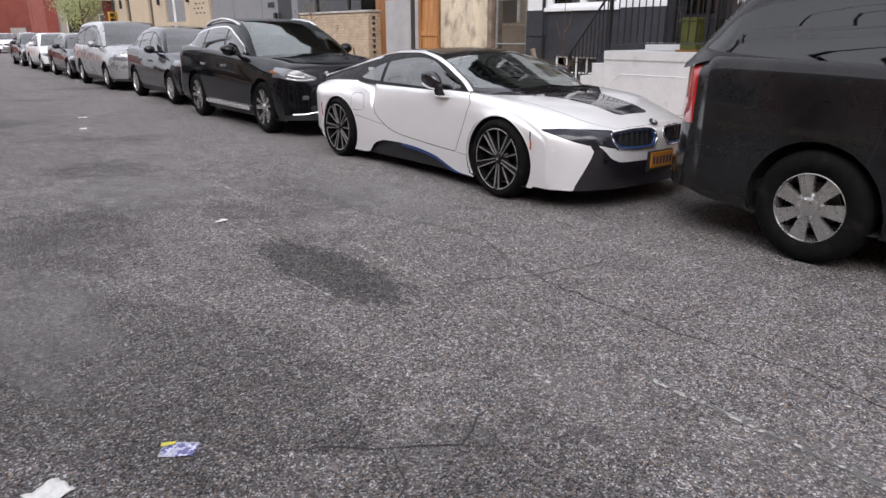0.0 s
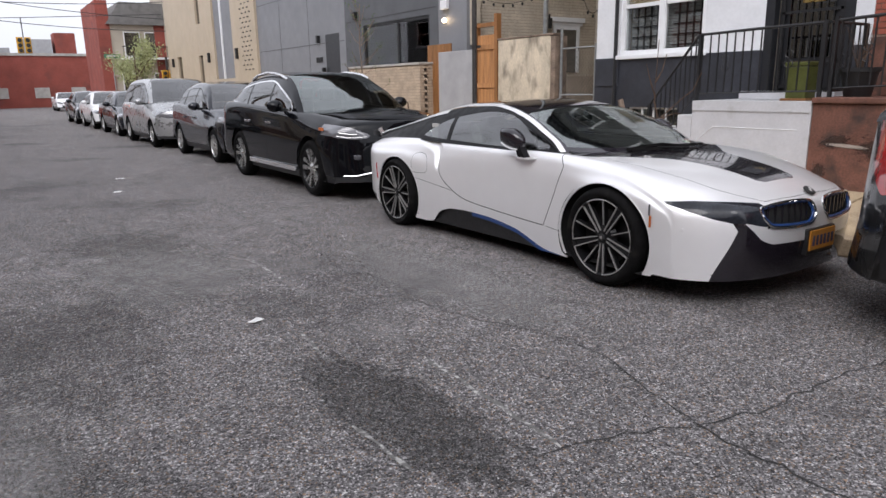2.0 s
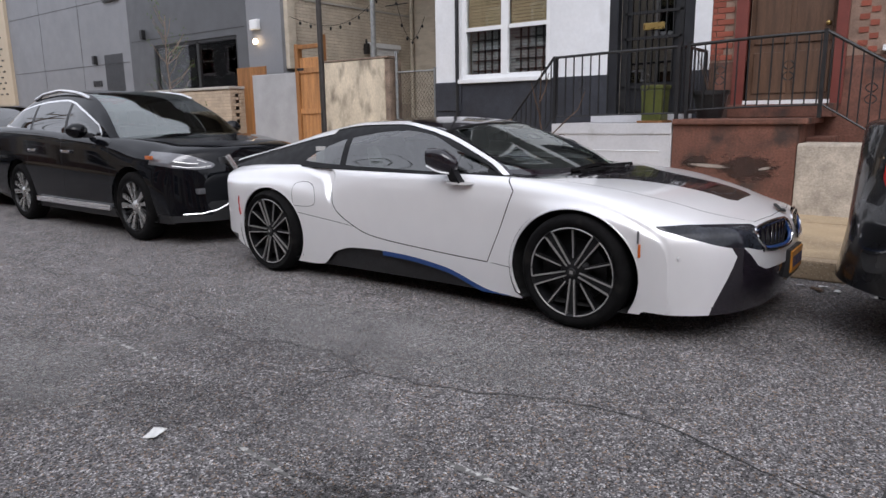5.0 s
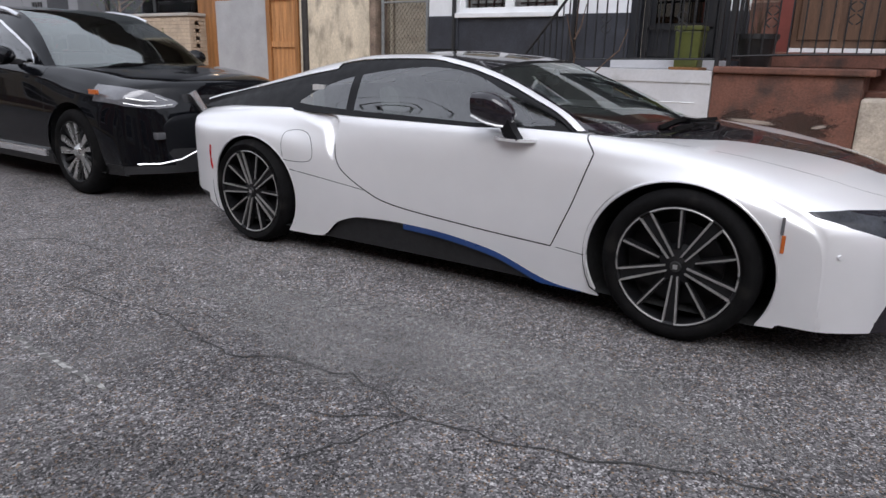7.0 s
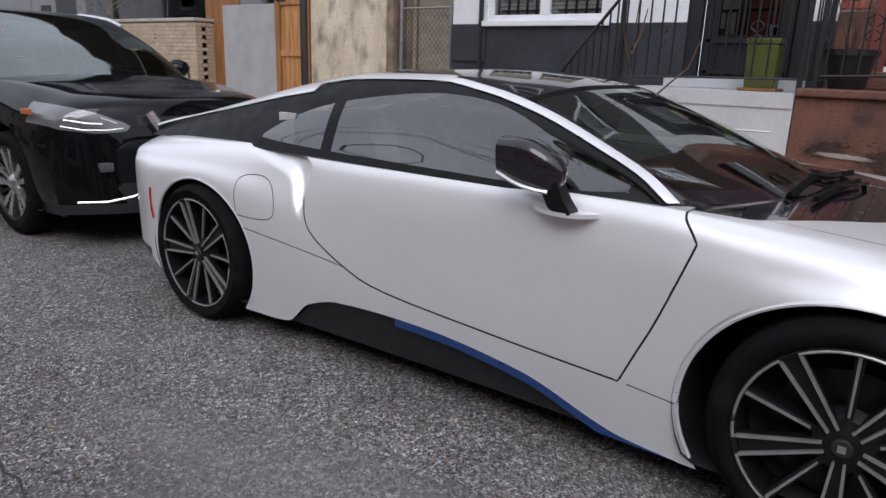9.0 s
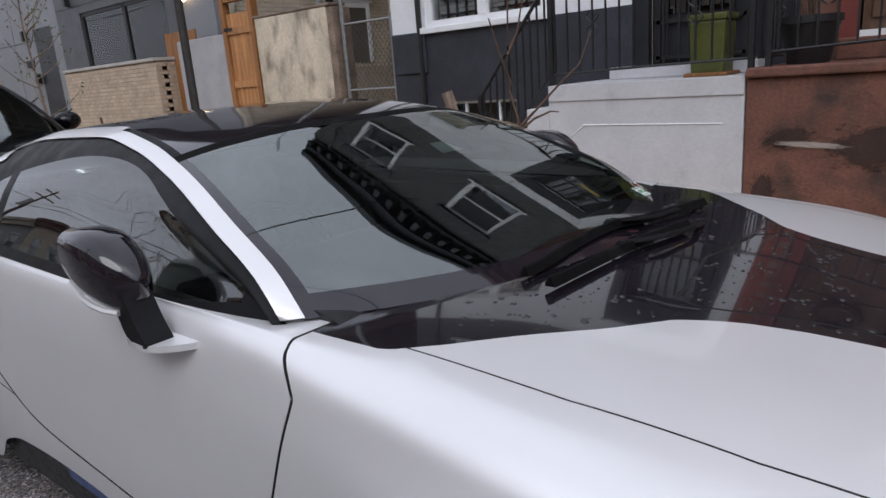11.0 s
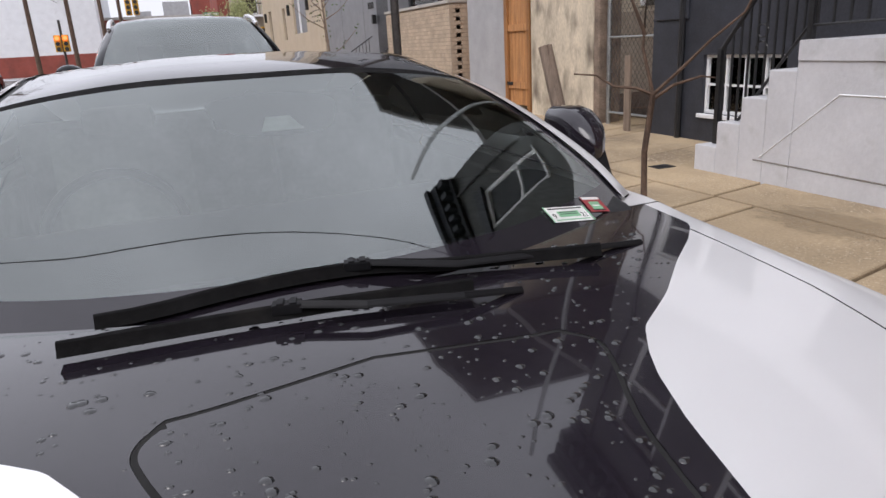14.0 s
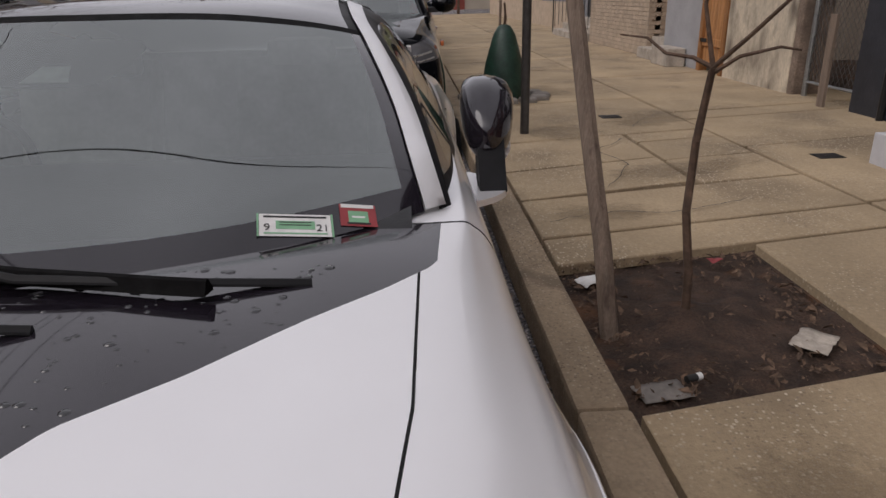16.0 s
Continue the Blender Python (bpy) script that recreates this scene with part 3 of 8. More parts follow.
def wheel(parent, at, R, rim_r, width, style, side, phase=0.0):
    """A road wheel with tyre, rim, brake disc, spokes and hub; side -1 faces -x."""
    w = new("wheel")
    w.parent = parent
    w.location = at
    w.rotation_euler = (0, 0, 0 if side < 0 else math.pi)
    h = width / 2
    tyre = lathe([(rim_r * 0.97, h * 0.75), (rim_r * 0.99, h), ((R + rim_r) / 2, h * 1.06), (R - 0.022, h * 0.92), (R - 0.004, h * 0.7), (R, 0.0), (R - 0.004, -h * 0.7), (R - 0.022, -h * 0.92),
                  ((R + rim_r) / 2, -h * 1.06), (rim_r * 1.0, -h * 0.98), (rim_r * 0.975, -h * 0.86)], 56)
    part("tyre", tyre, rubber, w, "black rubber tyre", True, 60)
    dark = style in ("double", "blade")
    rim = lathe([(rim_r * 0.985, -h * 0.93), (rim_r * 0.985, -h * 0.98), (rim_r * 0.965, -h * 1.0), (rim_r * 0.945, -h * 0.93), (rim_r * 0.9, -h * 0.3), (rim_r * 0.9, h * 0.6)], 56)
    if style == "double":
        rim.free()
        rim = lathe([(rim_r * 0.985, -h * 0.96), (rim_r * 0.965, -h * 0.98), (rim_r * 0.93, -h * 0.9), (rim_r * 0.9, -h * 0.3), (rim_r * 0.9, h * 0.6)], 56)
    part("rim", rim, rim_black if dark else rim_silver, w, "alloy wheel rim", True, 40)
    disc = lathe([(0.03, -h * 0.05), (rim_r * 0.68, -h * 0.05), (rim_r * 0.68, h * 0.06), (0.03, h * 0.06)], 40)
    # dark wheels get a blackened disc, shade between the spokes put in its colour
    part("brake_disc", disc, disc_steel if not dark else rim_black, w, "", True, 40)
    # added black sheet, paints the shade behind the spokes
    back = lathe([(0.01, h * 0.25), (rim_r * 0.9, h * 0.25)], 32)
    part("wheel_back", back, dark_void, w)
    face = -h * 0.93

    def bar(a0, a1, r0, r1, w0, w1, front, depth, mat_, name="spoke", dish=0.02):
        bm = bmesh.new()
        p0 = Vector((0, math.cos(a0) * r0, math.sin(a0) * r0))
        p1 = Vector((0, math.cos(a1) * r1, math.sin(a1) * r1))
        n = Vector((1, 0, 0)).cross((p1 - p0).normalized())
        ring = []
        for p, ww, off in ((p0, w0, dish), (p1, w1, 0.0)):
            for dx in (front + off, front + off + depth):
                for sg in (-1, 1):
                    ring.append(bm.verts.new(p + n * ww * sg / 2 + Vector((dx, 0, 0))))
        a = ring
        for q in ((0, 1, 5, 4), (2, 6, 7, 3), (0, 4, 6, 2), (1, 3, 7, 5), (0, 2, 3, 1), (4, 5, 7, 6)):
            bm.faces.new([a[i] for i in q])
        bmesh.ops.recalc_face_normals(bm, faces=bm.faces)
        part(name, bm, mat_, w)

    if style == "double":
        # five dark twin spokes edged in bright metal; bright arcs close the rim between them
        for k in range(5):
            a = 2 * math.pi * k / 5 + math.pi / 2 + phase
            for sg in (-1, 1):
                bar(a + sg * 0.36, a + sg * 0.524, 0.048, rim_r * 0.955, 0.007, 0.0095, face, 0.012, rim_cut, "spoke_edge", 0.012)
                bar(a + sg * 0.5, a + sg * 0.59, 0.05, rim_r * 0.99, 0.026, 0.036, face + 0.0125, 0.032, rim_black, "spoke", 0.011)
            bar(a, a, rim_r * 0.3, rim_r * 0.95, 0.006, 0.008, face + 0.004, 0.01, rim_cut, "spoke_edge", 0.018)
            bar(a, a, 0.06, rim_r * 0.96, 0.02, 0.026, face + 0.0145, 0.03, rim_black, "spoke", 0.018)
            arc = [(face - 0.003, math.cos(q) * rim_r * 0.952, math.sin(q) * rim_r * 0.952) for q in np.linspace(a - 0.53, a + 0.53, 13)]
            part("rim_edge", tube(bmesh.new(), arc, 0.0045, 6), rim_cut, w, "bright machined rim edge", True)
        part("hub", lathe([(0.0, face + 0.012), (0.03, face + 0.012), (0.045, face + 0.022), (0.075, face + 0.03), (0.1, face + 0.06)], 28), rim_black, w, "", True)
        part("centre_cap", lathe([(0.0, face + 0.004), (0.022, face + 0.004), (0.027, face + 0.014)], 20), ink, w, "", True)
        part("cap_badge", boxes((face + 0.002, face + 0.0045, -0.01, 0.01, -0.01, 0.01)), rim_cut, w)
    elif style == "blade":
        for k in range(5):
            a = 2 * math.pi * k / 5
            bar(a - 0.2, a - 0.02, 0.045, rim_r * 0.96, 0.026, 0.062, face, 0.028, rim_silver)
            bar(a + 0.34, a + 0.44, 0.055, rim_r * 0.96, 0.016, 0.05, face + 0.004, 0.026, rim_silver)
            bar(a + 0.75, a + 0.85, 0.06, rim_r * 0.95, 0.016, 0.03, face + 0.016, 0.03, rim_black)
        part("hub", lathe([(0.0, face - 0.004), (0.03, face - 0.004), (0.05, face + 0.01), (0.08, face + 0.04)], 28), rim_silver, w, "", True)
    else:
        count = 7 if style == "six" else 10 if style == "ten" else 5
        for k in range(count):
            a = 2 * math.pi * (k + 0.5) / count
            wide = rim_r * (0.47 if count == 7 else 0.17 if count == 10 else 0.36)
            bar(a, a, 0.05, rim_r * 0.94, wide * (0.5 if count == 7 else 0.62), wide, face, 0.03, rim_silver, dish=-0.012)
        part("hub", lathe([(0.0, face - 0.024), (rim_r * 0.2, face - 0.022), (rim_r * 0.3, face - 0.012), (rim_r * 0.42, face + 0.004), (rim_r * 0.45, face + 0.03)], 36), rim_silver, w, "", True)
        for k in range(6 if count == 7 else 5):
            a = 2 * math.pi * k / (6 if count == 7 else 5)
            bm = tube(bmesh.new(), [(face - 0.024, math.cos(a) * rim_r * 0.27, math.sin(a) * rim_r * 0.27), (face, math.cos(a) * rim_r * 0.27, math.sin(a) * rim_r * 0.27)], 0.012, 6)
            part("wheel_nut", bm, chrome, w)
    return w

# ---------------------------------------------------------------- the white sports coupe


def keyed(*pairs):
    return curve_through(pairs)


def stations(*spans):
    out = []
    for a, b, n in spans:
        out += list(np.linspace(a, b, n, endpoint=False))
    return out + [spans[-1][1]]


def tag_faces(bm, nu):
    """Marks every face of a fresh loft with its place along (s) and round (u)."""
    ls, lu = bm.faces.layers.int.new("s"), bm.faces.layers.int.new("u")
    bm.faces.ensure_lookup_table()
    for i, f in enumerate(bm.faces):
        f[ls], f[lu] = i // (nu - 1), i % (nu - 1)


def rounded(x):
    """Plan of the nose: nought at the centre, rising steeply towards the sides."""
    return min((1 - (1 - min(abs(x) / 0.962, 0.994) ** 2.6) ** (1 / 2.6)) / 0.575, 1.0)


def sports_coupe():
    car = thing("sports_coupe", "pearl white low sports coupe with gloss black bonnet and roof", "car")
    WHEELS = ((0.0, 0.35, 0.352, 0.38), (2.8, 0.345, 0.345, 0.368))
    ys = stations((-1.10, -0.97, 10), (-0.97, -0.4, 18), (-0.4, -0.15, 8), (-0.15, 0.08, 24), (0.08, 1.75, 54), (1.75, 2.65, 64), (2.65, 3.3, 24), (3.3, 3.67, 12), (3.67, 3.78, 6))
    place = keyed((-1.10, -0.97), (-1.06, -1.015), (-1.02, -1.01), (-0.97, -0.96), (-0.9, -0.885), (-0.8, -0.79), (-0.6, -0.6), (0, 0), (3.3, 3.3), (3.6, 3.6), (3.67, 3.66), (3.72, 3.64), (3.78, 3.56))
    flank = keyed((-1.1, -0.57), (-1.06, -0.572), (-1.02, -0.57), (-0.97, -0.555), (-0.9, -0.53), (-0.7, -0.44), (-0.4, -0.27), (-0.15, -0.11), (0.05, 0.05), (2.9, 2.9), (3.3, 3.24), (3.5, 3.36), (3.67, 3.42), (3.72, 3.41), (3.78, 3.36))
    c0 = (keyed((-1.1, 0.918), (-0.97, 0.92), (-0.9, 0.925), (0, 0.93), (0.4, 0.915), (1.2, 0.895), (2.2, 0.915), (2.8, 0.94), (3.3, 0.92), (3.78, 0.84)),
          keyed((-1.1, 0.16), (-0.6, 0.155), (0, 0.13), (2.9, 0.12), (3.2, 0.16), (3.5, 0.25), (3.78, 0.32)))
    c1 = (keyed((-1.1, 0.918), (-0.97, 0.922), (-0.9, 0.93), (0, 0.95), (0.4, 0.93), (1.2, 0.913), (2.2, 0.932), (2.8, 0.955), (3.3, 0.93), (3.78, 0.84)),
          keyed((-1.1, 0.165), (-1.02, 0.26), (-0.9, 0.32), (0, 0.36), (2.8, 0.36), (3.5, 0.42), (3.78, 0.33)))
    c2 = (keyed((-1.1, 0.918), (-0.97, 0.922), (-0.9, 0.93), (-0.3, 0.957), (0, 0.96), (0.45, 0.92), (1.2, 0.908), (1.9, 0.914), (2.4, 0.945), (2.8, 0.965), (3.2, 0.945), (3.67, 0.87), (3.78, 0.83)),
          keyed((-1.1, 0.17), (-1.06, 0.30), (-1.02, 0.42), (-0.97, 0.5), (-0.7, 0.57), (0, 0.66), (0.5, 0.61), (1.2, 0.57), (2.0, 0.59), (2.8, 0.68), (3.4, 0.68), (3.67, 0.68), (3.72, 0.52), (3.78, 0.335)))
    c3 = (keyed((-1.1, 0.87), (-0.97, 0.86), (-0.6, 0.86), (0, 0.855), (0.5, 0.852), (1.2, 0.85), (2.0, 0.836), (2.4, 0.84), (2.8, 0.855), (3.4, 0.81), (3.78, 0.77)),
          keyed((-1.1, 0.175), (-1.06, 0.38), (-1.02, 0.53), (-0.97, 0.61), (-0.8, 0.655), (-0.5, 0.74), (-0.2, 0.81), (0, 0.835), (0.4, 0.86), (0.6, 0.88), (1.2, 0.885), (2.0, 0.89), (2.5, 0.885), (2.8, 0.875), (3.2, 0.845), (3.55, 0.815), (3.67, 0.79), (3.72, 0.58), (3.78, 0.34)))
    c4 = (keyed((-1.1, 0.45), (-0.9, 0.48), (-0.4, 0.58), (0, 0.66), (0.4, 0.7), (1, 0.74), (3, 0.72), (3.78, 0.42)),
          keyed((-1.1, 0.175), (-1.06, 0.39), (-1.02, 0.56), (-0.97, 0.645), (-0.8, 0.7), (-0.5, 0.785), (-0.2, 0.84), (0, 0.862), (0.4, 0.886), (0.6, 0.888), (2.4, 0.905), (3.2, 0.885), (3.6, 0.87), (3.67, 0.85), (3.72, 0.6), (3.78, 0.345)))
    c5 = (keyed((-1.1, 0), (3.78, 0)),
          keyed((-1.1, 0.175), (-1.06, 0.39), (-1.02, 0.565), (-0.97, 0.66), (-0.8, 0.725), (-0.5, 0.81), (-0.2, 0.852), (0, 0.872), (0.3, 0.888), (0.6, 0.888), (2.4, 0.905), (3.2, 0.895), (3.6, 0.885), (3.67, 0.87), (3.72, 0.6), (3.78, 0.345)))
    # shoulder of the door: half way between waist and belt, pushed out along the door
    swell = keyed((-1.1, 0.0), (0.1, 0.0), (0.45, 1.0), (1.8, 1.0), (2.2, 0.0), (3.78, 0.0))

    def between(k):
        return lambda y: 0.5 * (c2[k](y) + c3[k](y)) + 0.0625 * (c2[k](y) + c3[k](y) - c1[k](y) - c4[k](y))

    c23 = (lambda y: between(0)(y) + 0.006 * swell(y), lambda y: between(1)(y) * (1 - swell(y)) + (0.768 + 0.014 * (y - 0.45)) * swell(y))
    nu = 148
    bm = loft(ys, [c0, c1, c2, c23, c3, c4, c5], lambda y: 0.0, nu)
    # stations are moved to their place, with the rounded plan of nose and tail
    for v in bm.verts:
        s = v.co.y
        v.co.y = float(place(s)) + (float(flank(s)) - float(place(s))) * rounded(v.co.x)
    # air blade behind the door, and the soft channel over the rear wing
    blade = outline(smooth_loop([(2.62, 0.915), (2.36, 0.835), (2.2, 0.775), (2.12, 0.64), (1.86, 0.46), (2.06, 0.6), (2.09, 0.72), (2.1, 0.86), (2.3, 0.93)]))
    p = coords(bm)
    d = blade(p[:, 1], p[:, 2])
    door_edge = outline(smooth_loop([(0.6, 0.99), (2.12, 0.99), (2.12, 0.86), (2.09, 0.72), (2.04, 0.58), (1.84, 0.465), (1.61, 0.4), (0.6, 0.36)], 4))(p[:, 1], p[:, 2])
    reach = 0.02 + 0.055 * np.clip((door_edge - 0.01) / 0.07, 0, 1)
    hollow = (lambda t: t * t * (3 - 2 * t))(np.clip(-d / reach, 0, 1)) * 0.036
    for v, h in zip(bm.verts, hollow):
        if abs(v.co.x) > 0.7:
            v.co.x += h
    # the corner of the bumper is one soft curve
    soft = [v for v in bm.verts if v.co.y < -0.3 and abs(v.co.x) > 0.66 and v.co.z < 0.66]
    for _ in range(85):
        bmesh.ops.smooth_vert(bm, verts=soft, factor=0.5, use_axis_x=True, use_axis_y=True)
    skin = shape_of(bm)
    ARCH = ((0.012, 1.11), (0.0, 1.07))
    arch = [lambda q, w=w, o=o: np.hypot((q[:, 1] - w[0] - o[0]) / o[1], q[:, 2] - w[1]) - w[3] for w, o in zip(WHEELS, ARCH)]
    sill = keyed((-2, 0.176), (-0.44, 0.176), (-0.36, 0.05), (0.3, 0.05), (0.36, 0.12), (0.59, 0.14), (0.99, 0.255), (1.4, 0.3), (1.61, 0.305), (1.87, 0.295), (2.05, 0.245), (2.2, 0.13), (2.44, 0.11), (2.6, 0.05), (4, 0.05))
    white_low = lambda q: q[:, 2] - sill(q[:, 1])
    blue_low = lambda q: q[:, 2] - (sill(q[:, 1]) - 0.034)
    door_line = outline(smooth_loop([(0.66, 0.337), (0.632, 0.337), (0.622, 0.341), (0.612, 0.362), (0.575, 0.45), (0.525, 0.57), (0.455, 0.78), (0.455, 0.82), (0.5, 0.875), (0.6, 0.99), (1.4, 1.0), (2.12, 0.99), (2.12, 0.86), (2.09, 0.72), (2.04, 0.58), (1.84, 0.465), (1.61, 0.4), (1.07, 0.356)], 4))
    door = lambda q: door_line(q[:, 1], q[:, 2])
    rocker = lambda q: q[:, 2] - (0.463 + 0.11 * (q[:, 1] - 1.84))
    rocker2 = lambda q: q[:, 2] - (0.336 + 0.08 * (q[:, 1] - 0.62))
    fuel_line = outline(smooth_loop([(2.5, 0.75), (2.36, 0.775), (2.28, 0.72), (2.27, 0.6), (2.47, 0.585), (2.5, 0.62)]))
    fuel = lambda q: fuel_line(q[:, 1], q[:, 2])
    hood_line = outline([(-0.752, 0.56), (-0.748, 0.3), (-0.735, 0.0), (-0.70, -0.25), (-0.60, -0.62), (-0.45, -0.885), (-0.2, -0.925), (0.5, -0.93), (0.5, 0.56)])
    hood = lambda q: np.where(q[:, 2] > 0.55, hood_line(q[:, 0], q[:, 1]), 0.9)
    tongue_line = outline([(-0.80, 0.62), (-0.775, 0.33), (-0.7, 0.25), (-0.6, 0.165), (-0.49, 0.06), (-0.385, -0.02), (-0.345, -0.08), (-0.32, -0.13), (-0.29, -0.22), (-0.265, -0.34), (-0.22, -0.68), (-0.17, -0.72), (0.5, -0.72), (0.5, 0.62)])
    tongue = lambda q: np.where(q[:, 2] > 0.55, tongue_line(q[:, 0], q[:, 1]), 0.9)
    lid_line = outline(smooth_loop([(-0.22, 0.02), (-0.268, 0.01), (-0.297, -0.03), (-0.283, -0.09), (-0.237, -0.21), (-0.205, -0.4), (-0.16, -0.6), (-0.12, -0.63), (0.3, -0.63), (0.3, 0.02)], 4))
    lid = lambda q: np.where(q[:, 2] > 0.55, lid_line(q[:, 0], q[:, 1]), 0.9)
    front = lambda f: lambda q: np.where(q[:, 1] < -0.2, f(np.abs(q[:, 0]), q[:, 2]), 0.9)
    lamp = front(outline([(0.922, 0.664), (0.8, 0.673), (0.6, 0.668), (0.49, 0.66), (0.48, 0.515), (0.56, 0.528), (0.63, 0.547), (0.70, 0.547), (0.78, 0.572), (0.86, 0.61)]))
    lamp_plan = lamp
    lamp = lambda q: np.maximum(lamp_plan(q), q[:, 1] + 0.47 + (0.667 - q[:, 2]) * 1.6)
    wedge = front(outline([(0.70, 0.55), (0.678, 0.5), (0.70, 0.42), (0.79, 0.2), (0.80, 0.1), (-0.2, 0.1), (-0.2, 0.4), (0.46, 0.405), (0.54, 0.435), (0.60, 0.5), (0.66, 0.555)]))
    kidney = front(outline(smooth_loop([(0.05, 0.6), (0.1, 0.652), (0.3, 0.662), (0.5, 0.645), (0.54, 0.62), (0.515, 0.55), (0.44, 0.515), (0.14, 0.505), (0.075, 0.54)], 3)))
    cabin_line = outline([(-0.79, 0.66), (-0.78, 2.3), (0.3, 2.3), (0.3, 0.42), (-0.4, 0.5)])
    cabin = lambda q: np.where(q[:, 2] > 0.8, cabin_line(q[:, 0], q[:, 1]), 0.9)
    shift = lambda f, o: lambda q: f(q) + o
    gap = 0.0035
    for f in (*arch, white_low, blue_low, shift(door, gap), shift(door, -gap), lamp, wedge, kidney, shift(hood, 0.002), shift(hood, -0.002), tongue, shift(lid, 0.004), shift(lid, -0.004),
              shift(fuel, 0.002), shift(fuel, -0.002), shift(rocker, 0.002), shift(rocker, -0.002), shift(rocker2, 0.002), shift(rocker2, -0.002), cabin):
        cut(bm, f)
    bm.normal_update()
    bm.faces.ensure_lookup_table()
    c = np.array([f.calc_center_median()[:] for f in bm.faces])
    side = c[:, 2] < 0.93
    names = np.full(len(c), "wing", dtype=object)
    names[c[:, 1] > 1.6] = "rear_quarter"
    names[(c[:, 1] < -0.3) & (np.abs(c[:, 0]) > 0) & (c[:, 2] < 0.66)] = "front_bumper"
    names[hood(c) < 0] = "bonnet"
    names[tongue(c) < 0] = "bonnet_insert"
    names[(np.abs(lid(c)) < 0.004)] = "panel_gap"
    names[(lid(c) < -0.004)] = "bonnet_lid"
    names[(np.abs(hood(c)) < 0.002) & (tongue(c) > 0)] = "panel_gap"
    names[door(c) < -gap] = "door"
    names[np.abs(door(c)) < gap] = "panel_gap"
    names[(np.abs(fuel(c)) < 0.002)] = "panel_gap"
    names[(np.abs(rocker(c)) < 0.002) & (c[:, 1] > 1.84) & (c[:, 1] < 2.5) & (door(c) > 0)] = "panel_gap"
    names[(np.abs(rocker2(c)) < 0.002) & (c[:, 1] > 0.3) & (c[:, 1] < 0.6)] = "panel_gap"
    names[(white_low(c) < 0)] = "sill"
    names[(white_low(c) < 0) & (blue_low(c) > 0) & (c[:, 1] < 1.55) & (c[:, 1] > 0.45)] = "sill_strip"
    names[wedge(c) < 0] = "air_intake"
    names[lamp(c) < 0] = "headlight"
    names[kidney(c) < 0] = "grille"
    names[(c[:, 1] > 3.3) & (c[:, 2] < 0.27)] = "rear_diffuser"
    dead = ((white_low(c) < 0) & (c[:, 1] < -0.37)) | (arch[0](c) < 0) | (arch[1](c) < 0) | (cabin(c) < 0)
    names[dead] = "none"
    groups = {}
    for f, n in zip(bm.faces, names):
        groups.setdefault(n, []).append(f)
    looks = {"wing": (pearl, False), "rear_quarter": (pearl, False), "front_bumper": (pearl, True), "bonnet": (pearl, False), "bonnet_insert": (gloss_black, True), "bonnet_lid": (gloss_black, True),
             "panel_gap": (dark_void, True), "door": (pearl, False), "sill": (black_plastic, False), "sill_strip": (blue_trim, False), "air_intake": (gloss_black, True), "headlight": (smoke_lens, False),
             "grille": (dark_void, False), "rear_diffuser": (black_plastic, False)}
    for n, faces in groups.items():
        if n == "none":
            continue
        m, both = looks[n]
        for sd in ((-1,) if both else (-1, 1)):
            b = panel_mesh(bm, faces, both, sd)
            if n == "sill":
                for v in b.verts:
                    v.co.x *= 0.965
            if n == "panel_gap":
                for v in b.verts:
                    v.co.x *= 0.9985
                    v.co.z -= 0.001
            if n == "grille":
                for v in b.verts:
                    v.co.y += 0.03
            ob = shade(part(n, b, m, car, "", True, 0), skin)
    # rolled lips of the wheel arches
    for w, o in zip(WHEELS, ARCH):
        for sd in (-1, 1):
            tree = mathutils_bvh(bm)
            pts = []
            for a in np.linspace(-0.62, math.pi + 0.62, 48):
                y, z = w[0] + o[0] + math.cos(a) * (w[3] + 0.004) * o[1], w[1] + math.sin(a) * (w[3] + 0.004)
                hit = tree.ray_cast(Vector((sd * 2, y, z)), Vector((-sd, 0, 0)))
                if hit[0] is not None:
                    pts.append((hit[0].x - sd * 0.006, y, z))
            part("arch_lip", tube(bmesh.new(), pts, 0.008, 6), pearl, car, "", True)
    # glasshouse: belt, side glass, white roof rail, windscreen and roof
    gs = stations((0.26, 1.3, 44), (1.3, 3.62, 70))
    g0 = (keyed((0.26, 0.79), (0.4, 0.822), (0.6, 0.846), (1.0, 0.856), (2.0, 0.848), (2.4, 0.838), (2.8, 0.805), (3.2, 0.77), (3.62, 0.72)), keyed((0.26, 0.885), (0.6, 0.88), (2.0, 0.885), (2.8, 0.89), (3.2, 0.87), (3.62, 0.85)))
    g1 = (keyed((0.26, 0.79), (0.4, 0.79), (0.6, 0.782), (1.0, 0.755), (1.3, 0.738), (1.6, 0.73), (2.4, 0.735), (2.8, 0.72), (3.2, 0.7), (3.62, 0.68)),
          keyed((0.26, 0.888), (0.4, 0.93), (0.6, 0.97), (1.0, 1.045), (1.3, 1.08), (1.6, 1.1), (2.0, 1.085), (2.4, 1.045), (2.8, 0.995), (3.2, 0.94), (3.62, 0.87)))
    g2 = (keyed((0.26, 0.785), (0.4, 0.762), (0.6, 0.735), (1.0, 0.665), (1.3, 0.615), (1.6, 0.59), (2.0, 0.585), (2.4, 0.6), (2.8, 0.62), (3.2, 0.63), (3.62, 0.64)),
          keyed((0.26, 0.893), (0.4, 0.962), (0.6, 1.03), (1.0, 1.138), (1.3, 1.194), (1.6, 1.226), (2.0, 1.218), (2.4, 1.16), (2.8, 1.07), (3.2, 0.985), (3.5, 0.935), (3.62, 0.91)))
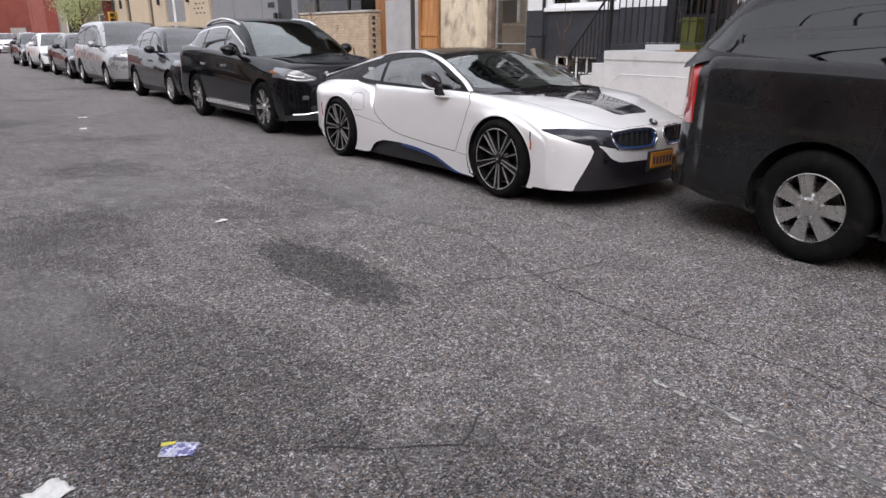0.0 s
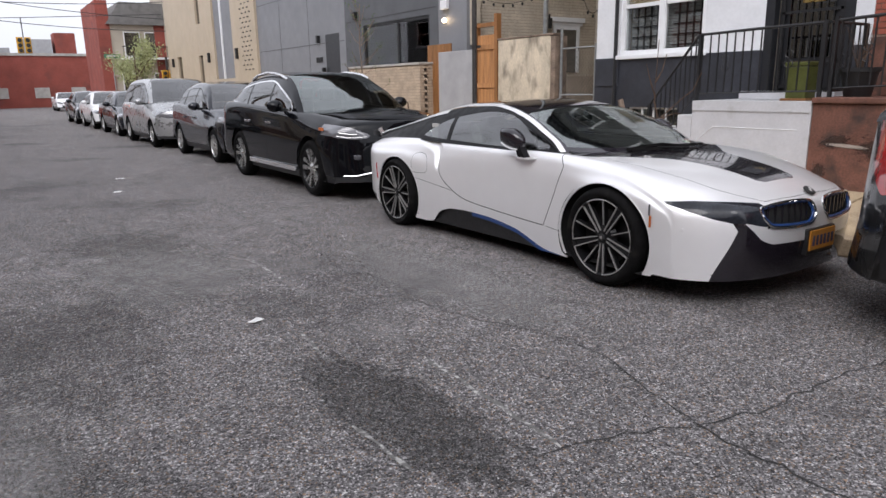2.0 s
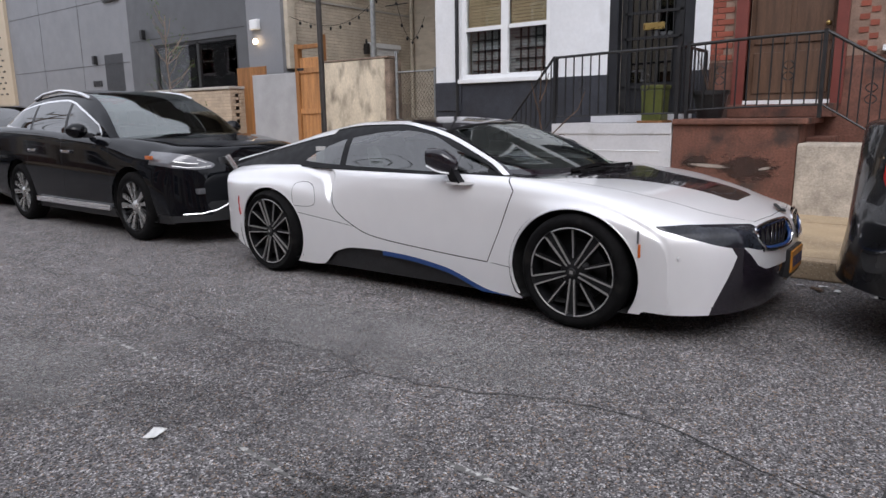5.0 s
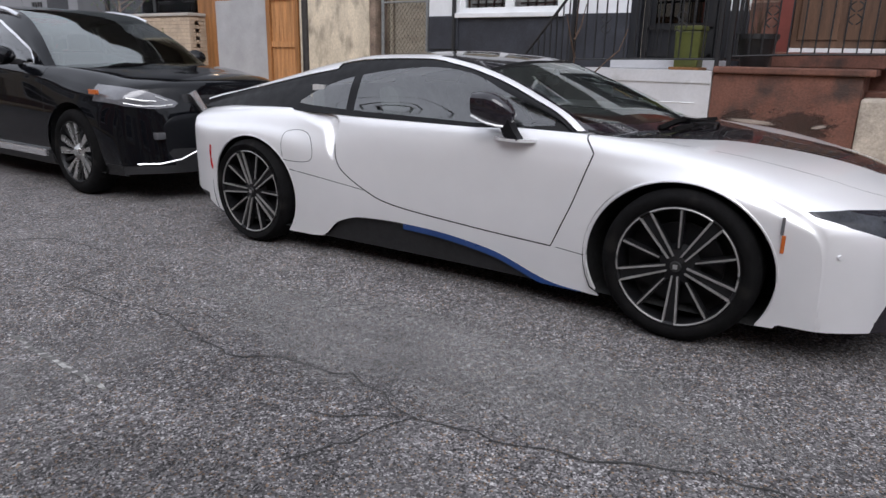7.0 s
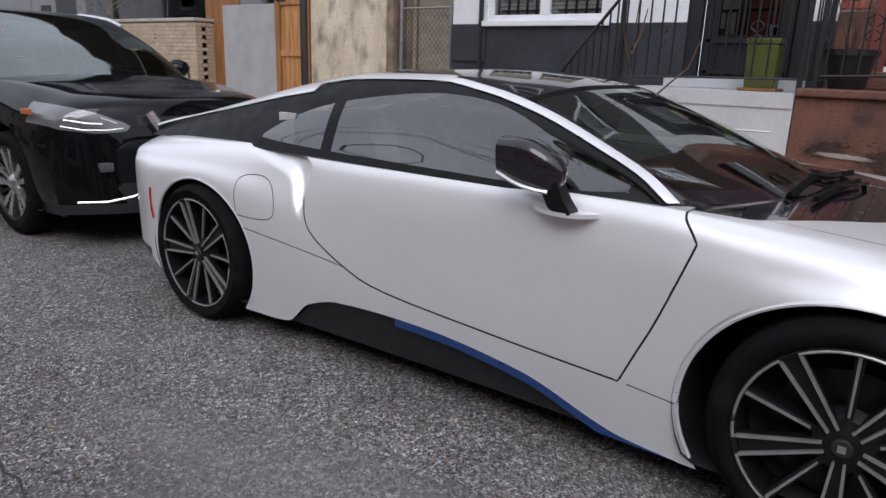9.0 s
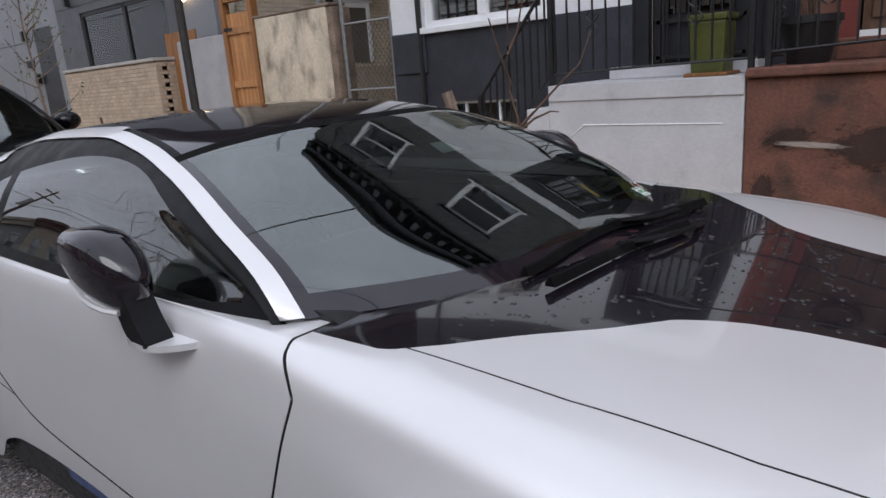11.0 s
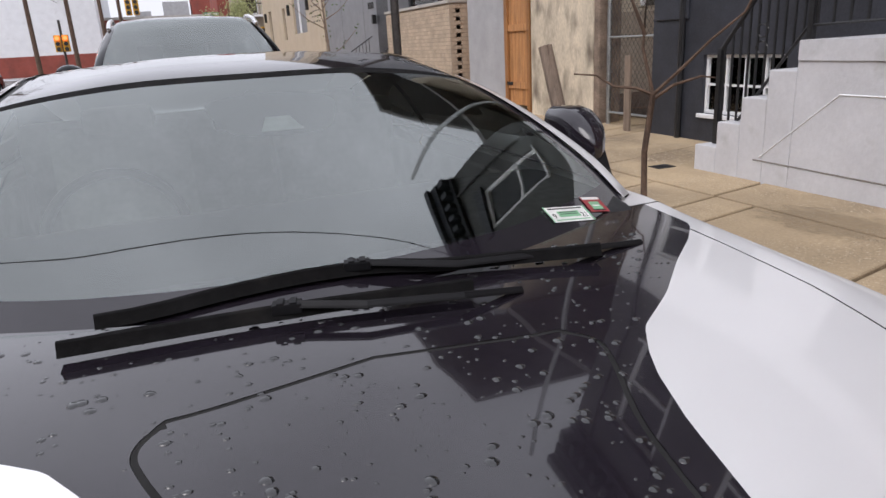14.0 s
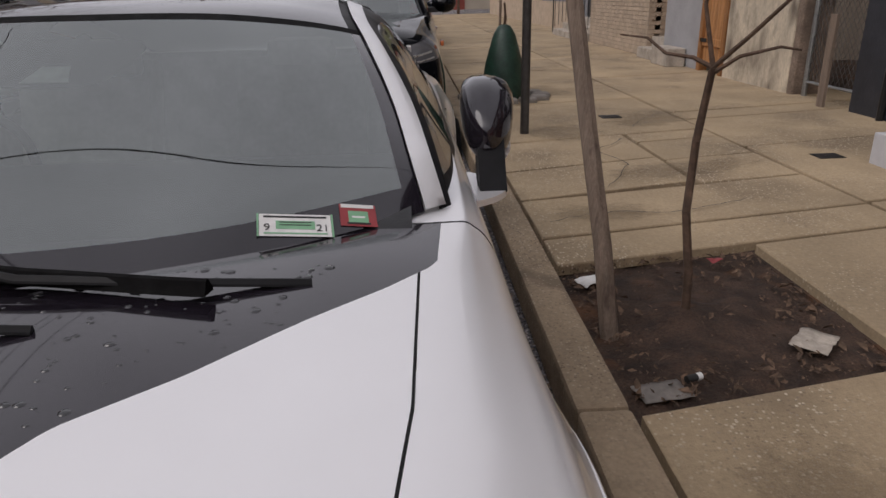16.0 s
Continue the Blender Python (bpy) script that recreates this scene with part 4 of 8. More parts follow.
    g3 = (keyed((0.26, 0.42), (1.0, 0.36), (1.6, 0.31), (3.62, 0.32)), keyed((0.26, 0.886), (0.4, 0.947), (0.6, 1.028), (0.8, 1.106), (1.0, 1.18), (1.08, 1.207), (1.2, 1.233), (1.3, 1.246), (1.6, 1.265), (2.0, 1.254), (2.4, 1.192), (2.8, 1.1), (3.2, 1.0), (3.62, 0.92)))
    g4 = (keyed((0.26, 0), (3.62, 0)), keyed((0.26, 0.885), (0.4, 0.95), (0.6, 1.033), (0.8, 1.112), (1.0, 1.188), (1.08, 1.216), (1.2, 1.243), (1.3, 1.256), (1.6, 1.275), (2.0, 1.263), (2.4, 1.2), (2.8, 1.108), (3.2, 1.005), (3.62, 0.925)))
    gu = 41
    gm = loft(gs, [g0, g1, g2, g3, g4], keyed((0.26, 0.31), (0.6, 0.25), (1.0, 0.165), (1.3, 0.1), (1.6, 0.02), (3, 0), (3.62, -0.1)), gu, 2.0, 0.79)
    tag_faces(gm, gu)
    hull = shape_of(gm)
    glass_line = outline(smooth_loop([(0.7, 0.915), (1.02, 1.065), (1.27, 1.15), (1.58, 1.175), (2.0, 1.125), (2.25, 1.06), (2.44, 0.965), (2.4, 0.93), (1.6, 0.91)], 4))
    window = lambda q: np.where(np.abs(q[:, 0]) > 0.45, glass_line(q[:, 1], q[:, 2]), 0.9)
    post_line = outline([(1.985, 0.85), (2.05, 0.85), (2.10, 1.2), (2.035, 1.2)])
    post = lambda q: post_line(q[:, 1], q[:, 2])
    cut(gm, window)
    cut(gm, post)
    gm.faces.ensure_lookup_table()
    ls, lu = gm.faces.layers.int["s"], gm.faces.layers.int["u"]
    c = np.array([f.calc_center_median()[:] for f in gm.faces])
    s = np.array([gs[f[ls]] for f in gm.faces])
    u = np.array([f[lu] for f in gm.faces])
    names = np.full(len(c), "window_surround", dtype=object)
    names[(u >= 21) & (s < 1.09)] = "windscreen_frame"
    names[(u >= 22) & (s > 0.31) & (s < 1.07)] = "windscreen"
    names[(u >= 21) & (s >= 1.045) & (s < 1.09)] = "windscreen_seal"
    names[(u >= 22) & (s >= 1.09)] = "roof"
    names[(u >= 22) & (s >= 2.15)] = "rear_window"
    names[(u >= 19) & (u < 21 + (s > 1.5)) & (s > 0.2)] = "roof_rail"
    names[(u >= 16) & (u < 22) & (s > 2.25)] = "roof_rail"
    names[(window(c) < 0) & (post(c) > 0) & (u < 18)] = "side_window"
    for n, m, both in (("window_surround", satin_black, False), ("windscreen_frame", gloss_black, True), ("windscreen_seal", rubber, True), ("windscreen", screen_glass, True), ("roof", gloss_black, True), ("rear_window", gloss_black, True),
                       ("roof_rail", pearl, False), ("side_window", side_glass, False)):
        faces = [f for f, nn in zip(gm.faces, names) if nn == n]
        for sd in ((-1,) if both else (-1, 1)):
            pm = panel_mesh(gm, faces, both, sd)
            if n == "roof_rail":
                for v in pm.verts:
                    v.co += hull(v.co) * 0.006
            shade(part(n, pm, m, car, "", True, 0), hull)
    glass_tree = mathutils_bvh(gm)
    gm.free()
    # wheels and wheel wells
    for (y, z, R, ra) in WHEELS:
        for sd in (-1, 1):
            wx = 0.862 if y < 1 else 0.872
            wheel(car, (sd * wx, y, R), R, 0.281, 0.2 if y < 1 else 0.215, "double", sd, 0.0 if y < 1 else 0.3)
            # wheel well lining, its shade painted in with the near-black colour
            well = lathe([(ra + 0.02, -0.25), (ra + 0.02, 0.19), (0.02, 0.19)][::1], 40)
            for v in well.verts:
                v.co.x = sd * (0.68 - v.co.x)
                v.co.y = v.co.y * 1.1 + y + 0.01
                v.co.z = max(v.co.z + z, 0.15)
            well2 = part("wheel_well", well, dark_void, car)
    # plain underside boxes, coloured near-black as the shade below the car
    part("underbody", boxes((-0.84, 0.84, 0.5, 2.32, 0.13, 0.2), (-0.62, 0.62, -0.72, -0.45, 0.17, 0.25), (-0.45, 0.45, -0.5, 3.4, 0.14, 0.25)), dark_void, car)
    # door mirrors
    for sd in (-1, 1):
        high = keyed((0.865, 0.975), (0.88, 1.0), (0.92, 1.035), (0.97, 1.062), (1.01, 1.07), (1.09, 1.066))
        low = keyed((0.865, 0.945), (0.875, 0.92), (0.9, 0.9), (0.99, 0.912), (1.09, 0.945))
        outer = keyed((0.865, 0.925), (0.88, 0.945), (0.92, 0.972), (1.0, 0.985), (1.09, 0.975))
        inner = keyed((0.865, 0.9), (0.88, 0.885), (0.92, 0.868), (1.0, 0.862), (1.09, 0.87))
        b = bmesh.new()
        rings = []
        for y in (0.865, 0.87, 0.88, 0.895, 0.915, 0.945, 0.98, 1.02, 1.06, 1.085, 1.09):
            y = float(y)
            lo, hi, ou, inn = float(low(y)), float(high(y)), float(outer(y)), float(inner(y))
            ring = []
            for k in range(24):
                a = 2 * math.pi * k / 24
                ca, sa = [math.copysign(abs(q) ** 0.7, q) for q in (math.cos(a), math.sin(a))]
                ring.append(b.verts.new((sd * ((ou + inn) / 2 + (ou - inn) / 2 * ca * (1 + 0.08 * sa)), y, (hi + lo) / 2 + (hi - lo) / 2 * sa)))
            rings.append(ring)
        for r0, r1 in zip(rings, rings[1:]):
            for k in range(24):
                b.faces.new((r0[k], r0[(k + 1) % 24], r1[(k + 1) % 24], r1[k]))
        b.faces.new(rings[0])
        b.faces.new(rings[-1])
        bmesh.ops.recalc_face_normals(b, faces=b.faces)
        shell = part("door_mirror", b, gloss_black, car, "gloss black door mirror", True)
        part("mirror_glass", prism(smooth_loop([(sd * 0.885, 0.965), (sd * 0.955, 0.965), (sd * 0.965, 1.01), (sd * 0.95, 1.05), (sd * 0.885, 1.045)], 3), 1.09, 1.094, "y"), chrome, shell)
        part("mirror_trim", tube(bmesh.new(), [(sd * float(outer(y)) - sd * 0.012, y, float(low(y)) + 0.006) for y in (0.905, 0.94, 0.98, 1.02, 1.06, 1.088)], 0.007, 6), pearl, shell, "thin white lower edge", True)
        fin = prism(smooth_loop([(0.822, 0.848), (0.85, 0.842), (0.9, 0.856), (0.925, 0.9), (0.965, 0.925), (0.95, 0.96), (0.9, 0.965), (0.875, 0.93), (0.85, 0.885)], 3), min(sd * 0.89, sd * 0.95), max(sd * 0.89, sd * 0.95), "x")
        part("mirror_foot", fin, satin_black, shell, "black mirror stalk", True)
        part("mirror_base", prism(smooth_loop([(sd * 0.84, 0.76), (sd * 0.9, 0.765), (sd * 0.945, 0.82), (sd * 0.95, 0.88), (sd * 0.925, 0.95), (sd * 0.84, 1.0)], 4), 0.834, 0.848, "z"), pearl, shell, "white mirror base", True)
    flank_tree = mathutils_bvh(bm)
    # nose: kidney surrounds, slats, emblem, lamps, plate
    kid = smooth_loop([(0.05, 0.6), (0.1, 0.652), (0.3, 0.662), (0.5, 0.645), (0.54, 0.62), (0.515, 0.55), (0.44, 0.515), (0.14, 0.505), (0.075, 0.54)], 4)

    def nose_y(x, z):
        return -1.012 + 0.44 * rounded(x) + max(z - 0.55, 0) * 0.42 - 0.006

    for sd in (-1, 1):
        b = bmesh.new()
        tube(b, [(sd * x, nose_y(x, z), z) for x, z in kid] + [(sd * kid[0][0], nose_y(*kid[0]), kid[0][1])], 0.009, 6)
        ring = part("grille_surround", b, chrome, car, "chrome kidney grille surround", True)
        b = bmesh.new()
        inner = [(0.3 + (x - 0.3) * 0.93, 0.583 + (z - 0.583) * 0.84) for x, z in kid]
        tube(b, [(sd * x, nose_y(x, z) + 0.01, z) for x, z in inner + inner[:1]], 0.008, 6)
        part("grille_trim", b, blue_trim, ring, "blue inner trim", True)
        for k in range(7):
            x = 0.12 + k * 0.06
            part("grille_slat", boxes((min(sd * (x - 0.004), sd * (x + 0.004)), max(sd * (x - 0.004), sd * (x + 0.004)), nose_y(x, 0.58) + 0.02, nose_y(x, 0.58) + 0.035, 0.525, 0.645)), gloss_black, ring)
        part("side_marker", boxes((min(sd * 0.951, sd * 0.956), max(sd * 0.951, sd * 0.956), -0.42, -0.405, 0.49, 0.565), bevel=0.002), amber, car, "amber side marker")
        part("marker_reflector", boxes((min(sd * 0.951, sd * 0.956), max(sd * 0.951, sd * 0.956), -0.41, -0.397, 0.566, 0.64), bevel=0.002), clear_lens, car)
        marks = [flank_tree.ray_cast(Vector((sd * 2, y, z)), Vector((-sd, 0, 0)))[0] for y, z in ((3.222, 0.45), (3.232, 0.5), (3.232, 0.56), (3.222, 0.615))]
        part("rear_marker", tube(bmesh.new(), [p for p in marks if p], 0.008, 6), red_lens, car, "red rear side marker", True)
        b = tube(bmesh.new(), [(sd * 0.9, -0.62, 0.497), (sd * 0.88, -0.6, 0.497)], 0.011, 12)
        part("parking_sensor", b, pearl, car)
    em = lathe([(0.0, 0.008), (0.03, 0.008), (0.041, 0.004), (0.041, -0.004)], 24, "z")
    bmesh.ops.transform(em, matrix=pose(0, -0.925, 0.698, 32, 0, 0), verts=em.verts)
    badge = part("emblem", em, [ink], car, "round black emblem", True)
    for q in (0, 2):
        b = bmesh.new()
        cen = b.verts.new((0, 0, 0.0095))
        arc = [b.verts.new((0.022 * math.cos(a), 0.022 * math.sin(a), 0.0095)) for a in np.linspace(q * math.pi / 2, (q + 1) * math.pi / 2, 6)]
        b.faces.new([cen, *arc])
        bmesh.ops.transform(b, matrix=pose(0, -0.925, 0.698, 32, 0, 0), verts=b.verts)
        part("emblem_quarter", b, paper_white, badge)
    pl = part("number_plate", boxes((-0.152, 0.152, -1.046, -1.034, 0.33, 0.46), bevel=0.003), plate_gold, car, "gold number plate with dark bars")
    part("plate_holder", boxes((-0.165, 0.165, -1.035, -1.0, 0.3, 0.47), bevel=0.004), black_plastic, pl)
    for k in range(6):
        x = -0.115 + k * 0.046
        part("plate_bar", boxes((x - 0.011, x + 0.011, -1.0495, -1.0455, 0.36, 0.425)), plate_blue, pl)
    for sd in (-1, 1):
        bl = part("tail_light", boxes((min(sd * 0.55, sd * 0.8), max(sd * 0.55, sd * 0.8), 3.42, 3.5, 0.72, 0.79), bevel=0.01), red_lens, car, "red tail light")
    # wipers: flat spoiler blades on slim arms
    def blade(pts, half, high):
        b = bmesh.new()
        rings = []
        for k, p in enumerate(pts):
            d = (Vector(pts[min(k + 1, len(pts) - 1)]) - Vector(pts[max(k - 1, 0)])).normalized()
            n = Vector((0, 0, 1)).cross(d).normalized()
            up = d.cross(n)
            rings.append([b.verts.new(Vector(p) + n * half * a + up * high * c) for a, c in ((-1, 0), (-0.85, 0.35), (-0.2, 1.0), (0.25, 0.9), (0.6, 0.35), (1, 0))])
        for r0, r1 in zip(rings, rings[1:]):
            for k in range(6):
                b.faces.new((r0[k], r0[(k + 1) % 6], r1[(k + 1) % 6], r1[k]))
        b.faces.new(rings[0])
        b.faces.new(rings[-1][::-1])
        bmesh.ops.recalc_face_normals(b, faces=b.faces)
        return b

    def over_glass(x, y, up):
        hit = glass_tree.ray_cast(Vector((x, y, 2)), Vector((0, 0, -1)))[0]
        return Vector((x, y, max(hit.z if hit else 0.0, 0.892) + up))

    for right, mid, left, pivot in (((0.475, 0.222), (0.05, 0.308), (-0.355, 0.315), (0.6, 0.27)), ((0.2, 0.17), (-0.085, 0.212), (-0.395, 0.23), (0.28, 0.16))):
        run = curve_through([(-left[0], left[1]), (-mid[0], mid[1]), (-right[0], right[1])][::-1])
        pts = [over_glass(x, float(run(-x)), 0.004) for x in np.linspace(right[0], left[0], 17)]
        w = part("wiper", blade(pts, 0.013, 0.02), rubber, car, "black flat windscreen wiper blade", True)
        m = over_glass(*mid, 0.02)
        arm = [m, over_glass(mid[0] + (pivot[0] - mid[0]) * 0.3, mid[1] + (pivot[1] - mid[1]) * 0.3 - 0.035, 0.016), over_glass(mid[0] + (pivot[0] - mid[0]) * 0.7, mid[1] + (pivot[1] - mid[1]) * 0.7 - 0.035, 0.008), over_glass(*pivot, -0.01)]
        part("wiper_arm", blade(arm, 0.009, 0.009), satin_black, w)
        joint = boxes((-0.022, 0.022, -0.012, 0.012, -0.01, 0.006), (-0.015, -0.004, -0.0125, 0.0125, 0.0062, 0.009), (0.004, 0.015, -0.0125, 0.0125, 0.0062, 0.009), bevel=0.002)
        bmesh.ops.transform(joint, matrix=Matrix.Translation(m) @ pose(0, 0, 0, 0, 0, -14), verts=joint.verts)
        part("wiper_joint", joint, satin_black, w)
    # cabin
    part("dashboard", prism(smooth_loop([(0.42, 0.80), (0.5, 0.895), (0.8, 0.915), (1.0, 0.9), (1.08, 0.84), (1.0, 0.6), (0.5, 0.6)], 4), -0.74, 0.74, "x"), black_plastic, car, "dark dashboard", True)
    part("cabin_floor", boxes((-0.76, 0.76, 0.5, 2.4, 0.22, 0.26), (-0.76, 0.76, 2.3, 2.4, 0.22, 1.05)), beige_trim, car)
    for sd in (-1, 1):
        part("door_lining", boxes((min(sd * 0.74, sd * 0.78), max(sd * 0.74, sd * 0.78), 0.6, 2.3, 0.26, 0.86), bevel=0.01), beige_trim, car)
    for x in (-0.37, 0.37):
        st = part("seat", boxes((x - 0.24, x + 0.24, 1.2, 1.75, 0.3, 0.5), bevel=0.05), beige_trim, car, "pale leather bucket seat", True)
        part("seat_back", prism(smooth_loop([(1.62, 0.42), (1.72, 0.42), (1.98, 0.95), (1.95, 1.05), (1.86, 1.02), (1.78, 0.8)], 4), x - 0.22, x + 0.22, "x"), beige_trim, st, "", True)
        part("headrest", boxes((x - 0.12, x + 0.12, 1.87, 1.97, 0.97, 1.12), bevel=0.04), beige_trim, st, "", True)
    sw = lathe([(0.17 + 0.014 * math.cos(a), 0.014 * math.sin(a)) for a in np.linspace(0, 2 * math.pi, 9)], 28, "z")
    bmesh.ops.transform(sw, matrix=pose(-0.37, 1.12, 0.84, 66, 0, 0), verts=sw.verts)
    part("steering_wheel", sw, seat_leather, car, "", True)
    mh = part("mirror_housing", boxes((-0.1, 0.1, 1.1, 1.16, 1.08, 1.14), bevel=0.02), black_plastic, car, "rear-view mirror in the cabin", True)
    part("mirror_stem", tube(bmesh.new(), [(0, 1.07, 1.17), (0, 1.12, 1.12)], 0.02, 8), black_plastic, mh)
    def on_screen(outline_pts, drop):
        b = bmesh.new()
        b.faces.new([b.verts.new(over_glass(x, y, -drop)) for x, y in outline_pts])
        return b

    cover = part("camera_cover", on_screen(smooth_loop([(x + 0.03, y) for x, y in ((-0.07, 0.79), (0.07, 0.79), (0.125, 0.84), (0.135, 0.98), (-0.135, 0.98), (-0.125, 0.84))], 4), 0.01), black_plastic, car, "dark sensor cover behind the windscreen")
    part("camera_window", on_screen([(-0.018, 0.8), (0.078, 0.8), (0.058, 0.865), (0.002, 0.865)], 0.006), paper_white, cover, "pale sensor window")
    from_top = mathutils_bvh(bm)
    return car, from_top, glass_tree


def mathutils_bvh(bm):
    from mathutils.bvhtree import BVHTree
    both = panel_mesh(bm, list(bm.faces), True)
    both.normal_update()
    return BVHTree.FromBMesh(both)


coupe, coupe_tree, glass_tree = sports_coupe()


def water_drops(parent, count):
    """Rain drops on the bonnet: low domes of uneven size, laid on the paint."""
    rng = random.Random(4)
    edge = curve_through([(-0.68, 0.22), (-0.34, 0.265), (-0.13, 0.32), (-0.02, 0.385), (0.06, 0.49), (0.165, 0.6), (0.33, 0.7)])
    bm = bmesh.new()
    made = 0
    while made < count:
        x, y = rng.uniform(-0.7, 0.72), rng.uniform(-0.6, 0.34)
        if abs(x) > float(edge(y)) - 0.02:
            continue
        hit = coupe_tree.ray_cast(Vector((x, y, 2)), Vector((0, 0, -1)))
        if hit[0] is None or hit[0].z < 0.7:
            continue
        r = rng.choice((0.0015, 0.002, 0.0025, 0.003, 0.003, 0.004, 0.005, 0.0065, 0.008))
        q = hit[1].to_track_quat("Z", "Y") if hit[1].z > 0 else (-hit[1]).to_track_quat("Z", "Y")
        e = rng.uniform(0.55, 1.1)
        a0 = rng.uniform(-0.4, 0.4)
        top = bm.verts.new(hit[0] + q @ Vector((0, 0, r * 0.3)))
        rings = []
        for k, (rr, h) in enumerate(((1.0, 0.03), (0.72, 0.22))):
            rings.append([bm.verts.new(hit[0] + q @ Vector((r * rr * math.cos(a) * rng.uniform(0.85, 1.15), r * e * rr * math.sin(a), r * h))) for a in [a0 + 2 * math.pi * j / 8 for j in range(8)]])
        for j in range(8):
            bm.faces.new((rings[0][j], rings[0][(j + 1) % 8], rings[1][(j + 1) % 8], rings[1][j]))
            bm.faces.new((rings[1][j], rings[1][(j + 1) % 8], top))
        made += 1
    ob = finish(bm, "water_drops", drop_mat, None, "", True, 80)
    return tagged(ob, "scattered rain drops on the black bonnet", "water", kind="stuff")


drops = water_drops(coupe, 760)



def text_mesh(words, size):
    """Lettering in the built-in font, as a mesh centred on the origin."""
    c = bpy.data.curves.new("lettering", "FONT")
    c.body, c.size, c.align_x, c.align_y, c.extrude = words, size, "CENTER", "CENTER", 0.0002
    ob = bpy.data.objects.new("lettering", c)
    scene.collection.objects.link(ob)
    me = bpy.data.meshes.new_from_object(ob.evaluated_get(bpy.context.evaluated_depsgraph_get()))
    bpy.data.objects.remove(ob)
    bpy.data.curves.remove(c)
    return me


def screen_sticker(name, x, y, w, h, base, label, details, turn=0.13):
    """A paper sticker inside the windscreen: base sheet and printed fields (x, y, w, h, material)."""
    st = thing(name, label, "sticker")
    p = glass_tree.ray_cast(Vector((x, y, 2)), Vector((0, 0, -1)))
    n = p[1] if p[1].z > 0 else -p[1]
    right = Vector((1, 0, 0))
    right = (right - n * right.dot(n)).normalized()
    right = right * math.cos(turn) + n.cross(right) * math.sin(turn)
    m = Matrix((right, n.cross(right), n)).transposed().to_4x4()
    m.translation = p[0] + n * 0.0015
    st.matrix_world = m
    part("sheet", boxes((-w / 2, w / 2, -h / 2, h / 2, 0, 0.0006)), base, st)
    for k, (a, b, dw, dh, mt) in enumerate(details):
        part("print", boxes((a - dw / 2, a + dw / 2, b - dh / 2, b + dh / 2, 0.0008, 0.001 + k * 0.0001)), mt, st)
    return st


tag = screen_sticker("inspection_sticker", 0.553, 0.45, 0.114, 0.048, paper_white, "white and green inspection sticker with month and year",
                     [(0, 0.018, 0.1, 0.004, ink), (0, 0.0, 0.062, 0.018, paper_green), (0, -0.018, 0.1, 0.003, paper_green), (0, 0.0, 0.05, 0.002, ink), (0, 0.006, 0.05, 0.002, ink), (-0.059, 0, 0.003, 0.05, paper_green), (0.059, 0, 0.003, 0.05, paper_green)])
for words, x in (("9", -0.045), ("21", 0.043)):
    ob = new("number", text_mesh(words, 0.021))
    ob.data.materials.append(ink)
    ob.parent, ob.location = tag, (x, -0.006, 0.0012)
screen_sticker("inspection_sticker", 0.65, 0.497, 0.062, 0.048, paper_red, "red and green emissions sticker in the windscreen", [(0, -0.004, 0.034, 0.026, paper_green), (0, 0.02, 0.056, 0.008, paper_white), (0, -0.004, 0.022, 0.004, paper_white), (0, -0.018, 0.04, 0.004, ink)])

# ---------------------------------------------------------------- other parked vehicles


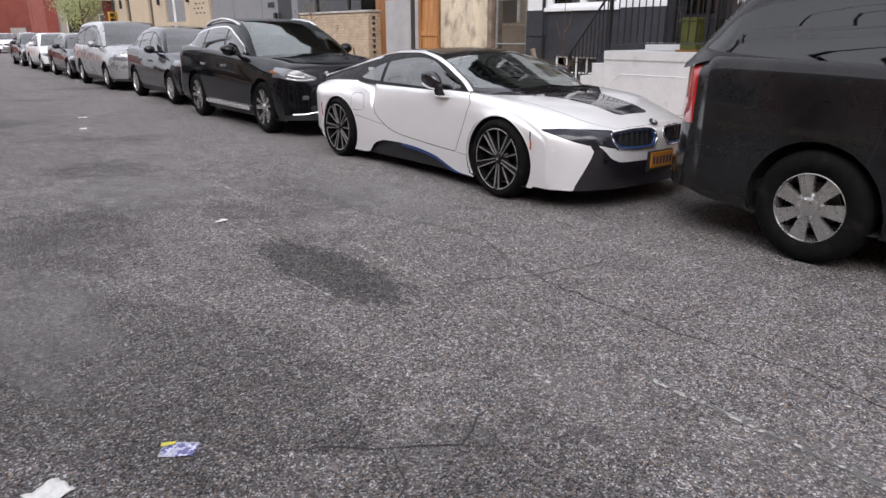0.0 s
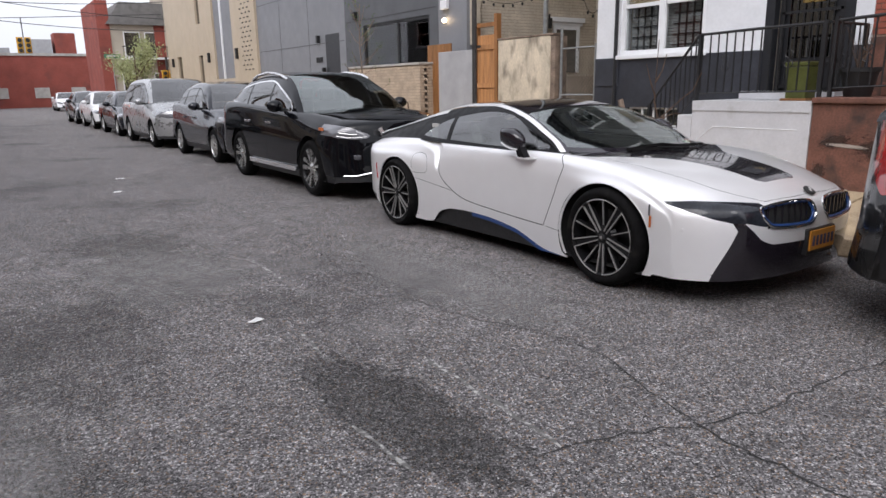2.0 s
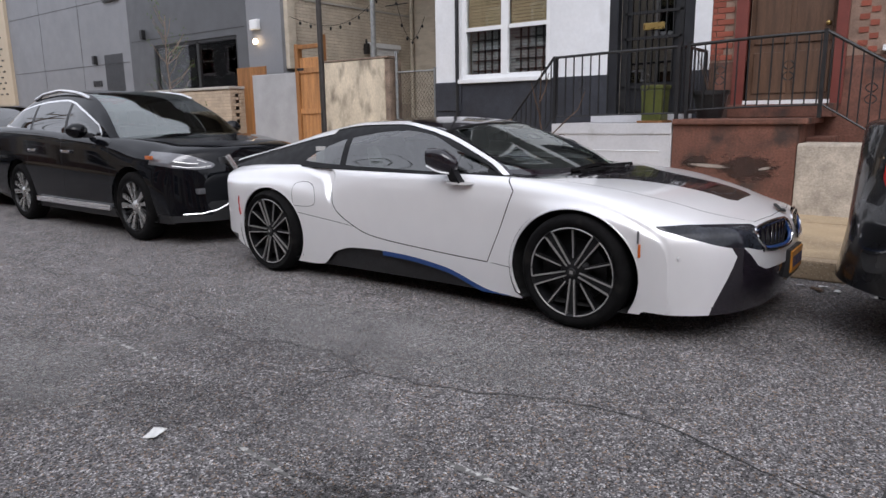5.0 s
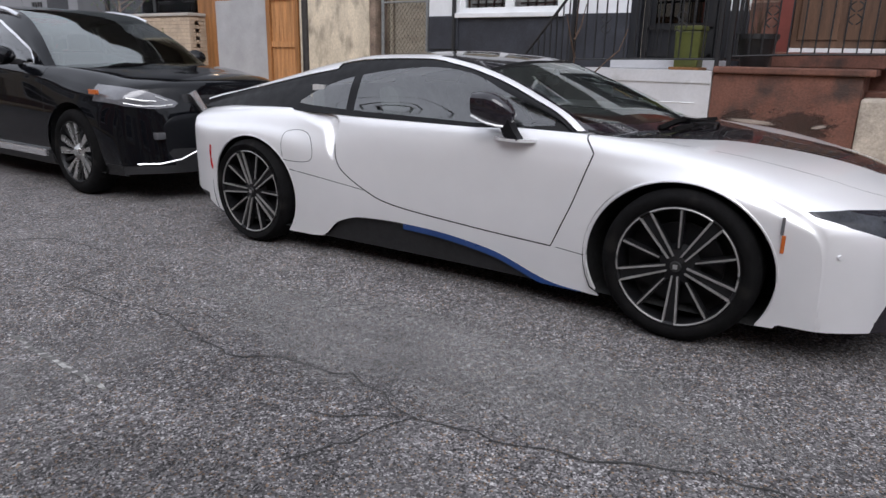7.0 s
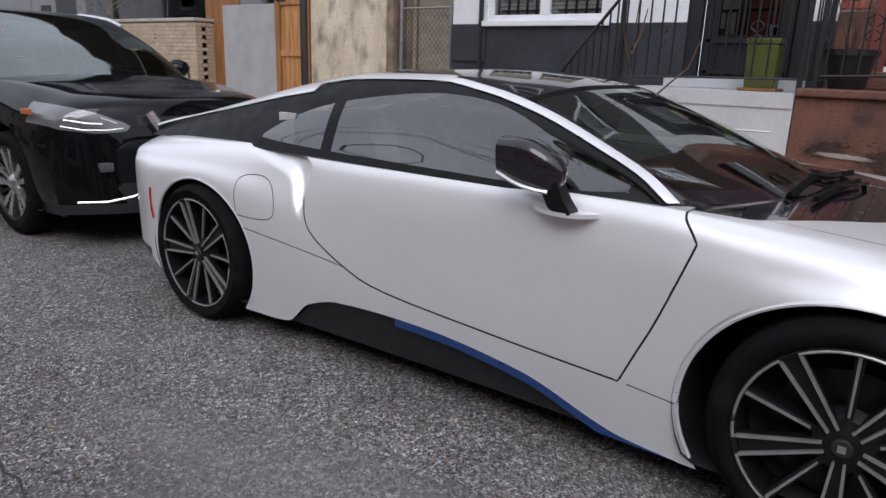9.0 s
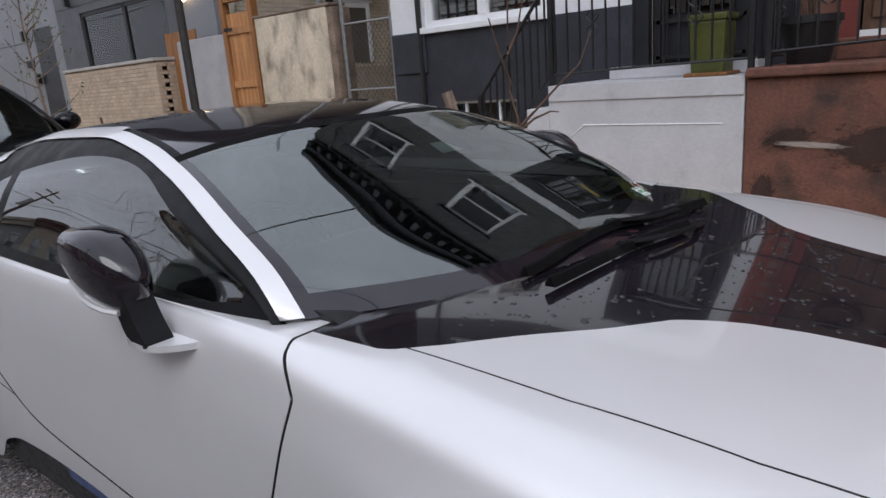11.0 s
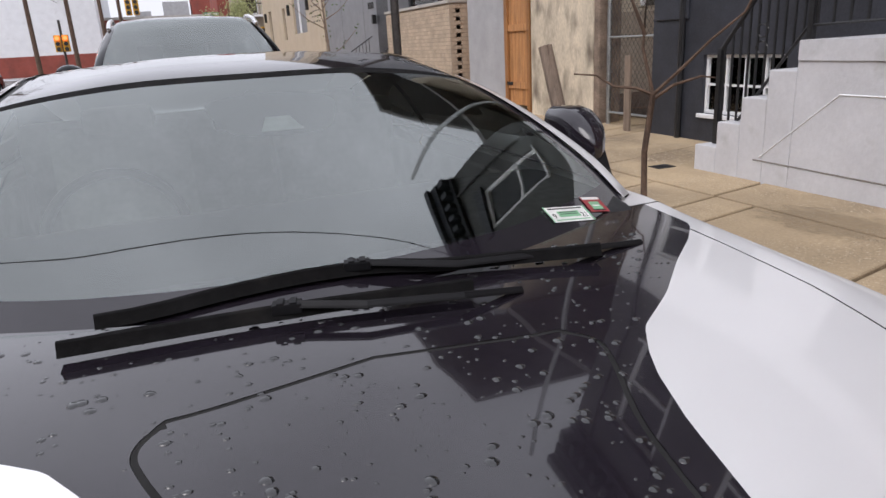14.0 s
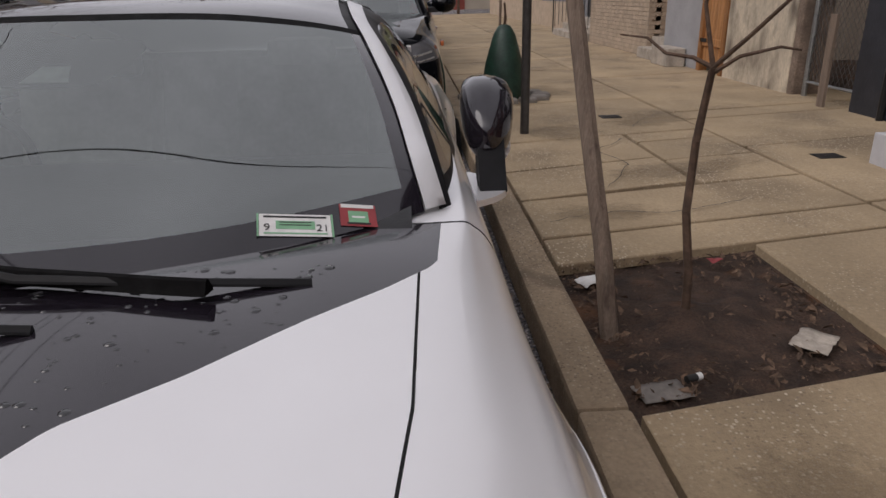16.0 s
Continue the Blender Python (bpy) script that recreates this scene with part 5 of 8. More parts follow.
def street_car(name, label, at, L, W, H, R, hubs, zh, zc, belt, yc, yr, yq, yt, zt, paint, style, rim_r, posts, facing=0.0, rails=False, grille="wide", clear=0.23, chrome_strip=False, nose=0.36, tail_bow=0.16, tail_len=0.34):
    """A parked car, front at local y = 0. yc, yr: foot and head of the windscreen; yq, yt: head and foot of the rear window."""
    car = thing(name, label, "car", at, facing, group="cars parked along the kerb")
    ys = stations((-0.08, 0.06, 7), (0.06, yc, 20), (yc, L - 0.1, 50), (L - 0.1, L + 0.06, 8))
    w = W / 2
    b0, b1 = belt
    mid = (zh + clear) / 2

    def low(front, *body):
        return keyed((-0.08, clear + 0.02), (-0.04, clear + 0.02 + (front - clear) * 0.45), (0.0, clear + (front - clear) * 0.8), (0.06, front), *body, (L - 0.02, body[-1][1] - 0.03), (L + 0.02, clear + 0.35), (L + 0.06, clear + 0.08))

    c0 = (keyed((-0.08, w - 0.06), (L, w - 0.07)), keyed((-0.08, clear), (hubs[0], clear - 0.02), (hubs[1], clear - 0.02), (L, clear + 0.08)))
    c1 = (keyed((-0.08, w - 0.03), (0.3, w), (L - 0.3, w), (L, w - 0.04)), low(clear + 0.2, (0.5, clear + 0.22), (L - 0.3, clear + 0.24)))
    c2 = (keyed((-0.08, w - 0.05), (0.3, w - 0.01), (hubs[0], w), (L - 0.4, w), (L, w - 0.06)), low(mid + 0.08, (0.5, mid + 0.14), (1.4, b0 - 0.28), (L - 0.3, b1 - 0.28)))
    c3 = (keyed((-0.08, w - 0.1), (hubs[0], w - 0.09), (yc + 0.5, w - 0.06), (L - 0.4, w - 0.06), (L, w - 0.1)), low(zh - 0.1, (0.4, zh - 0.04), (yc, b0 - 0.04), (yc + 0.5, b0), (L - 0.5, b1), (L - 0.1, min(b1, zt) - 0.03)))
    c4 = (keyed((-0.08, w * 0.6), (yc, w * 0.72), (L, w * 0.65)), low(zh - 0.02, (0.5, zh + 0.06), (yc, zc), (yc + 0.5, b0 + 0.01), (L - 0.5, max(b1, zt) - 0.02), (L - 0.1, zt)))
    c5 = (keyed((-0.08, 0), (L, 0)), low(zh, (0.5, zh + 0.08), (yc, zc + 0.02), (yc + 0.5, b0 + 0.01), (L - 0.5, max(b1, zt) - 0.02), (L - 0.1, zt + 0.01)))
    bm = loft(ys, [c0, c1, c2, c3, c4, c5], keyed((-0.08, nose), (0.3, nose * 0.6), (hubs[0], 0), (L - 0.6, 0), (L, -tail_bow), (L + 0.06, -tail_bow - 0.02)), 34, 3.0, w)
    skin = shape_of(bm)
    arch = [lambda q, y=y: np.hypot(q[:, 1] - y, q[:, 2] - R) - (R + 0.055) for y in hubs]
    seams = [outline(smooth_loop([(a, clear + 0.12), (a, b0 - 0.1), (a + 0.05, b0 + 0.1), (b, b0 + 0.1), (b, b0 - 0.1), (b, clear + 0.12)], 2)) for a, b in posts]
    front = lambda f: lambda q: np.where(q[:, 1] < 0.95, f(np.abs(q[:, 0]), q[:, 2]), 0.9)
    lamp = front(outline([(w + 0.05, zh - 0.02), (w - 0.1, zh - 0.03), (w - 0.34, zh - 0.1), (w - 0.42, zh - 0.2), (w - 0.25, zh - 0.21), (w + 0.05, zh - 0.12)]))
    if grille == "vee":
        lamp = front(outline([(w + 0.02, zh - 0.08), (w - 0.02, zh - 0.005), (w - 0.08, zh - 0.015), (0.7, zh - 0.065), (0.5, zh - 0.15), (0.52, zh - 0.19), (0.7, zh - 0.205), (0.87, zh - 0.18), (w + 0.02, zh - 0.13)]))
    lamp_f = lambda q: np.where(q[:, 1] < 0.62, lamp(q), 0.9)
    mouth = front(outline({"vee": [(0.30, zh - 0.10), (0.44, zh - 0.1), (0.2, zh - 0.4), (-0.2, zh - 0.4), (-0.2, zh - 0.1)], "wide": [(w - 0.42, zh - 0.09), (w - 0.46, zh - 0.22), (-0.2, zh - 0.22), (-0.2, zh - 0.09)]}[grille]))
    duct = front(outline([(w - 0.3, clear + 0.22), (w - 0.35, clear + 0.1), (-0.2, clear + 0.1), (-0.2, clear + 0.22)]))
    rear = lambda f: lambda q: np.where(q[:, 1] > L - 0.7, f(np.abs(q[:, 0]), q[:, 2]), 0.9)
    tail = rear(outline([(w + 0.1, b1 - 0.02), (w - 0.22, b1 - 0.02), (w - 0.22, b1 - 0.5), (w + 0.1, b1 - 0.4)]))
    tail_f = lambda q: np.where(q[:, 1] > L - tail_len, tail(q), 0.9)
    skirt = lambda q: q[:, 2] - (clear + 0.085)
    cab_line = outline([(-w + 0.12, yc + 0.2), (-w + 0.12, yt - 0.2), (0.3, yt - 0.2), (0.3, yc + 0.25)])
    cab = lambda q: np.where(q[:, 2] > b0 - 0.1, cab_line(q[:, 0], q[:, 1]), 0.9)
    for f in (*arch, skirt, lamp_f, mouth, duct, tail_f, cab, lambda q: q[:, 1] - (L - tail_len)):
        cut(bm, f)
    for sd_ in seams:
        cut(bm, lambda q: sd_(q[:, 1], q[:, 2]) + 0.004)
        cut(bm, lambda q: sd_(q[:, 1], q[:, 2]) - 0.004)
    bm.faces.ensure_lookup_table()
    c = np.array([f.calc_center_median()[:] for f in bm.faces])
    names = np.full(len(c), "body", dtype=object)
    names[(c[:, 1] < yc) & (c[:, 2] > zh - 0.02) & (np.abs(c[:, 0]) < w * 0.82)] = "bonnet"
    for sd_ in seams:
        d = sd_(c[:, 1], c[:, 2])
        names[(d < -0.004) & (np.abs(c[:, 0]) > w * 0.7)] = "door"
        names[(np.abs(d) < 0.004) & (np.abs(c[:, 0]) > w * 0.7)] = "panel_gap"
    names[skirt(c) < 0] = "lower_trim"
    names[duct(c) < 0] = "air_duct"
    names[mouth(c) < 0] = "grille"
    names[lamp_f(c) < 0] = "headlight"
    names[(tail_f(c) < 0) & (c[:, 1] > L - tail_len)] = "tail_light"
    names[(arch[0](c) < 0) | (arch[1](c) < 0) | (cab(c) < 0)] = "none"
    looks = {"body": (paint, True), "bonnet": (paint, True), "door": (paint, False), "panel_gap": (dark_void, True), "lower_trim": (black_plastic, True), "air_duct": (black_plastic, True),
             "grille": (black_plastic, True), "headlight": (clear_lens, False), "tail_light": (red_lens, False)}
    for n, (m, both) in looks.items():
        faces = [f for f, nn in zip(bm.faces, names) if nn == n]
        if faces:
            for sd_ in ((-1,) if both else (-1, 1)):
                shade(part(n, panel_mesh(bm, faces, both, sd_), m, car, "", True, 0), skin)
    body_tree = mathutils_bvh(bm)
    bm.free()
    gs = stations((yc, yr, 18), (yr, yq, 24), (yq, yt, 14))
    e = w - 0.065
    rise = H - b0
    g0 = (keyed((yc, e - 0.02), (yc + 0.5, e), (yt - 0.3, e), (yt, e - 0.05)), keyed((yc, b0 - 0.06), (yc + 0.5, b0 - 0.02), (yt - 0.3, b1 - 0.02), (yt, zt - 0.04)))
    g1 = (keyed((yc, e - 0.03), (yr, e - 0.09), (yq, e - 0.09), (yt, e - 0.07)), keyed((yc, b0 - 0.05), (yr, b0 + rise * 0.5), (yq, b0 + rise * 0.5), (yt, zt - 0.02)))
    g2 = (keyed((yc, e - 0.05), (yr, e - 0.23), (yq, e - 0.23), (yt, e - 0.13)), keyed((yc, zc - 0.03), (yc + (yr - yc) * 0.5, (zc + H) / 2), (yr, H - 0.1), ((yr + yq) / 2, H - 0.06), (yq, H - 0.11), (yt, zt + 0.01)))
    g3 = (keyed((yc, e * 0.6), (yr, e * 0.5), (yq, e * 0.5), (yt, e * 0.55)), keyed((yc, zc), (yc + (yr - yc) * 0.5, (zc + H) / 2 + 0.03), (yr, H - 0.05), ((yr + yq) / 2, H - 0.01), (yq, H - 0.06), (yt, zt + 0.03)))
    g4 = (keyed((yc, 0), (yt, 0)), keyed((yc, zc + 0.01), (yc + (yr - yc) * 0.5, (zc + H) / 2 + 0.04), (yr, H - 0.04), ((yr + yq) / 2, H), (yq, H - 0.05), (yt, zt + 0.04)))
    gu = 33
    gm = loft(gs, [g0, g1, g2, g3, g4], keyed((yc, 0.2), (yr, 0.07), (yr + 0.4, 0), (yq, 0), (yt, -0.08)), gu, 2.0, w)
    tag_faces(gm, gu)
    hull = shape_of(gm)
    a0 = yc + 0.42
    win_line = outline(smooth_loop([(a0, b0 + 0.035), (yr + 0.12, H - 0.19), ((yr + yq) / 2, H - 0.15), (yq - 0.05, H - 0.2), (yt - 0.28 if yt - yq > 0.5 else yt - 0.16, b1 + 0.12), (yt - 0.34 if yt - yq > 0.5 else yt - 0.2, b1 + 0.04), ((a0 + yt) / 2, (b0 + b1) / 2 + 0.03)], 3))
    win = lambda q: np.where(np.abs(q[:, 0]) > w * 0.5, win_line(q[:, 1], q[:, 2]), 0.9)
    cut(gm, win)
    cut(gm, lambda q: win(q) - 0.02)
    bars = [outline([(b - 0.035, 0.5), (b + 0.035, 0.5), (b + 0.035, 3), (b - 0.035, 3)]) for a, b in posts]
    for br in bars:
        cut(gm, lambda q: br(q[:, 1], q[:, 2]))
    gm.faces.ensure_lookup_table()
    ls, lu = gm.faces.layers.int["s"], gm.faces.layers.int["u"]
    c = np.array([f.calc_center_median()[:] for f in gm.faces])
    s = np.array([gs[f[ls]] for f in gm.faces])
    u = np.array([f[lu] for f in gm.faces])
    names = np.full(len(c), "roof", dtype=object)
    names[(u >= 18) & (s < yr - 0.02)] = "windscreen"
    names[(u >= 18) & (s > yq + 0.06) & (s < yt - 0.12)] = "rear_window"
    d = win(c)
    barred = np.min([br(c[:, 1], c[:, 2]) for br in bars], axis=0) < 0
    names[(d < 0) & (u < 18)] = "side_window"
    names[(d < 0) & barred & (u < 18)] = "window_post"
    names[(d > 0) & (d < 0.02) & (u < 18)] = "window_frame"
    for n, m, both in (("roof", paint, True), ("windscreen", screen_glass if chrome_strip else tinted, True), ("rear_window", tinted, True), ("side_window", privacy if paint is dusty_black else tinted, False), ("window_post", black_plastic, False), ("window_frame", bright_trim if chrome_strip else black_plastic, False)):
        faces = [f for f, nn in zip(gm.faces, names) if nn == n]
        if faces:
            for sd_ in ((-1,) if both else (-1, 1)):
                shade(part(n, panel_mesh(gm, faces, both, sd_), m, car, "", True, 0), hull)
    gm.free()
    for y in hubs:
        for sd_ in (-1, 1):
            wheel(car, (sd_ * (w - 0.115), y, R), R, rim_r, 0.22, style, sd_)
            # well lining and underside boxes take the shade from their near-black colour
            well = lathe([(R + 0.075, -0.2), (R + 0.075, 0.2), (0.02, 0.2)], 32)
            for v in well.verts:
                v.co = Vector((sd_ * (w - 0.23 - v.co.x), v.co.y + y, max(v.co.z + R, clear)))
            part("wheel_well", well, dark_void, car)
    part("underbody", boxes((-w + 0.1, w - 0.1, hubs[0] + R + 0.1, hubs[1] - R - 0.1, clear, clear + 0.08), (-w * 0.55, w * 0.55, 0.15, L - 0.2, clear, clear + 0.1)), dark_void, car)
    part("cabin_floor", boxes((-w + 0.15, w - 0.15, yc + 0.3, yt - 0.2, clear + 0.12, clear + 0.2), (-w + 0.14, w - 0.14, yc + 0.25, yc + 0.6, b0 - 0.35, b0 - 0.02)), seat_leather, car)
    for y in (yr + 0.35, yr + 1.2):
        for x in (-0.36, 0.36):
            st = part("seat", boxes((x - 0.24, x + 0.24, y - 0.1, y + 0.45, 0.45, 0.62), (x - 0.23, x + 0.23, y + 0.36, y + 0.52, 0.6, b0 + 0.12), (x - 0.12, x + 0.12, y + 0.4, y + 0.5, b0 + 0.14, b0 + 0.32), bevel=0.03), seat_leather, car)
    for sd_ in (-1, 1):
        b = bmesh.new()
        bmesh.ops.create_uvsphere(b, u_segments=16, v_segments=10, radius=1)
        for v in b.verts:
            x, y, z = v.co
            v.co = Vector((sd_ * (w + 0.075 + 0.115 * x), yc + 0.62 + (y if y < 0 else 0.3 * y) * 0.12, b0 + 0.09 + z * 0.085))
        mir = part("door_mirror", b, paint, car, "", True)
        part("mirror_foot", boxes((min(sd_ * (w - 0.08), sd_ * (w + 0.02)), max(sd_ * (w - 0.08), sd_ * (w + 0.02)), yc + 0.57, yc + 0.64, b0 + 0.01, b0 + 0.06), bevel=0.01), black_plastic, mir)
        for a, b_ in posts:
            part("door_handle", boxes((min(sd_ * (w - 0.02), sd_ * (w + 0.025)), max(sd_ * (w - 0.02), sd_ * (w + 0.025)), b_ - 0.26, b_ - 0.06, b0 - 0.17, b0 - 0.135), bevel=0.008), chrome if chrome_strip else paint, car, "", True)
        if chrome_strip:
            part("sill_moulding", boxes((min(sd_ * (w - 0.03), sd_ * (w + 0.014)), max(sd_ * (w - 0.03), sd_ * (w + 0.014)), hubs[0] + R + 0.12, hubs[1] - R - 0.1, clear + 0.06, clear + 0.125), bevel=0.012), bright_trim, car, "chrome sill moulding")
        if rails:
            b = bmesh.new()
            x = sd_ * (e - 0.215)
            tube(b, [(x, yr - 0.1, H - 0.125), (x, yr + 0.12, H - 0.065), (x, yr + 0.4, H - 0.03), (x, (yr + yq) / 2, H - 0.012), (x, yq - 0.25, H - 0.045), (x, yq + 0.02, H - 0.11)], 0.021, 8)
            part("roof_rail", b, bright_trim, car, "silver roof rail", True)
    if grille == "vee":
        def nose_at(x):
            return -0.05 + nose * (abs(x) / w) ** 3

        for sd_ in (-1, 1):
            vee = bmesh.new()
            tube(vee, [(sd_ * x, nose_at(x) + dy, z) for x, z, dy in ((0.40, zh - 0.07, 0.02), (0.33, zh - 0.2, 0.0), (0.24, zh - 0.34, -0.02), (0.1, zh - 0.42, -0.025), (0.0, zh - 0.43, -0.03))], 0.034, 8, 0.03)
            part("grille_chrome", vee, bright_trim, car, "chrome V shaped grille bar", True)
            fog = part("fog_light", boxes((min(sd_ * 0.64, sd_ * 0.72), max(sd_ * 0.64, sd_ * 0.72), nose_at(0.68) - 0.03, nose_at(0.68) + 0.04, clear + 0.3, clear + 0.36), bevel=0.01), clear_lens, car, "small fog light", True)
            lip = bmesh.new()
            tube(lip, [(sd_ * x, nose_at(x) - 0.02, z) for x, z in ((0.84, clear + 0.1), (0.7, clear + 0.1), (0.55, clear + 0.13), (0.4, clear + 0.2))], 0.009, 6)
            part("bumper_chrome", lip, bright_trim, car, "chrome bumper lip", True)
            for strip, r in (([(0.86, zh - 0.16), (0.76, zh - 0.182), (0.64, zh - 0.183), (0.55, zh - 0.172)], 0.006), ([(0.84, zh - 0.12), (0.74, zh - 0.14), (0.66, zh - 0.145)], 0.008), ([(0.66, zh - 0.105), (0.58, zh - 0.14)], 0.005)):
                hits = [body_tree.ray_cast(Vector((sd_ * x, -2, z)), Vector((0, 1, 0)))[0] for x, z in strip]
                part("lamp_strip", tube(bmesh.new(), [p for p in hits if p], r, 6), rim_silver, car, "silver strip inside the headlight", True)
            part("turn_signal", boxes((min(sd_ * (w - 0.03), sd_ * (w - 0.004)), max(sd_ * (w - 0.03), sd_ * (w - 0.004)), 0.5, 0.62, zh - 0.1, zh - 0.06), bevel=0.008), amber, car, "amber turn signal", True)
        for k in range(6):
            part("grille_bar", boxes((-0.34 + k * 0.02, 0.34 - k * 0.02, -0.062, -0.045, zh - 0.13 - k * 0.045, zh - 0.12 - k * 0.045)), gloss_black, car)
    pl = part("number_plate", boxes((-0.155, 0.155, -0.085, -0.07, clear + 0.26, clear + 0.41), bevel=0.003), paper_white, car)
    for k in range(6):
        x = -0.115 + k * 0.046
        part("plate_bar", boxes((x - 0.011, x + 0.011, -0.0885, -0.0845, clear + 0.3, clear + 0.37)), plate_blue, pl)
    return car

# ---------------------------------------------------------------- ground, kerb, pavement
g = bmesh.new()
bmesh.ops.create_grid(g, x_segments=2, y_segments=2, size=600)
ground = tagged(finish(g, "ground", asphalt), "worn grey asphalt street with cracks and stains", "road", kind="structure")


def ribbon(name, pts, width, z, material, label, category, wobble=0.0, seed=1):
    """A thin uneven strip laid on the road."""
    rng = random.Random(seed)
    fine = []
    for a, b in zip(pts, pts[1:]):
        n = max(2, int(math.dist(a, b) / 0.07))
        fine += [(a[0] + (b[0] - a[0]) * k / n, a[1] + (b[1] - a[1]) * k / n) for k in range(n)]
    fine.append(pts[-1])
    fine = [(x + rng.uniform(-wobble, wobble), y + rng.uniform(-wobble, wobble)) for x, y in fine]
    bm = bmesh.new()
    rows = []
    for i, (x, y) in enumerate(fine):
        a, b = fine[max(i - 1, 0)], fine[min(i + 1, len(fine) - 1)]
        d = math.atan2(b[1] - a[1], b[0] - a[0])
        w = width * rng.uniform(0.35, 1.0) * (0.3 if i in (0, len(fine) - 1) else 1)
        rows.append((bm.verts.new((x - math.sin(d) * w / 2, y + math.cos(d) * w / 2, z)), bm.verts.new((x + math.sin(d) * w / 2, y - math.cos(d) * w / 2, z))))
    for (a, b), (c, d) in zip(rows, rows[1:]):
        bm.faces.new((a, b, d, c))
    return tagged(finish(bm, name, material), label, category, kind="structure")


CRACKS = (
    [(-2.2, -3.9), (-2.12, -3.28), (-2.19, -2.7), (-2.16, -1.66), (-1.9, -0.9), (-1.93, -0.45), (-2.1, 0.0), (-2.2, 0.5), (-2.08, 0.9), (-2.12, 1.27), (-2.26, 1.46), (-2.13, 2.04), (-2.2, 2.9), (-1.7, 3.1), (-1.75, 3.9), (-2.1, 4.2), (-2.0, 5.6)],
    [(-2.16, -1.66), (-1.75, -1.75), (-1.1, -1.76), (-0.6, -1.85)],
    [(-4.3, -2.35), (-3.98, -2.51), (-3.85, -2.66), (-3.62, -2.75), (-3.4, -2.65)],
    [(-3.85, -2.66), (-3.97, -2.89), (-4.1, -3.3)],
    [(-3.83, -2.39), (-3.95, -2.52)],
    [(-2.2, 0.5), (-2.5, 0.62), (-2.65, 0.71)],
    [(-2.4, 0.85), (-2.21, 0.54)],
    [(-2.86, -1.42), (-2.5, -1.5), (-2.16, -1.66)],
    [(-4.2, 4.2), (-3.0, 4.1), (-2.2, 4.3), (-1.3, 4.6)],
    [(-3.2, 3.0), (-3.5, 3.6), (-3.3, 4.6), (-3.7, 6.0)],
)
for k, pts in enumerate(CRACKS):
    ribbon("road_crack", pts, 0.0125, 0.0025, tar, "thin dark crack in the asphalt", "crack", 0.022, k)
for k, pts in enumerate(([(-2.67, -0.35), (-2.73, -1.45)], [(-2.7, -1.9), (-2.69, -2.3)], [(-2.69, -2.85), (-2.7, -3.9)], [(-3.06, 0.4), (-3.1, -0.02)], [(-3.33, -0.8), (-3.3, -1.25)], [(-3.06, -2.45), (-3.05, -2.75)],
                         [(-2.69, 2.4), (-2.72, 1.55)])):
    ribbon("paint_mark", pts, 0.035, 0.0028, road_paint, "faded broken white paint line on the asphalt", "road marking", 0.008, 30 + k)


def stain(name, at, size, turn, z, material, label, category="road stain"):
    """A stain on the road, its own shape given by the material's ragged edge."""
    bm = bmesh.new()
    bmesh.ops.create_grid(bm, x_segments=1, y_segments=1, size=1.0)
    ob = finish(bm, name, material)
    ob.matrix_world = pose(at[0], at[1], z, 0, 0, turn) @ Matrix.Diagonal((size[0], size[1], 1, 1))
    return tagged(ob, label, category, kind="structure")


stain("road_patch", (-3.1, -0.75), (0.36, 1.12), 3, 0.0012, patch_worn, "dark worn oval patch in the asphalt")
stain("damp_stain", (-4.4, -1.5), (0.9, 1.7), 12, 0.0016, damp, "large dark damp stain on the asphalt")
stain("damp_stain", (-4.3, 0.9), (0.8, 1.3), -8, 0.002, damp, "large dark damp stain on the asphalt")
stain("damp_stain", (-3.5, 3.6), (0.7, 0.9), 30, 0.0012, damp, "dark blotchy damp stain on the asphalt")
stain("damp_stain", (-3.9, -3.2), (1.0, 0.7), 40, 0.002, damp, "large dark damp stain on the asphalt")
stain("damp_stain", (-3.0, 1.0), (0.4, 0.6), 0, 0.0016, damp, "small dark damp stain on the asphalt")
stain("dust_film", (-3.4, 2.4), (0.8, 1.5), 5, 0.0022, pale_film, "pale dusty worn film on the asphalt")
stain("dust_film", (-1.7, 0.9), (0.6, 2.2), 0, 0.0022, pale_film, "pale dusty worn film on the asphalt")
stain("dust_film", (-4.8, -0.4), (0.7, 1.6), 0, 0.0024, pale_film, "pale dusty worn film on the asphalt")

# kerb stones and pavement slabs
SKEW = 0.2


def slab(x0, x1, y0, y1, z0, z1, gap=0.014, seed=0):
    rng = random.Random(seed)
    bm = bmesh.new()
    vs = []
    for z, ins in ((z0, gap), (z1 - 0.006, gap), (z1, gap + 0.006)):
        ring = []
        for x, y, sx, sy in ((x0, y0, 1, 1), (x1, y0, -1, 1), (x1, y1, -1, -1), (x0, y1, 1, -1)):
            xx, yy = x + sx * ins, y + sy * ins + SKEW * (x - 1.34)
            ring.append(bm.verts.new((xx, yy, z)))
        vs.append(ring)
    lift = rng.uniform(-0.004, 0.004)
    for v in vs[2]:
        v.co.z += lift + rng.uniform(-0.002, 0.002)
    for a, b in zip(vs, vs[1:]):
        for k in range(4):
            bm.faces.new((a[k], a[(k + 1) % 4], b[(k + 1) % 4], b[k]))
    bm.faces.new(vs[2])
    return bm


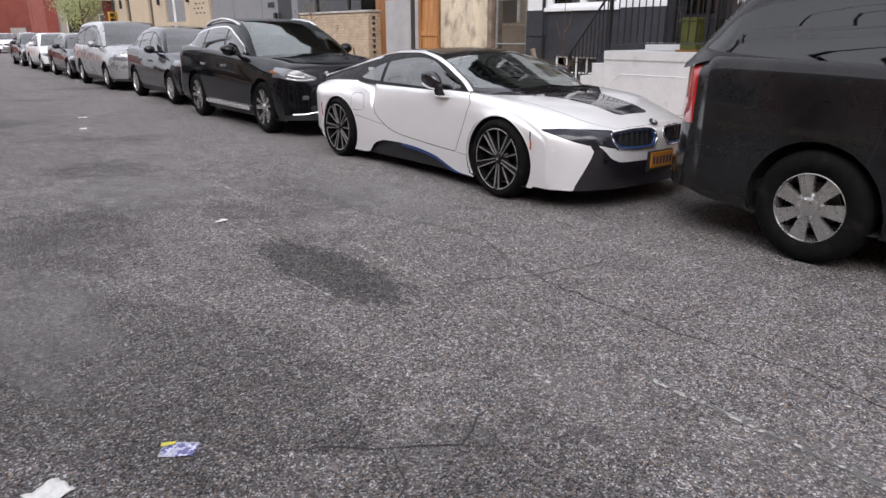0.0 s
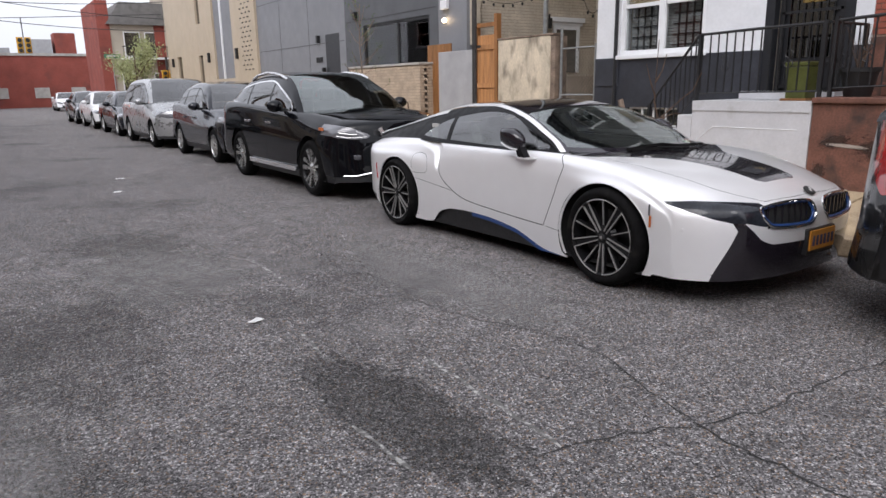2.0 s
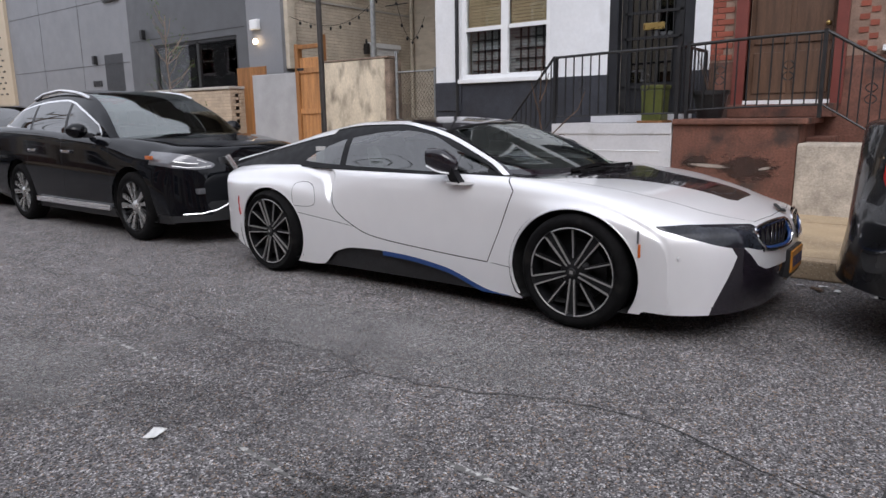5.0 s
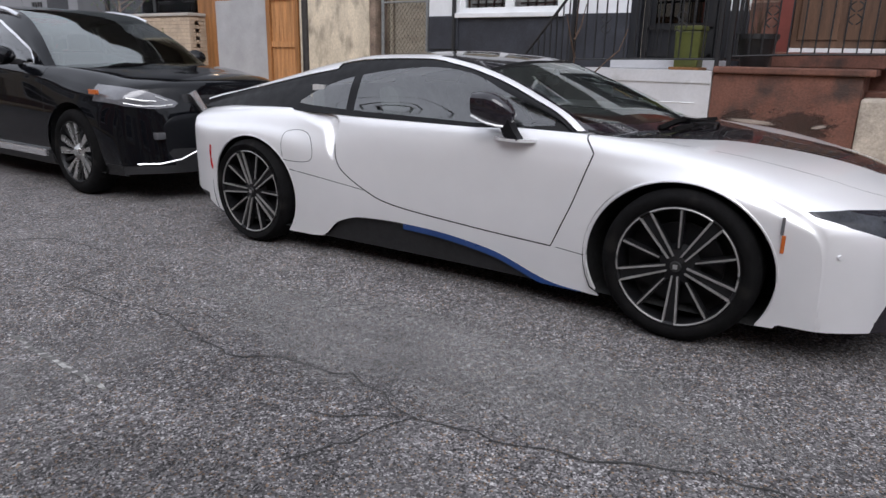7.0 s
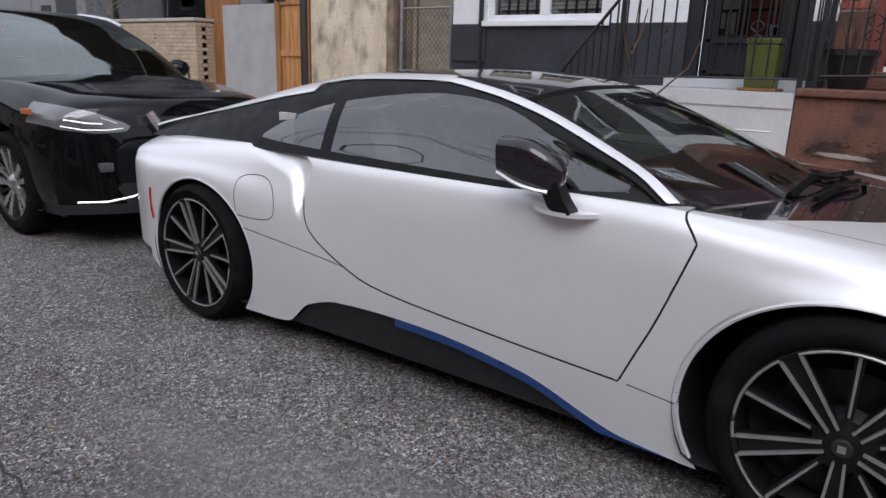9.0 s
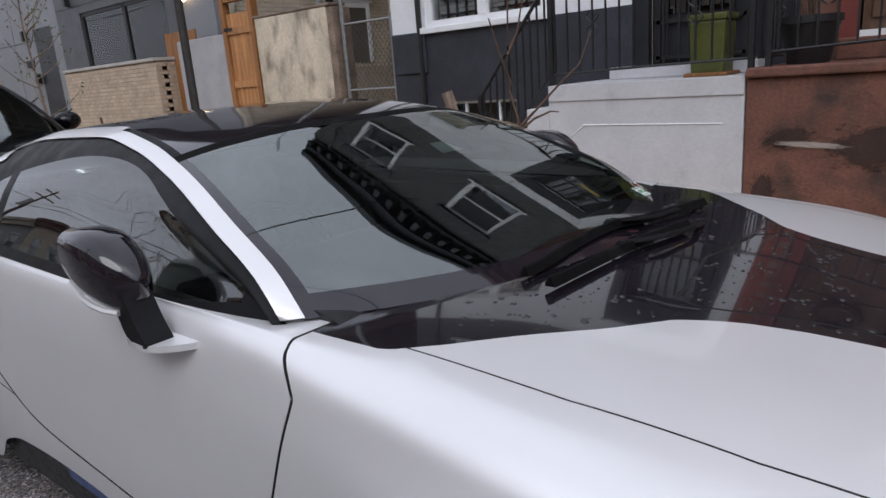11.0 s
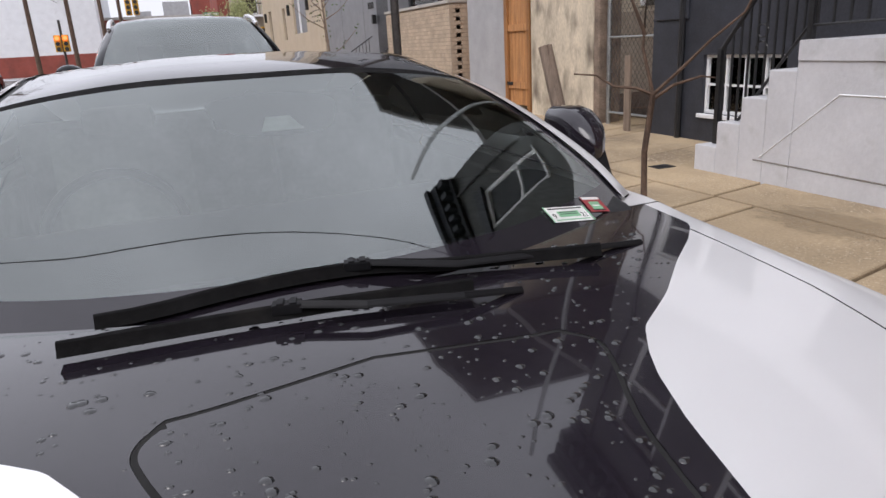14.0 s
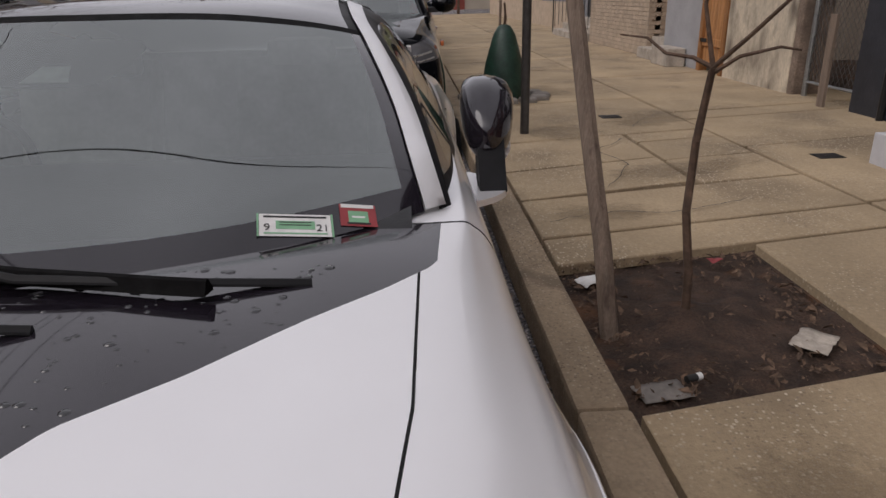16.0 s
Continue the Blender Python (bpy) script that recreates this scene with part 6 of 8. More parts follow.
pavement = boxes((1.34, 12.0, 2.3, 39.5, 0.0, 0.105), (2.29, 12.0, -14, 2.3, 0.0, 0.105), (1.34, 2.29, -14, 0.98, 0.0, 0.105))
pavement = tagged(finish(pavement, "pavement", soil), "tan concrete slab pavement between kerb and houses", "pavement", kind="structure")
kerb = tagged(finish(boxes((1.2, 1.33, -14, 39.5, 0.0, 0.1)), "kerb", kerb_mat), "worn tan concrete kerb", "kerb", kind="structure")
def skewed(bm_slab, lean):
    for v in bm_slab.verts:
        v.co.y += (lean - SKEW) * (v.co.x - 1.34)
    return bm_slab


outer_y = [-14, -12.4, -10.9, -9.3, -7.8, -6.2, -4.7, -3.1, -1.5, -0.2, 0.98, 2.05, 2.4, 3.04, 3.7, 4.55, 5.1, 6.35, 7.9, 9.4, 11.0, 12.6, 14.2, 15.8, 17.4, 19, 20.6, 22.2, 24, 26, 28, 30, 32, 34, 36, 38, 39.4]
for k, (a, b) in enumerate(zip(outer_y, outer_y[1:])):
    if (a, b) == (0.98, 2.05):
        part("slab", slab(2.29, 3.2, a, b, 0.1, 0.15, gap=0.015, seed=k), concrete, pavement)
    elif 3.0 < a < 4.5:
        part("slab", skewed(slab(1.34, 2.48, a, b, 0.1, 0.148, gap=0.015, seed=k), 0.26), concrete, pavement)
    else:
        part("slab", slab(1.34, 3.2, a, b, 0.1, 0.15, gap=0.015, seed=k), concrete, pavement)
for k, (a, b) in enumerate(((3.04, 3.66), (3.66, 4.25), (4.25, 4.55))):
    part("slab", slab(2.48, 3.2, a, b, 0.1, 0.15, gap=0.015, seed=k + 40), concrete, pavement)
inner_y = [-14, -12.4, -10.9, -9.3, -7.8, -6.2, -4.7, -3.1, -1.5, -0.2, 1.1, 2.42, 3.84, 4.98, 5.36, 6.7, 8.2, 9.8, 11.4, 13, 14.6, 16.2, 17.8, 19.4, 21, 22.6, 24.4, 26, 28, 30, 32, 34, 36, 38, 39.2]
for k, (a, b) in enumerate(zip(inner_y, inner_y[1:])):
    part("slab", slab(3.2, 5.6, a, b, 0.1, 0.152, gap=0.015, seed=k + 70), concrete, pavement)
for k in range(18):
    y = -14 + k * 3.0
    bm = boxes((1.18, 1.336, y + 0.004, y + 2.996, 0.0, 0.152), bevel=0.018)
    part("kerb_stone", bm, kerb_mat, kerb)

grime = stain_material("pavement_grime", (0.13, 0.095, 0.06), 0.22, 3.5)
for x, y, sx, sy, turn in ((2.5, 3.6, 0.7, 0.25, 15), (1.75, 2.75, 0.35, 0.2, 5), (2.9, 5.4, 0.6, 0.4, 40), (2.0, 4.9, 0.4, 0.5, 10), (3.2, 1.9, 0.35, 0.6, 0), (2.2, 7.4, 0.6, 0.7, 25), (1.7, 0.5, 0.3, 0.4, 0)):
    stain("pavement_stain", (x, y), (sx, sy), turn, 0.1605, grime, "dark damp grime on the concrete slabs", "pavement stain")
for k, pts in enumerate(([(1.9, 3.2), (2.2, 3.75), (2.1, 4.2), (2.42, 4.6)], [(2.6, 5.0), (2.9, 5.5), (3.15, 5.7)], [(1.4, 2.62), (1.8, 2.75), (2.1, 2.7), (2.6, 2.9)], [(1.45, 6.4), (2.0, 6.9), (2.6, 6.8), (3.1, 7.2)])):
    ribbon("pavement_crack", pts, 0.009, 0.1615, tar, "thin dark crack in the concrete slab", "crack", 0.015, 60 + k)

pit = thing("tree_pit", "square tree pit with bare brown soil and litter", "tree pit", (0, 0, 0))
soil_bm = bmesh.new()
bmesh.ops.create_grid(soil_bm, x_segments=36, y_segments=40, size=0.5)
for v in soil_bm.verts:
    x, y = 1.8 + v.co.x * 1.0, 1.6 + v.co.y * 1.28
    v.co = Vector((x, y, 0.10 + 0.022 * noise.noise((x * 5, y * 5, 0)) + 0.012 * noise.noise((x * 19, y * 19, 3)) + 0.03 * math.exp(-((x - 1.74) ** 2 + (y - 1.62) ** 2) / 0.02)))
part("soil", soil_bm, soil, pit, "bare brown soil", True, 0)
rng = random.Random(8)
litter = bmesh.new()
for k in range(1500):
    x, y = rng.uniform(1.36, 2.26), rng.uniform(1.02, 2.2)
    edge = min(x - 1.34, 2.29 - x, y - 1.0 - 0.2 * (x - 1.34), 2.1 + 0.2 * (x - 1.34) - y)
    if edge < 0.015 or rng.random() < min(edge * 3.2, 0.85):
        continue
    s = rng.choice((0.004, 0.006, 0.008, 0.011, 0.016, 0.024))
    q = Euler((rng.uniform(-0.7, 0.7), rng.uniform(-0.7, 0.7), rng.uniform(0, 6))).to_matrix()
    vs = [litter.verts.new(Vector((x, y, 0.125)) + q @ Vector(p)) for p in ((-s, -s * 0.4, 0), (0, -s * 0.5, 0.004), (s, 0, 0), (0, s * 0.5, 0.004))]
    litter.faces.new(vs)
tagged(finish(litter, "dead_leaves", leaf_litter), "scattered dry dead leaves and debris on soil", "leaf litter", kind="stuff")


def tapered_limb(bm, start, way, length, r, depth, rng, leaves=None):
    """A limb that bends and forks."""
    pts, p, d = [Vector(start)], Vector(start), Vector(way).normalized()
    n = 5
    for k in range(n):
        d = (d + Vector((rng.uniform(-0.16, 0.16), rng.uniform(-0.16, 0.16), rng.uniform(-0.02, 0.14)))).normalized()
        p = p + d * length / n
        pts.append(p.copy())
    tube(bm, pts, r, 6, r * 0.5)
    if leaves is not None:
        leaves.extend(pts[2:])
    if depth > 0:
        for k in range(3):
            a = rng.uniform(0, 6.28)
            nd = (d + Vector((math.cos(a), math.sin(a), rng.uniform(0.0, 0.5))) * rng.uniform(0.5, 0.9)).normalized()
            tapered_limb(bm, pts[rng.choice((2, 3, 4, 5))], nd, length * rng.uniform(0.5, 0.75), r * 0.55, depth - 1, rng, leaves)


def street_sapling():
    t = thing("street_sapling", "thin bare young street tree in a soil pit", "tree", (1.74, 1.62, 0.1))
    b = bmesh.new()
    tube(b, [(0, 0, -0.02), (0.0, 0.02, 0.18), (-0.015, 0.06, 0.4), (0.01, 0.1, 0.65), (0.03, 0.08, 0.9)], 0.0175, 8, 0.013)
    part("trunk", b, bark, t, "slim brown trunk", True)
    for pts in ([(0.03, 0.08, 0.9), (-0.02, 0.13, 0.93), (-0.09, 0.2, 0.94), (-0.14, 0.26, 0.99), (-0.22, 0.32, 1.0)], [(0.03, 0.08, 0.9), (0.0, 0.12, 1.1), (0.03, 0.14, 1.35), (0.0, 0.1, 1.75)],
                [(0.03, 0.08, 0.9), (0.1, 0.0, 1.0), (0.17, -0.1, 1.12), (0.26, -0.18, 1.22), (0.33, -0.22, 1.4)], [(0.03, 0.08, 0.88), (0.09, 0.02, 0.94), (0.2, -0.02, 0.97), (0.26, -0.04, 0.96)],
                [(0.01, 0.12, 1.15), (-0.05, 0.14, 1.3), (-0.1, 0.17, 1.5)], [(0.02, 0.14, 1.3), (0.1, 0.12, 1.42), (0.14, 0.1, 1.6)]):
        part("limb", tube(bmesh.new(), pts, 0.009, 6, 0.0035), bark, t, "", True)
    return t


street_sapling()
stake = bmesh.new()
tube(stake, [(1.43, 1.5, 0.02), (1.41, 1.62, 0.4), (1.37, 1.75, 0.8), (1.325, 1.86, 1.23)], 0.034, 9, 0.03)
tagged(finish(stake, "wooden_stake", grey_wood, None, "", True), "leaning weathered wooden stake in the tree pit", "stake")
tagged(finish(tube(bmesh.new(), [(1.69, 4.94, 0.1), (1.69, 4.94, 2.2), (1.695, 4.945, 3.5)], 0.036, 12), "sign_pole", steel_pole, None, "", True), "thin dark steel pole standing on the pavement", "pole")
bag = thing("watering_bag", "dark green watering bag round a thin tree stub", "watering bag", (1.8, 7.0, 0.15))
part("bag", lathe([(0.0, 0.0), (0.24, 0.01), (0.25, 0.1), (0.2, 0.4), (0.12, 0.68), (0.07, 0.76), (0.03, 0.78)], 16, "z"), bag_green, bag, "", True)
part("trunk", tube(bmesh.new(), [(0, 0, 0.7), (0.01, 0, 0.86), (0.0, 0.01, 1.0)], 0.02, 8, 0.012), bark, bag, "", True)
ring = bmesh.new()
for k in range(12):
    a = k * math.pi / 6
    box(ring, 1.8 + 0.42 * math.cos(a) - 0.09, 1.8 + 0.42 * math.cos(a) + 0.09, 7.0 + 0.42 * math.sin(a) - 0.09, 7.0 + 0.42 * math.sin(a) + 0.09, 0.14, 0.2, bevel=0.02)
tagged(finish(ring, "edging_blocks", grey_paving), "small ring of grey edging blocks round a tree", "edging", kind="stuff")


def flat_scrap(name, at, size, turn, material, label, category="litter", lift=0.012, seed=0):
    """A crumpled scrap of paper or foil lying on the ground."""
    rng = random.Random(seed)
    bm = bmesh.new()
    bmesh.ops.create_grid(bm, x_segments=7, y_segments=6, size=0.5)
    for v in bm.verts:
        x, y = v.co.x * size[0] * (1 + rng.uniform(-0.05, 0.05)), v.co.y * size[1] * (1 + rng.uniform(-0.05, 0.05))
        v.co = Vector((x, y, 0.004 + lift * abs(noise.noise((x * 14 + seed, y * 14, seed)))))
    ob = finish(bm, name, material, None, "", True, 0)
    thicken(ob, 0.0015)
    ob.matrix_world = pose(at[0], at[1], at[2], 0, 0, turn)
    return tagged(ob, label, category)


flat_scrap("wrapper", (-4.46, -2.17, 0.0), (0.125, 0.085), -35, litter_blue, "crumpled printed wrapper lying on the asphalt", seed=1)
flat_scrap("wrapper_corner", (-4.48, -2.12, 0.006), (0.05, 0.02), -20, litter_yellow, "torn yellow wrapper corner on asphalt", seed=2)
flat_scrap("paper_scrap", (-4.87, -2.16, 0.0), (0.12, 0.1), 20, paper_white, "dirty white paper scrap on the asphalt", lift=0.05, seed=3)
flat_scrap("paper_scrap", (-3.2, 0.76, 0.0), (0.09, 0.06), 30, paper_white, "small white paper scrap on the asphalt", seed=4)
flat_scrap("paper_scrap", (-2.9, 7.4, 0.0), (0.14, 0.1), 70, paper_white, "small white paper scrap on the asphalt", seed=5)
flat_scrap("paper_scrap", (-2.6, 9.0, 0.0), (0.14, 0.1), 10, paper_white, "small white paper scrap on the asphalt", seed=6)
flat_scrap("paper_cup", (1.47, 1.93, 0.12), (0.12, 0.08), 25, paper_white, "crumpled white paper lying in the tree pit", lift=0.06, seed=7)
flat_scrap("foil_wrapper", (2.05, 2.08, 0.13), (0.06, 0.04), 25, paper_red, "small red wrapper lying in the tree pit", lift=0.03, seed=8)
flat_scrap("plastic_scrap", (2.08, 1.36, 0.125), (0.16, 0.12), 45, raw_cement, "torn grey plastic scrap on the soil", lift=0.03, seed=9)
flat_scrap("slate_piece", (1.47, 1.12, 0.115), (0.16, 0.1), 10, grey_paving, "flat grey slate piece at the pit edge", lift=0.004, seed=10)
rng = random.Random(31)
for k in range(7):
    flat_scrap("gutter_litter", (rng.uniform(0.85, 1.12), rng.uniform(-1.5, -0.9), 0.0), (rng.uniform(0.04, 0.1), rng.uniform(0.03, 0.06)), rng.uniform(0, 180), rng.choice((paper_white, leaf_litter, grey_plaster)), "small scrap of litter in the gutter", lift=0.02, seed=40 + k)
cell = thing("battery", "small black and white battery lying on the soil", "battery", (1.58, 1.16, 0.135), 20)
part("body", tube(bmesh.new(), [(-0.025, 0, 0), (0.012, 0, 0)], 0.012, 12), ink, cell, "", True)
part("band", tube(bmesh.new(), [(0.012, 0, 0), (0.03, 0, 0)], 0.0121, 12), paper_white, cell, "", True)
for x, y in ((3.6, 3.82), (2.6, 5.6)):
    tagged(finish(boxes((x - 0.09, x + 0.09, y - 0.07, y + 0.07, 0.148, 0.158), bevel=0.003), "drain_cover", iron), "small dark iron cover set in pavement", "drain cover", kind="structure")

# ---------------------------------------------------------------- walls, windows, doors


def holed_wall(x0, x1, y0, y1, z0, z1, holes):
    """A wall across x with openings (y0, y1, z0, z1) through it, one closed shell."""
    ys = sorted({y0, y1, *[min(max(h[i], y0), y1) for h in holes for i in (0, 1)]})
    zs = sorted({z0, z1, *[min(max(h[i], z0), z1) for h in holes for i in (2, 3)]})
    bm = bmesh.new()
    corner = {}

    def at(x, y, z):
        if (x, y, z) not in corner:
            corner[x, y, z] = bm.verts.new((x, y, z))
        return corner[x, y, z]

    def solid(i, j):
        if not (0 <= i < len(ys) - 1 and 0 <= j < len(zs) - 1):
            return False
        cy, cz = (ys[i] + ys[i + 1]) / 2, (zs[j] + zs[j + 1]) / 2
        return not any(h[0] < cy < h[1] and h[2] < cz < h[3] for h in holes)

    for i in range(len(ys) - 1):
        for j in range(len(zs) - 1):
            if not solid(i, j):
                continue
            a, b, c, d = ys[i], ys[i + 1], zs[j], zs[j + 1]
            bm.faces.new((at(x0, a, c), at(x0, a, d), at(x0, b, d), at(x0, b, c)))
            bm.faces.new((at(x1, a, c), at(x1, b, c), at(x1, b, d), at(x1, a, d)))
            for ok, p, q in ((solid(i - 1, j), (a, c), (a, d)), (solid(i + 1, j), (b, d), (b, c)), (solid(i, j - 1), (b, c), (a, c)), (solid(i, j + 1), (a, d), (b, d))):
                if not ok:
                    bm.faces.new((at(x0, *p), at(x1, *p), at(x1, *q), at(x0, *q)))
    bmesh.ops.recalc_face_normals(bm, faces=bm.faces)
    return bm


def sash_window(parent, x, y0, y1, z0, z1, frame_mat, leaves=1, blind=None, bars=False, face=-1):
    """A window set in a wall at x: frame, sill, glass, rails, blind and a near-black sheet as the unlit room."""
    s = face

    def bx(a, b, *rest):
        return (min(x + s * a, x + s * b), max(x + s * a, x + s * b), *rest)

    w = part("window", boxes(bx(-0.09, -0.02, y0, y0 + 0.07, z0, z1), bx(-0.09, -0.02, y1 - 0.07, y1, z0, z1), bx(-0.09, -0.02, y0 + 0.07, y1 - 0.07, z0, z0 + 0.07), bx(-0.09, -0.02, y0 + 0.07, y1 - 0.07, z1 - 0.07, z1)), frame_mat, parent)
    part("sill", boxes(bx(-0.06, 0.07, y0 - 0.06, y1 + 0.06, z0 - 0.07, z0 - 0.004), bevel=0.008), frame_mat, w)
    step = (y1 - y0) / leaves
    for k in range(leaves):
        a, b = y0 + k * step, y0 + (k + 1) * step
        mid = (z0 + z1) / 2
        if k:
            part("mullion", boxes(bx(-0.09, -0.015, a - 0.06, a + 0.06, z0 + 0.07, z1 - 0.07)), frame_mat, w)
        part("meeting_rail", boxes(bx(-0.08, -0.03, a + 0.07, b - 0.07, mid - 0.03, mid + 0.03)), frame_mat, w)
        for za, zb in ((z0 + 0.07, mid - 0.03), (mid + 0.03, z1 - 0.07)):
            part("pane", boxes(bx(-0.065, -0.058, a + 0.07, b - 0.07, za, zb)), house_glass, w).visible_shadow = False
        if blind:
            n = int((z1 - z0) * blind / 0.05)
            bm = bmesh.new()
            for j in range(n):
                z = z1 - 0.06 - j * 0.05
                box(bm, *bx(-0.12, -0.1, a + 0.08, b - 0.08, z - 0.045, z - 0.003))
            part("blind", bm, blind_tan, w, "tan slatted blind")
        if bars:
            bm = bmesh.new()
            for j in range(1, 5):
                yy = a + 0.07 + (b - a - 0.14) * j / 5
                box(bm, *bx(-0.2, -0.18, yy - 0.012, yy + 0.012, z0 + 0.08, mid))
            for j in range(5):
                zz = z0 + 0.12 + j * 0.16
                box(bm, *bx(-0.2, -0.18, a + 0.1, b - 0.1, zz, zz + 0.02))
            part("security_bars", bm, iron, w)
    # flat backing sheet, the room's darkness is in its colour
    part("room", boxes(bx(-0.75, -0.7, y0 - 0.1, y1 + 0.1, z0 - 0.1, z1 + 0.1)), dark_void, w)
    return w


def bricks(parent, x, y0, y1, z0, z1, material, skip=(), length=0.2, height=0.062, joint=0.011, proud=0.009, face=-1, name="brick", joined=False):
    """Running-bond bricks standing proud of a mortar wall."""
    rows_ = int((z1 - z0) / (height + joint))
    mesh_by = {}
    bm_all = bmesh.new() if joined else None
    for r in range(rows_):
        z = z0 + r * (height + joint) + joint
        y = y0 - (length / 2 if r % 2 else 0)
        while y < y1:
            a, b = max(y, y0), min(y + length, y1)
            y += length + joint
            if b - a < 0.03 or any(a < s1 and b > s0 and z < t1 and z + height > t0 for s0, s1, t0, t1 in skip):
                continue
            if joined:
                box(bm_all, min(x, x + face * proud), max(x, x + face * proud), a, b, z, z + height)
                continue
            key = round(b - a, 3)
            if key not in mesh_by:
                m = boxes((min(0, face * proud), max(0, face * proud), 0, b - a, 0, height))
                me = bpy.data.meshes.new(name)
                m.to_mesh(me)
                m.free()
                me.materials.append(material)
                mesh_by[key] = me
            ob = new(name, mesh_by[key])
            ob.location = (x, a, z)
            ob.parent = parent
    if joined:
        ob = part(name, bm_all, material, parent)
        ob["kind"] = "stuff"


def white_house():
    h = thing("white_row_house", "white painted brick row house with black base and wide windows", "house")
    F = 4.83
    holes = [(3.33, 4.96, 1.86, 3.42), (1.19, 2.38, 1.15, 3.75), (3.72, 4.72, 0.43, 1.0), (3.75, 4.65, 4.9, 6.6), (1.7, 2.6, 4.9, 6.6)]
    part("wall", holed_wall(F, F + 0.25, 0.97, 5.5, 1.82, 4.1, holes), white_wall, h, "white painted brick wall")
    # above the view, toned down for bonnet and windscreen reflections
    part("upper_wall", holed_wall(F, F + 0.25, 0.97, 5.5, 4.1, 7.9, holes), dark_upper_wall, h, "upper wall out of view, darkened for its reflection")
    part("base_wall", holed_wall(F - 0.02, F + 0.25, 0.97, 5.5, 0.1, 1.82, holes), black_wall, h, "black painted base wall")
    part("side_wall", boxes((F + 0.25, 14, 5.25, 5.5, 0.1, 7.9), (F + 0.25, 14, 0.97, 1.15, 0.1, 7.9)), cream_paint, h)
    part("roof", boxes((F + 0.1, 14, 0.98, 5.49, 7.9, 8.0)), roof_grey, h)
    cor = part("cornice", boxes((F - 0.42, F + 0.1, 0.97, 5.5, 7.95, 8.12), (F - 0.3, F, 0.97, 5.5, 7.72, 7.95), (F - 0.1, F, 0.97, 5.5, 7.35, 7.45), bevel=0.01), black_wall, h, "black roof cornice")
    for k in range(15):
        part("bracket", boxes((F - 0.26, F - 0.001, 1.05 + k * 0.31, 1.17 + k * 0.31, 7.46, 7.715), bevel=0.01), black_wall, cor)
    sash_window(h, F, 3.33, 4.96, 1.86, 3.42, white_trim, 2, 0.48, True)
    for k in range(15):
        part("shutter_slat", boxes((F + 0.21, F + 0.235, 3.4, 4.9, 1.9 + k * 0.05, 1.942 + k * 0.05)), shutter_grey, h)
    bw = part("basement_window", boxes((F + 0.02, F + 0.07, 3.72, 3.75, 0.43, 1.0), (F + 0.02, F + 0.07, 4.69, 4.72, 0.43, 1.0), (F + 0.02, F + 0.07, 3.75, 4.69, 0.43, 0.46), (F + 0.02, F + 0.07, 3.75, 4.69, 0.97, 1.0)), white_trim, h, "white basement window")
    part("sill", boxes((F - 0.05, F + 0.06, 3.68, 4.76, 0.385, 0.427), bevel=0.008), white_trim, bw)
    part("glazing_bar", boxes((F + 0.025, F + 0.065, 3.75, 4.69, 0.7, 0.72)), white_trim, bw)
    for k in range(4):
        y0 = 3.75 + k * 0.235
        if k:
            part("glazing_bar", boxes((F + 0.023, F + 0.067, y0 - 0.01, y0 + 0.01, 0.46, 0.97)), white_trim, bw)
        for z0, z1 in ((0.46, 0.7), (0.72, 0.97)):
            part("pane", boxes((F + 0.04, F + 0.046, y0 + 0.01, y0 + 0.225, z0, z1)), house_glass, bw).visible_shadow = False
    part("room", boxes((F + 0.3, F + 0.34, 3.6, 4.85, 0.3, 1.1)), grey_paving, bw)
    for a in (3.75, 1.7):
        sash_window(h, F, a, a + 0.9, 4.9, 6.6, white_trim, 1, 0.4)
        part("window_head", boxes((F - 0.06, F, a - 0.1, a + 1.0, 6.6, 6.85), bevel=0.01), black_wall, h)
    part("downpipe", tube(bmesh.new(), [(F - 0.05, 5.02, 0.15), (F - 0.05, 5.02, 7.4)], 0.032, 8), iron, h, "black downpipe", True)
    part("base_panel", boxes((F - 0.045, F - 0.021, 4.95, 5.45, 1.35, 1.8), bevel=0.006), black_wall, h)
    d = part("door_frame", boxes((F + 0.001, F + 0.12, 1.19, 1.32, 1.15, 3.75), (F + 0.001, F + 0.12, 2.25, 2.38, 1.15, 3.75), (F + 0.001, F + 0.12, 1.32, 2.25, 3.35, 3.75)), door_black, h, "black door surround")
    part("door", boxes((F + 0.14, F + 0.19, 1.32, 2.25, 1.15, 3.35)), door_black, h, "black front door behind a security grille")
    grid = bmesh.new()
    for k in range(7):
        y = 1.5 + k * 0.098
        box(grid, F + 0.1, F + 0.112, y, y + 0.012, 1.3, 3.3)
    for z in (1.3, 1.62, 2.28, 2.62, 3.28):
        box(grid, F + 0.098, F + 0.114, 1.38, 2.2, z, z + 0.035)
    box(grid, F + 0.098, F + 0.114, 1.36, 1.42, 1.2, 3.33)
    box(grid, F + 0.098, F + 0.114, 2.16, 2.22, 1.2, 3.33)
    part("security_grille", grid, iron, d, "black iron security grille")
    part("letter_plate", boxes((F + 0.085, F + 0.097, 1.62, 1.92, 2.4, 2.49), bevel=0.004), brass, d, "brass letter plate")
    part("door_glass", boxes((F + 0.128, F + 0.136, 1.5, 2.1, 1.7, 3.25)), tinted, d)
    return h


white_house()


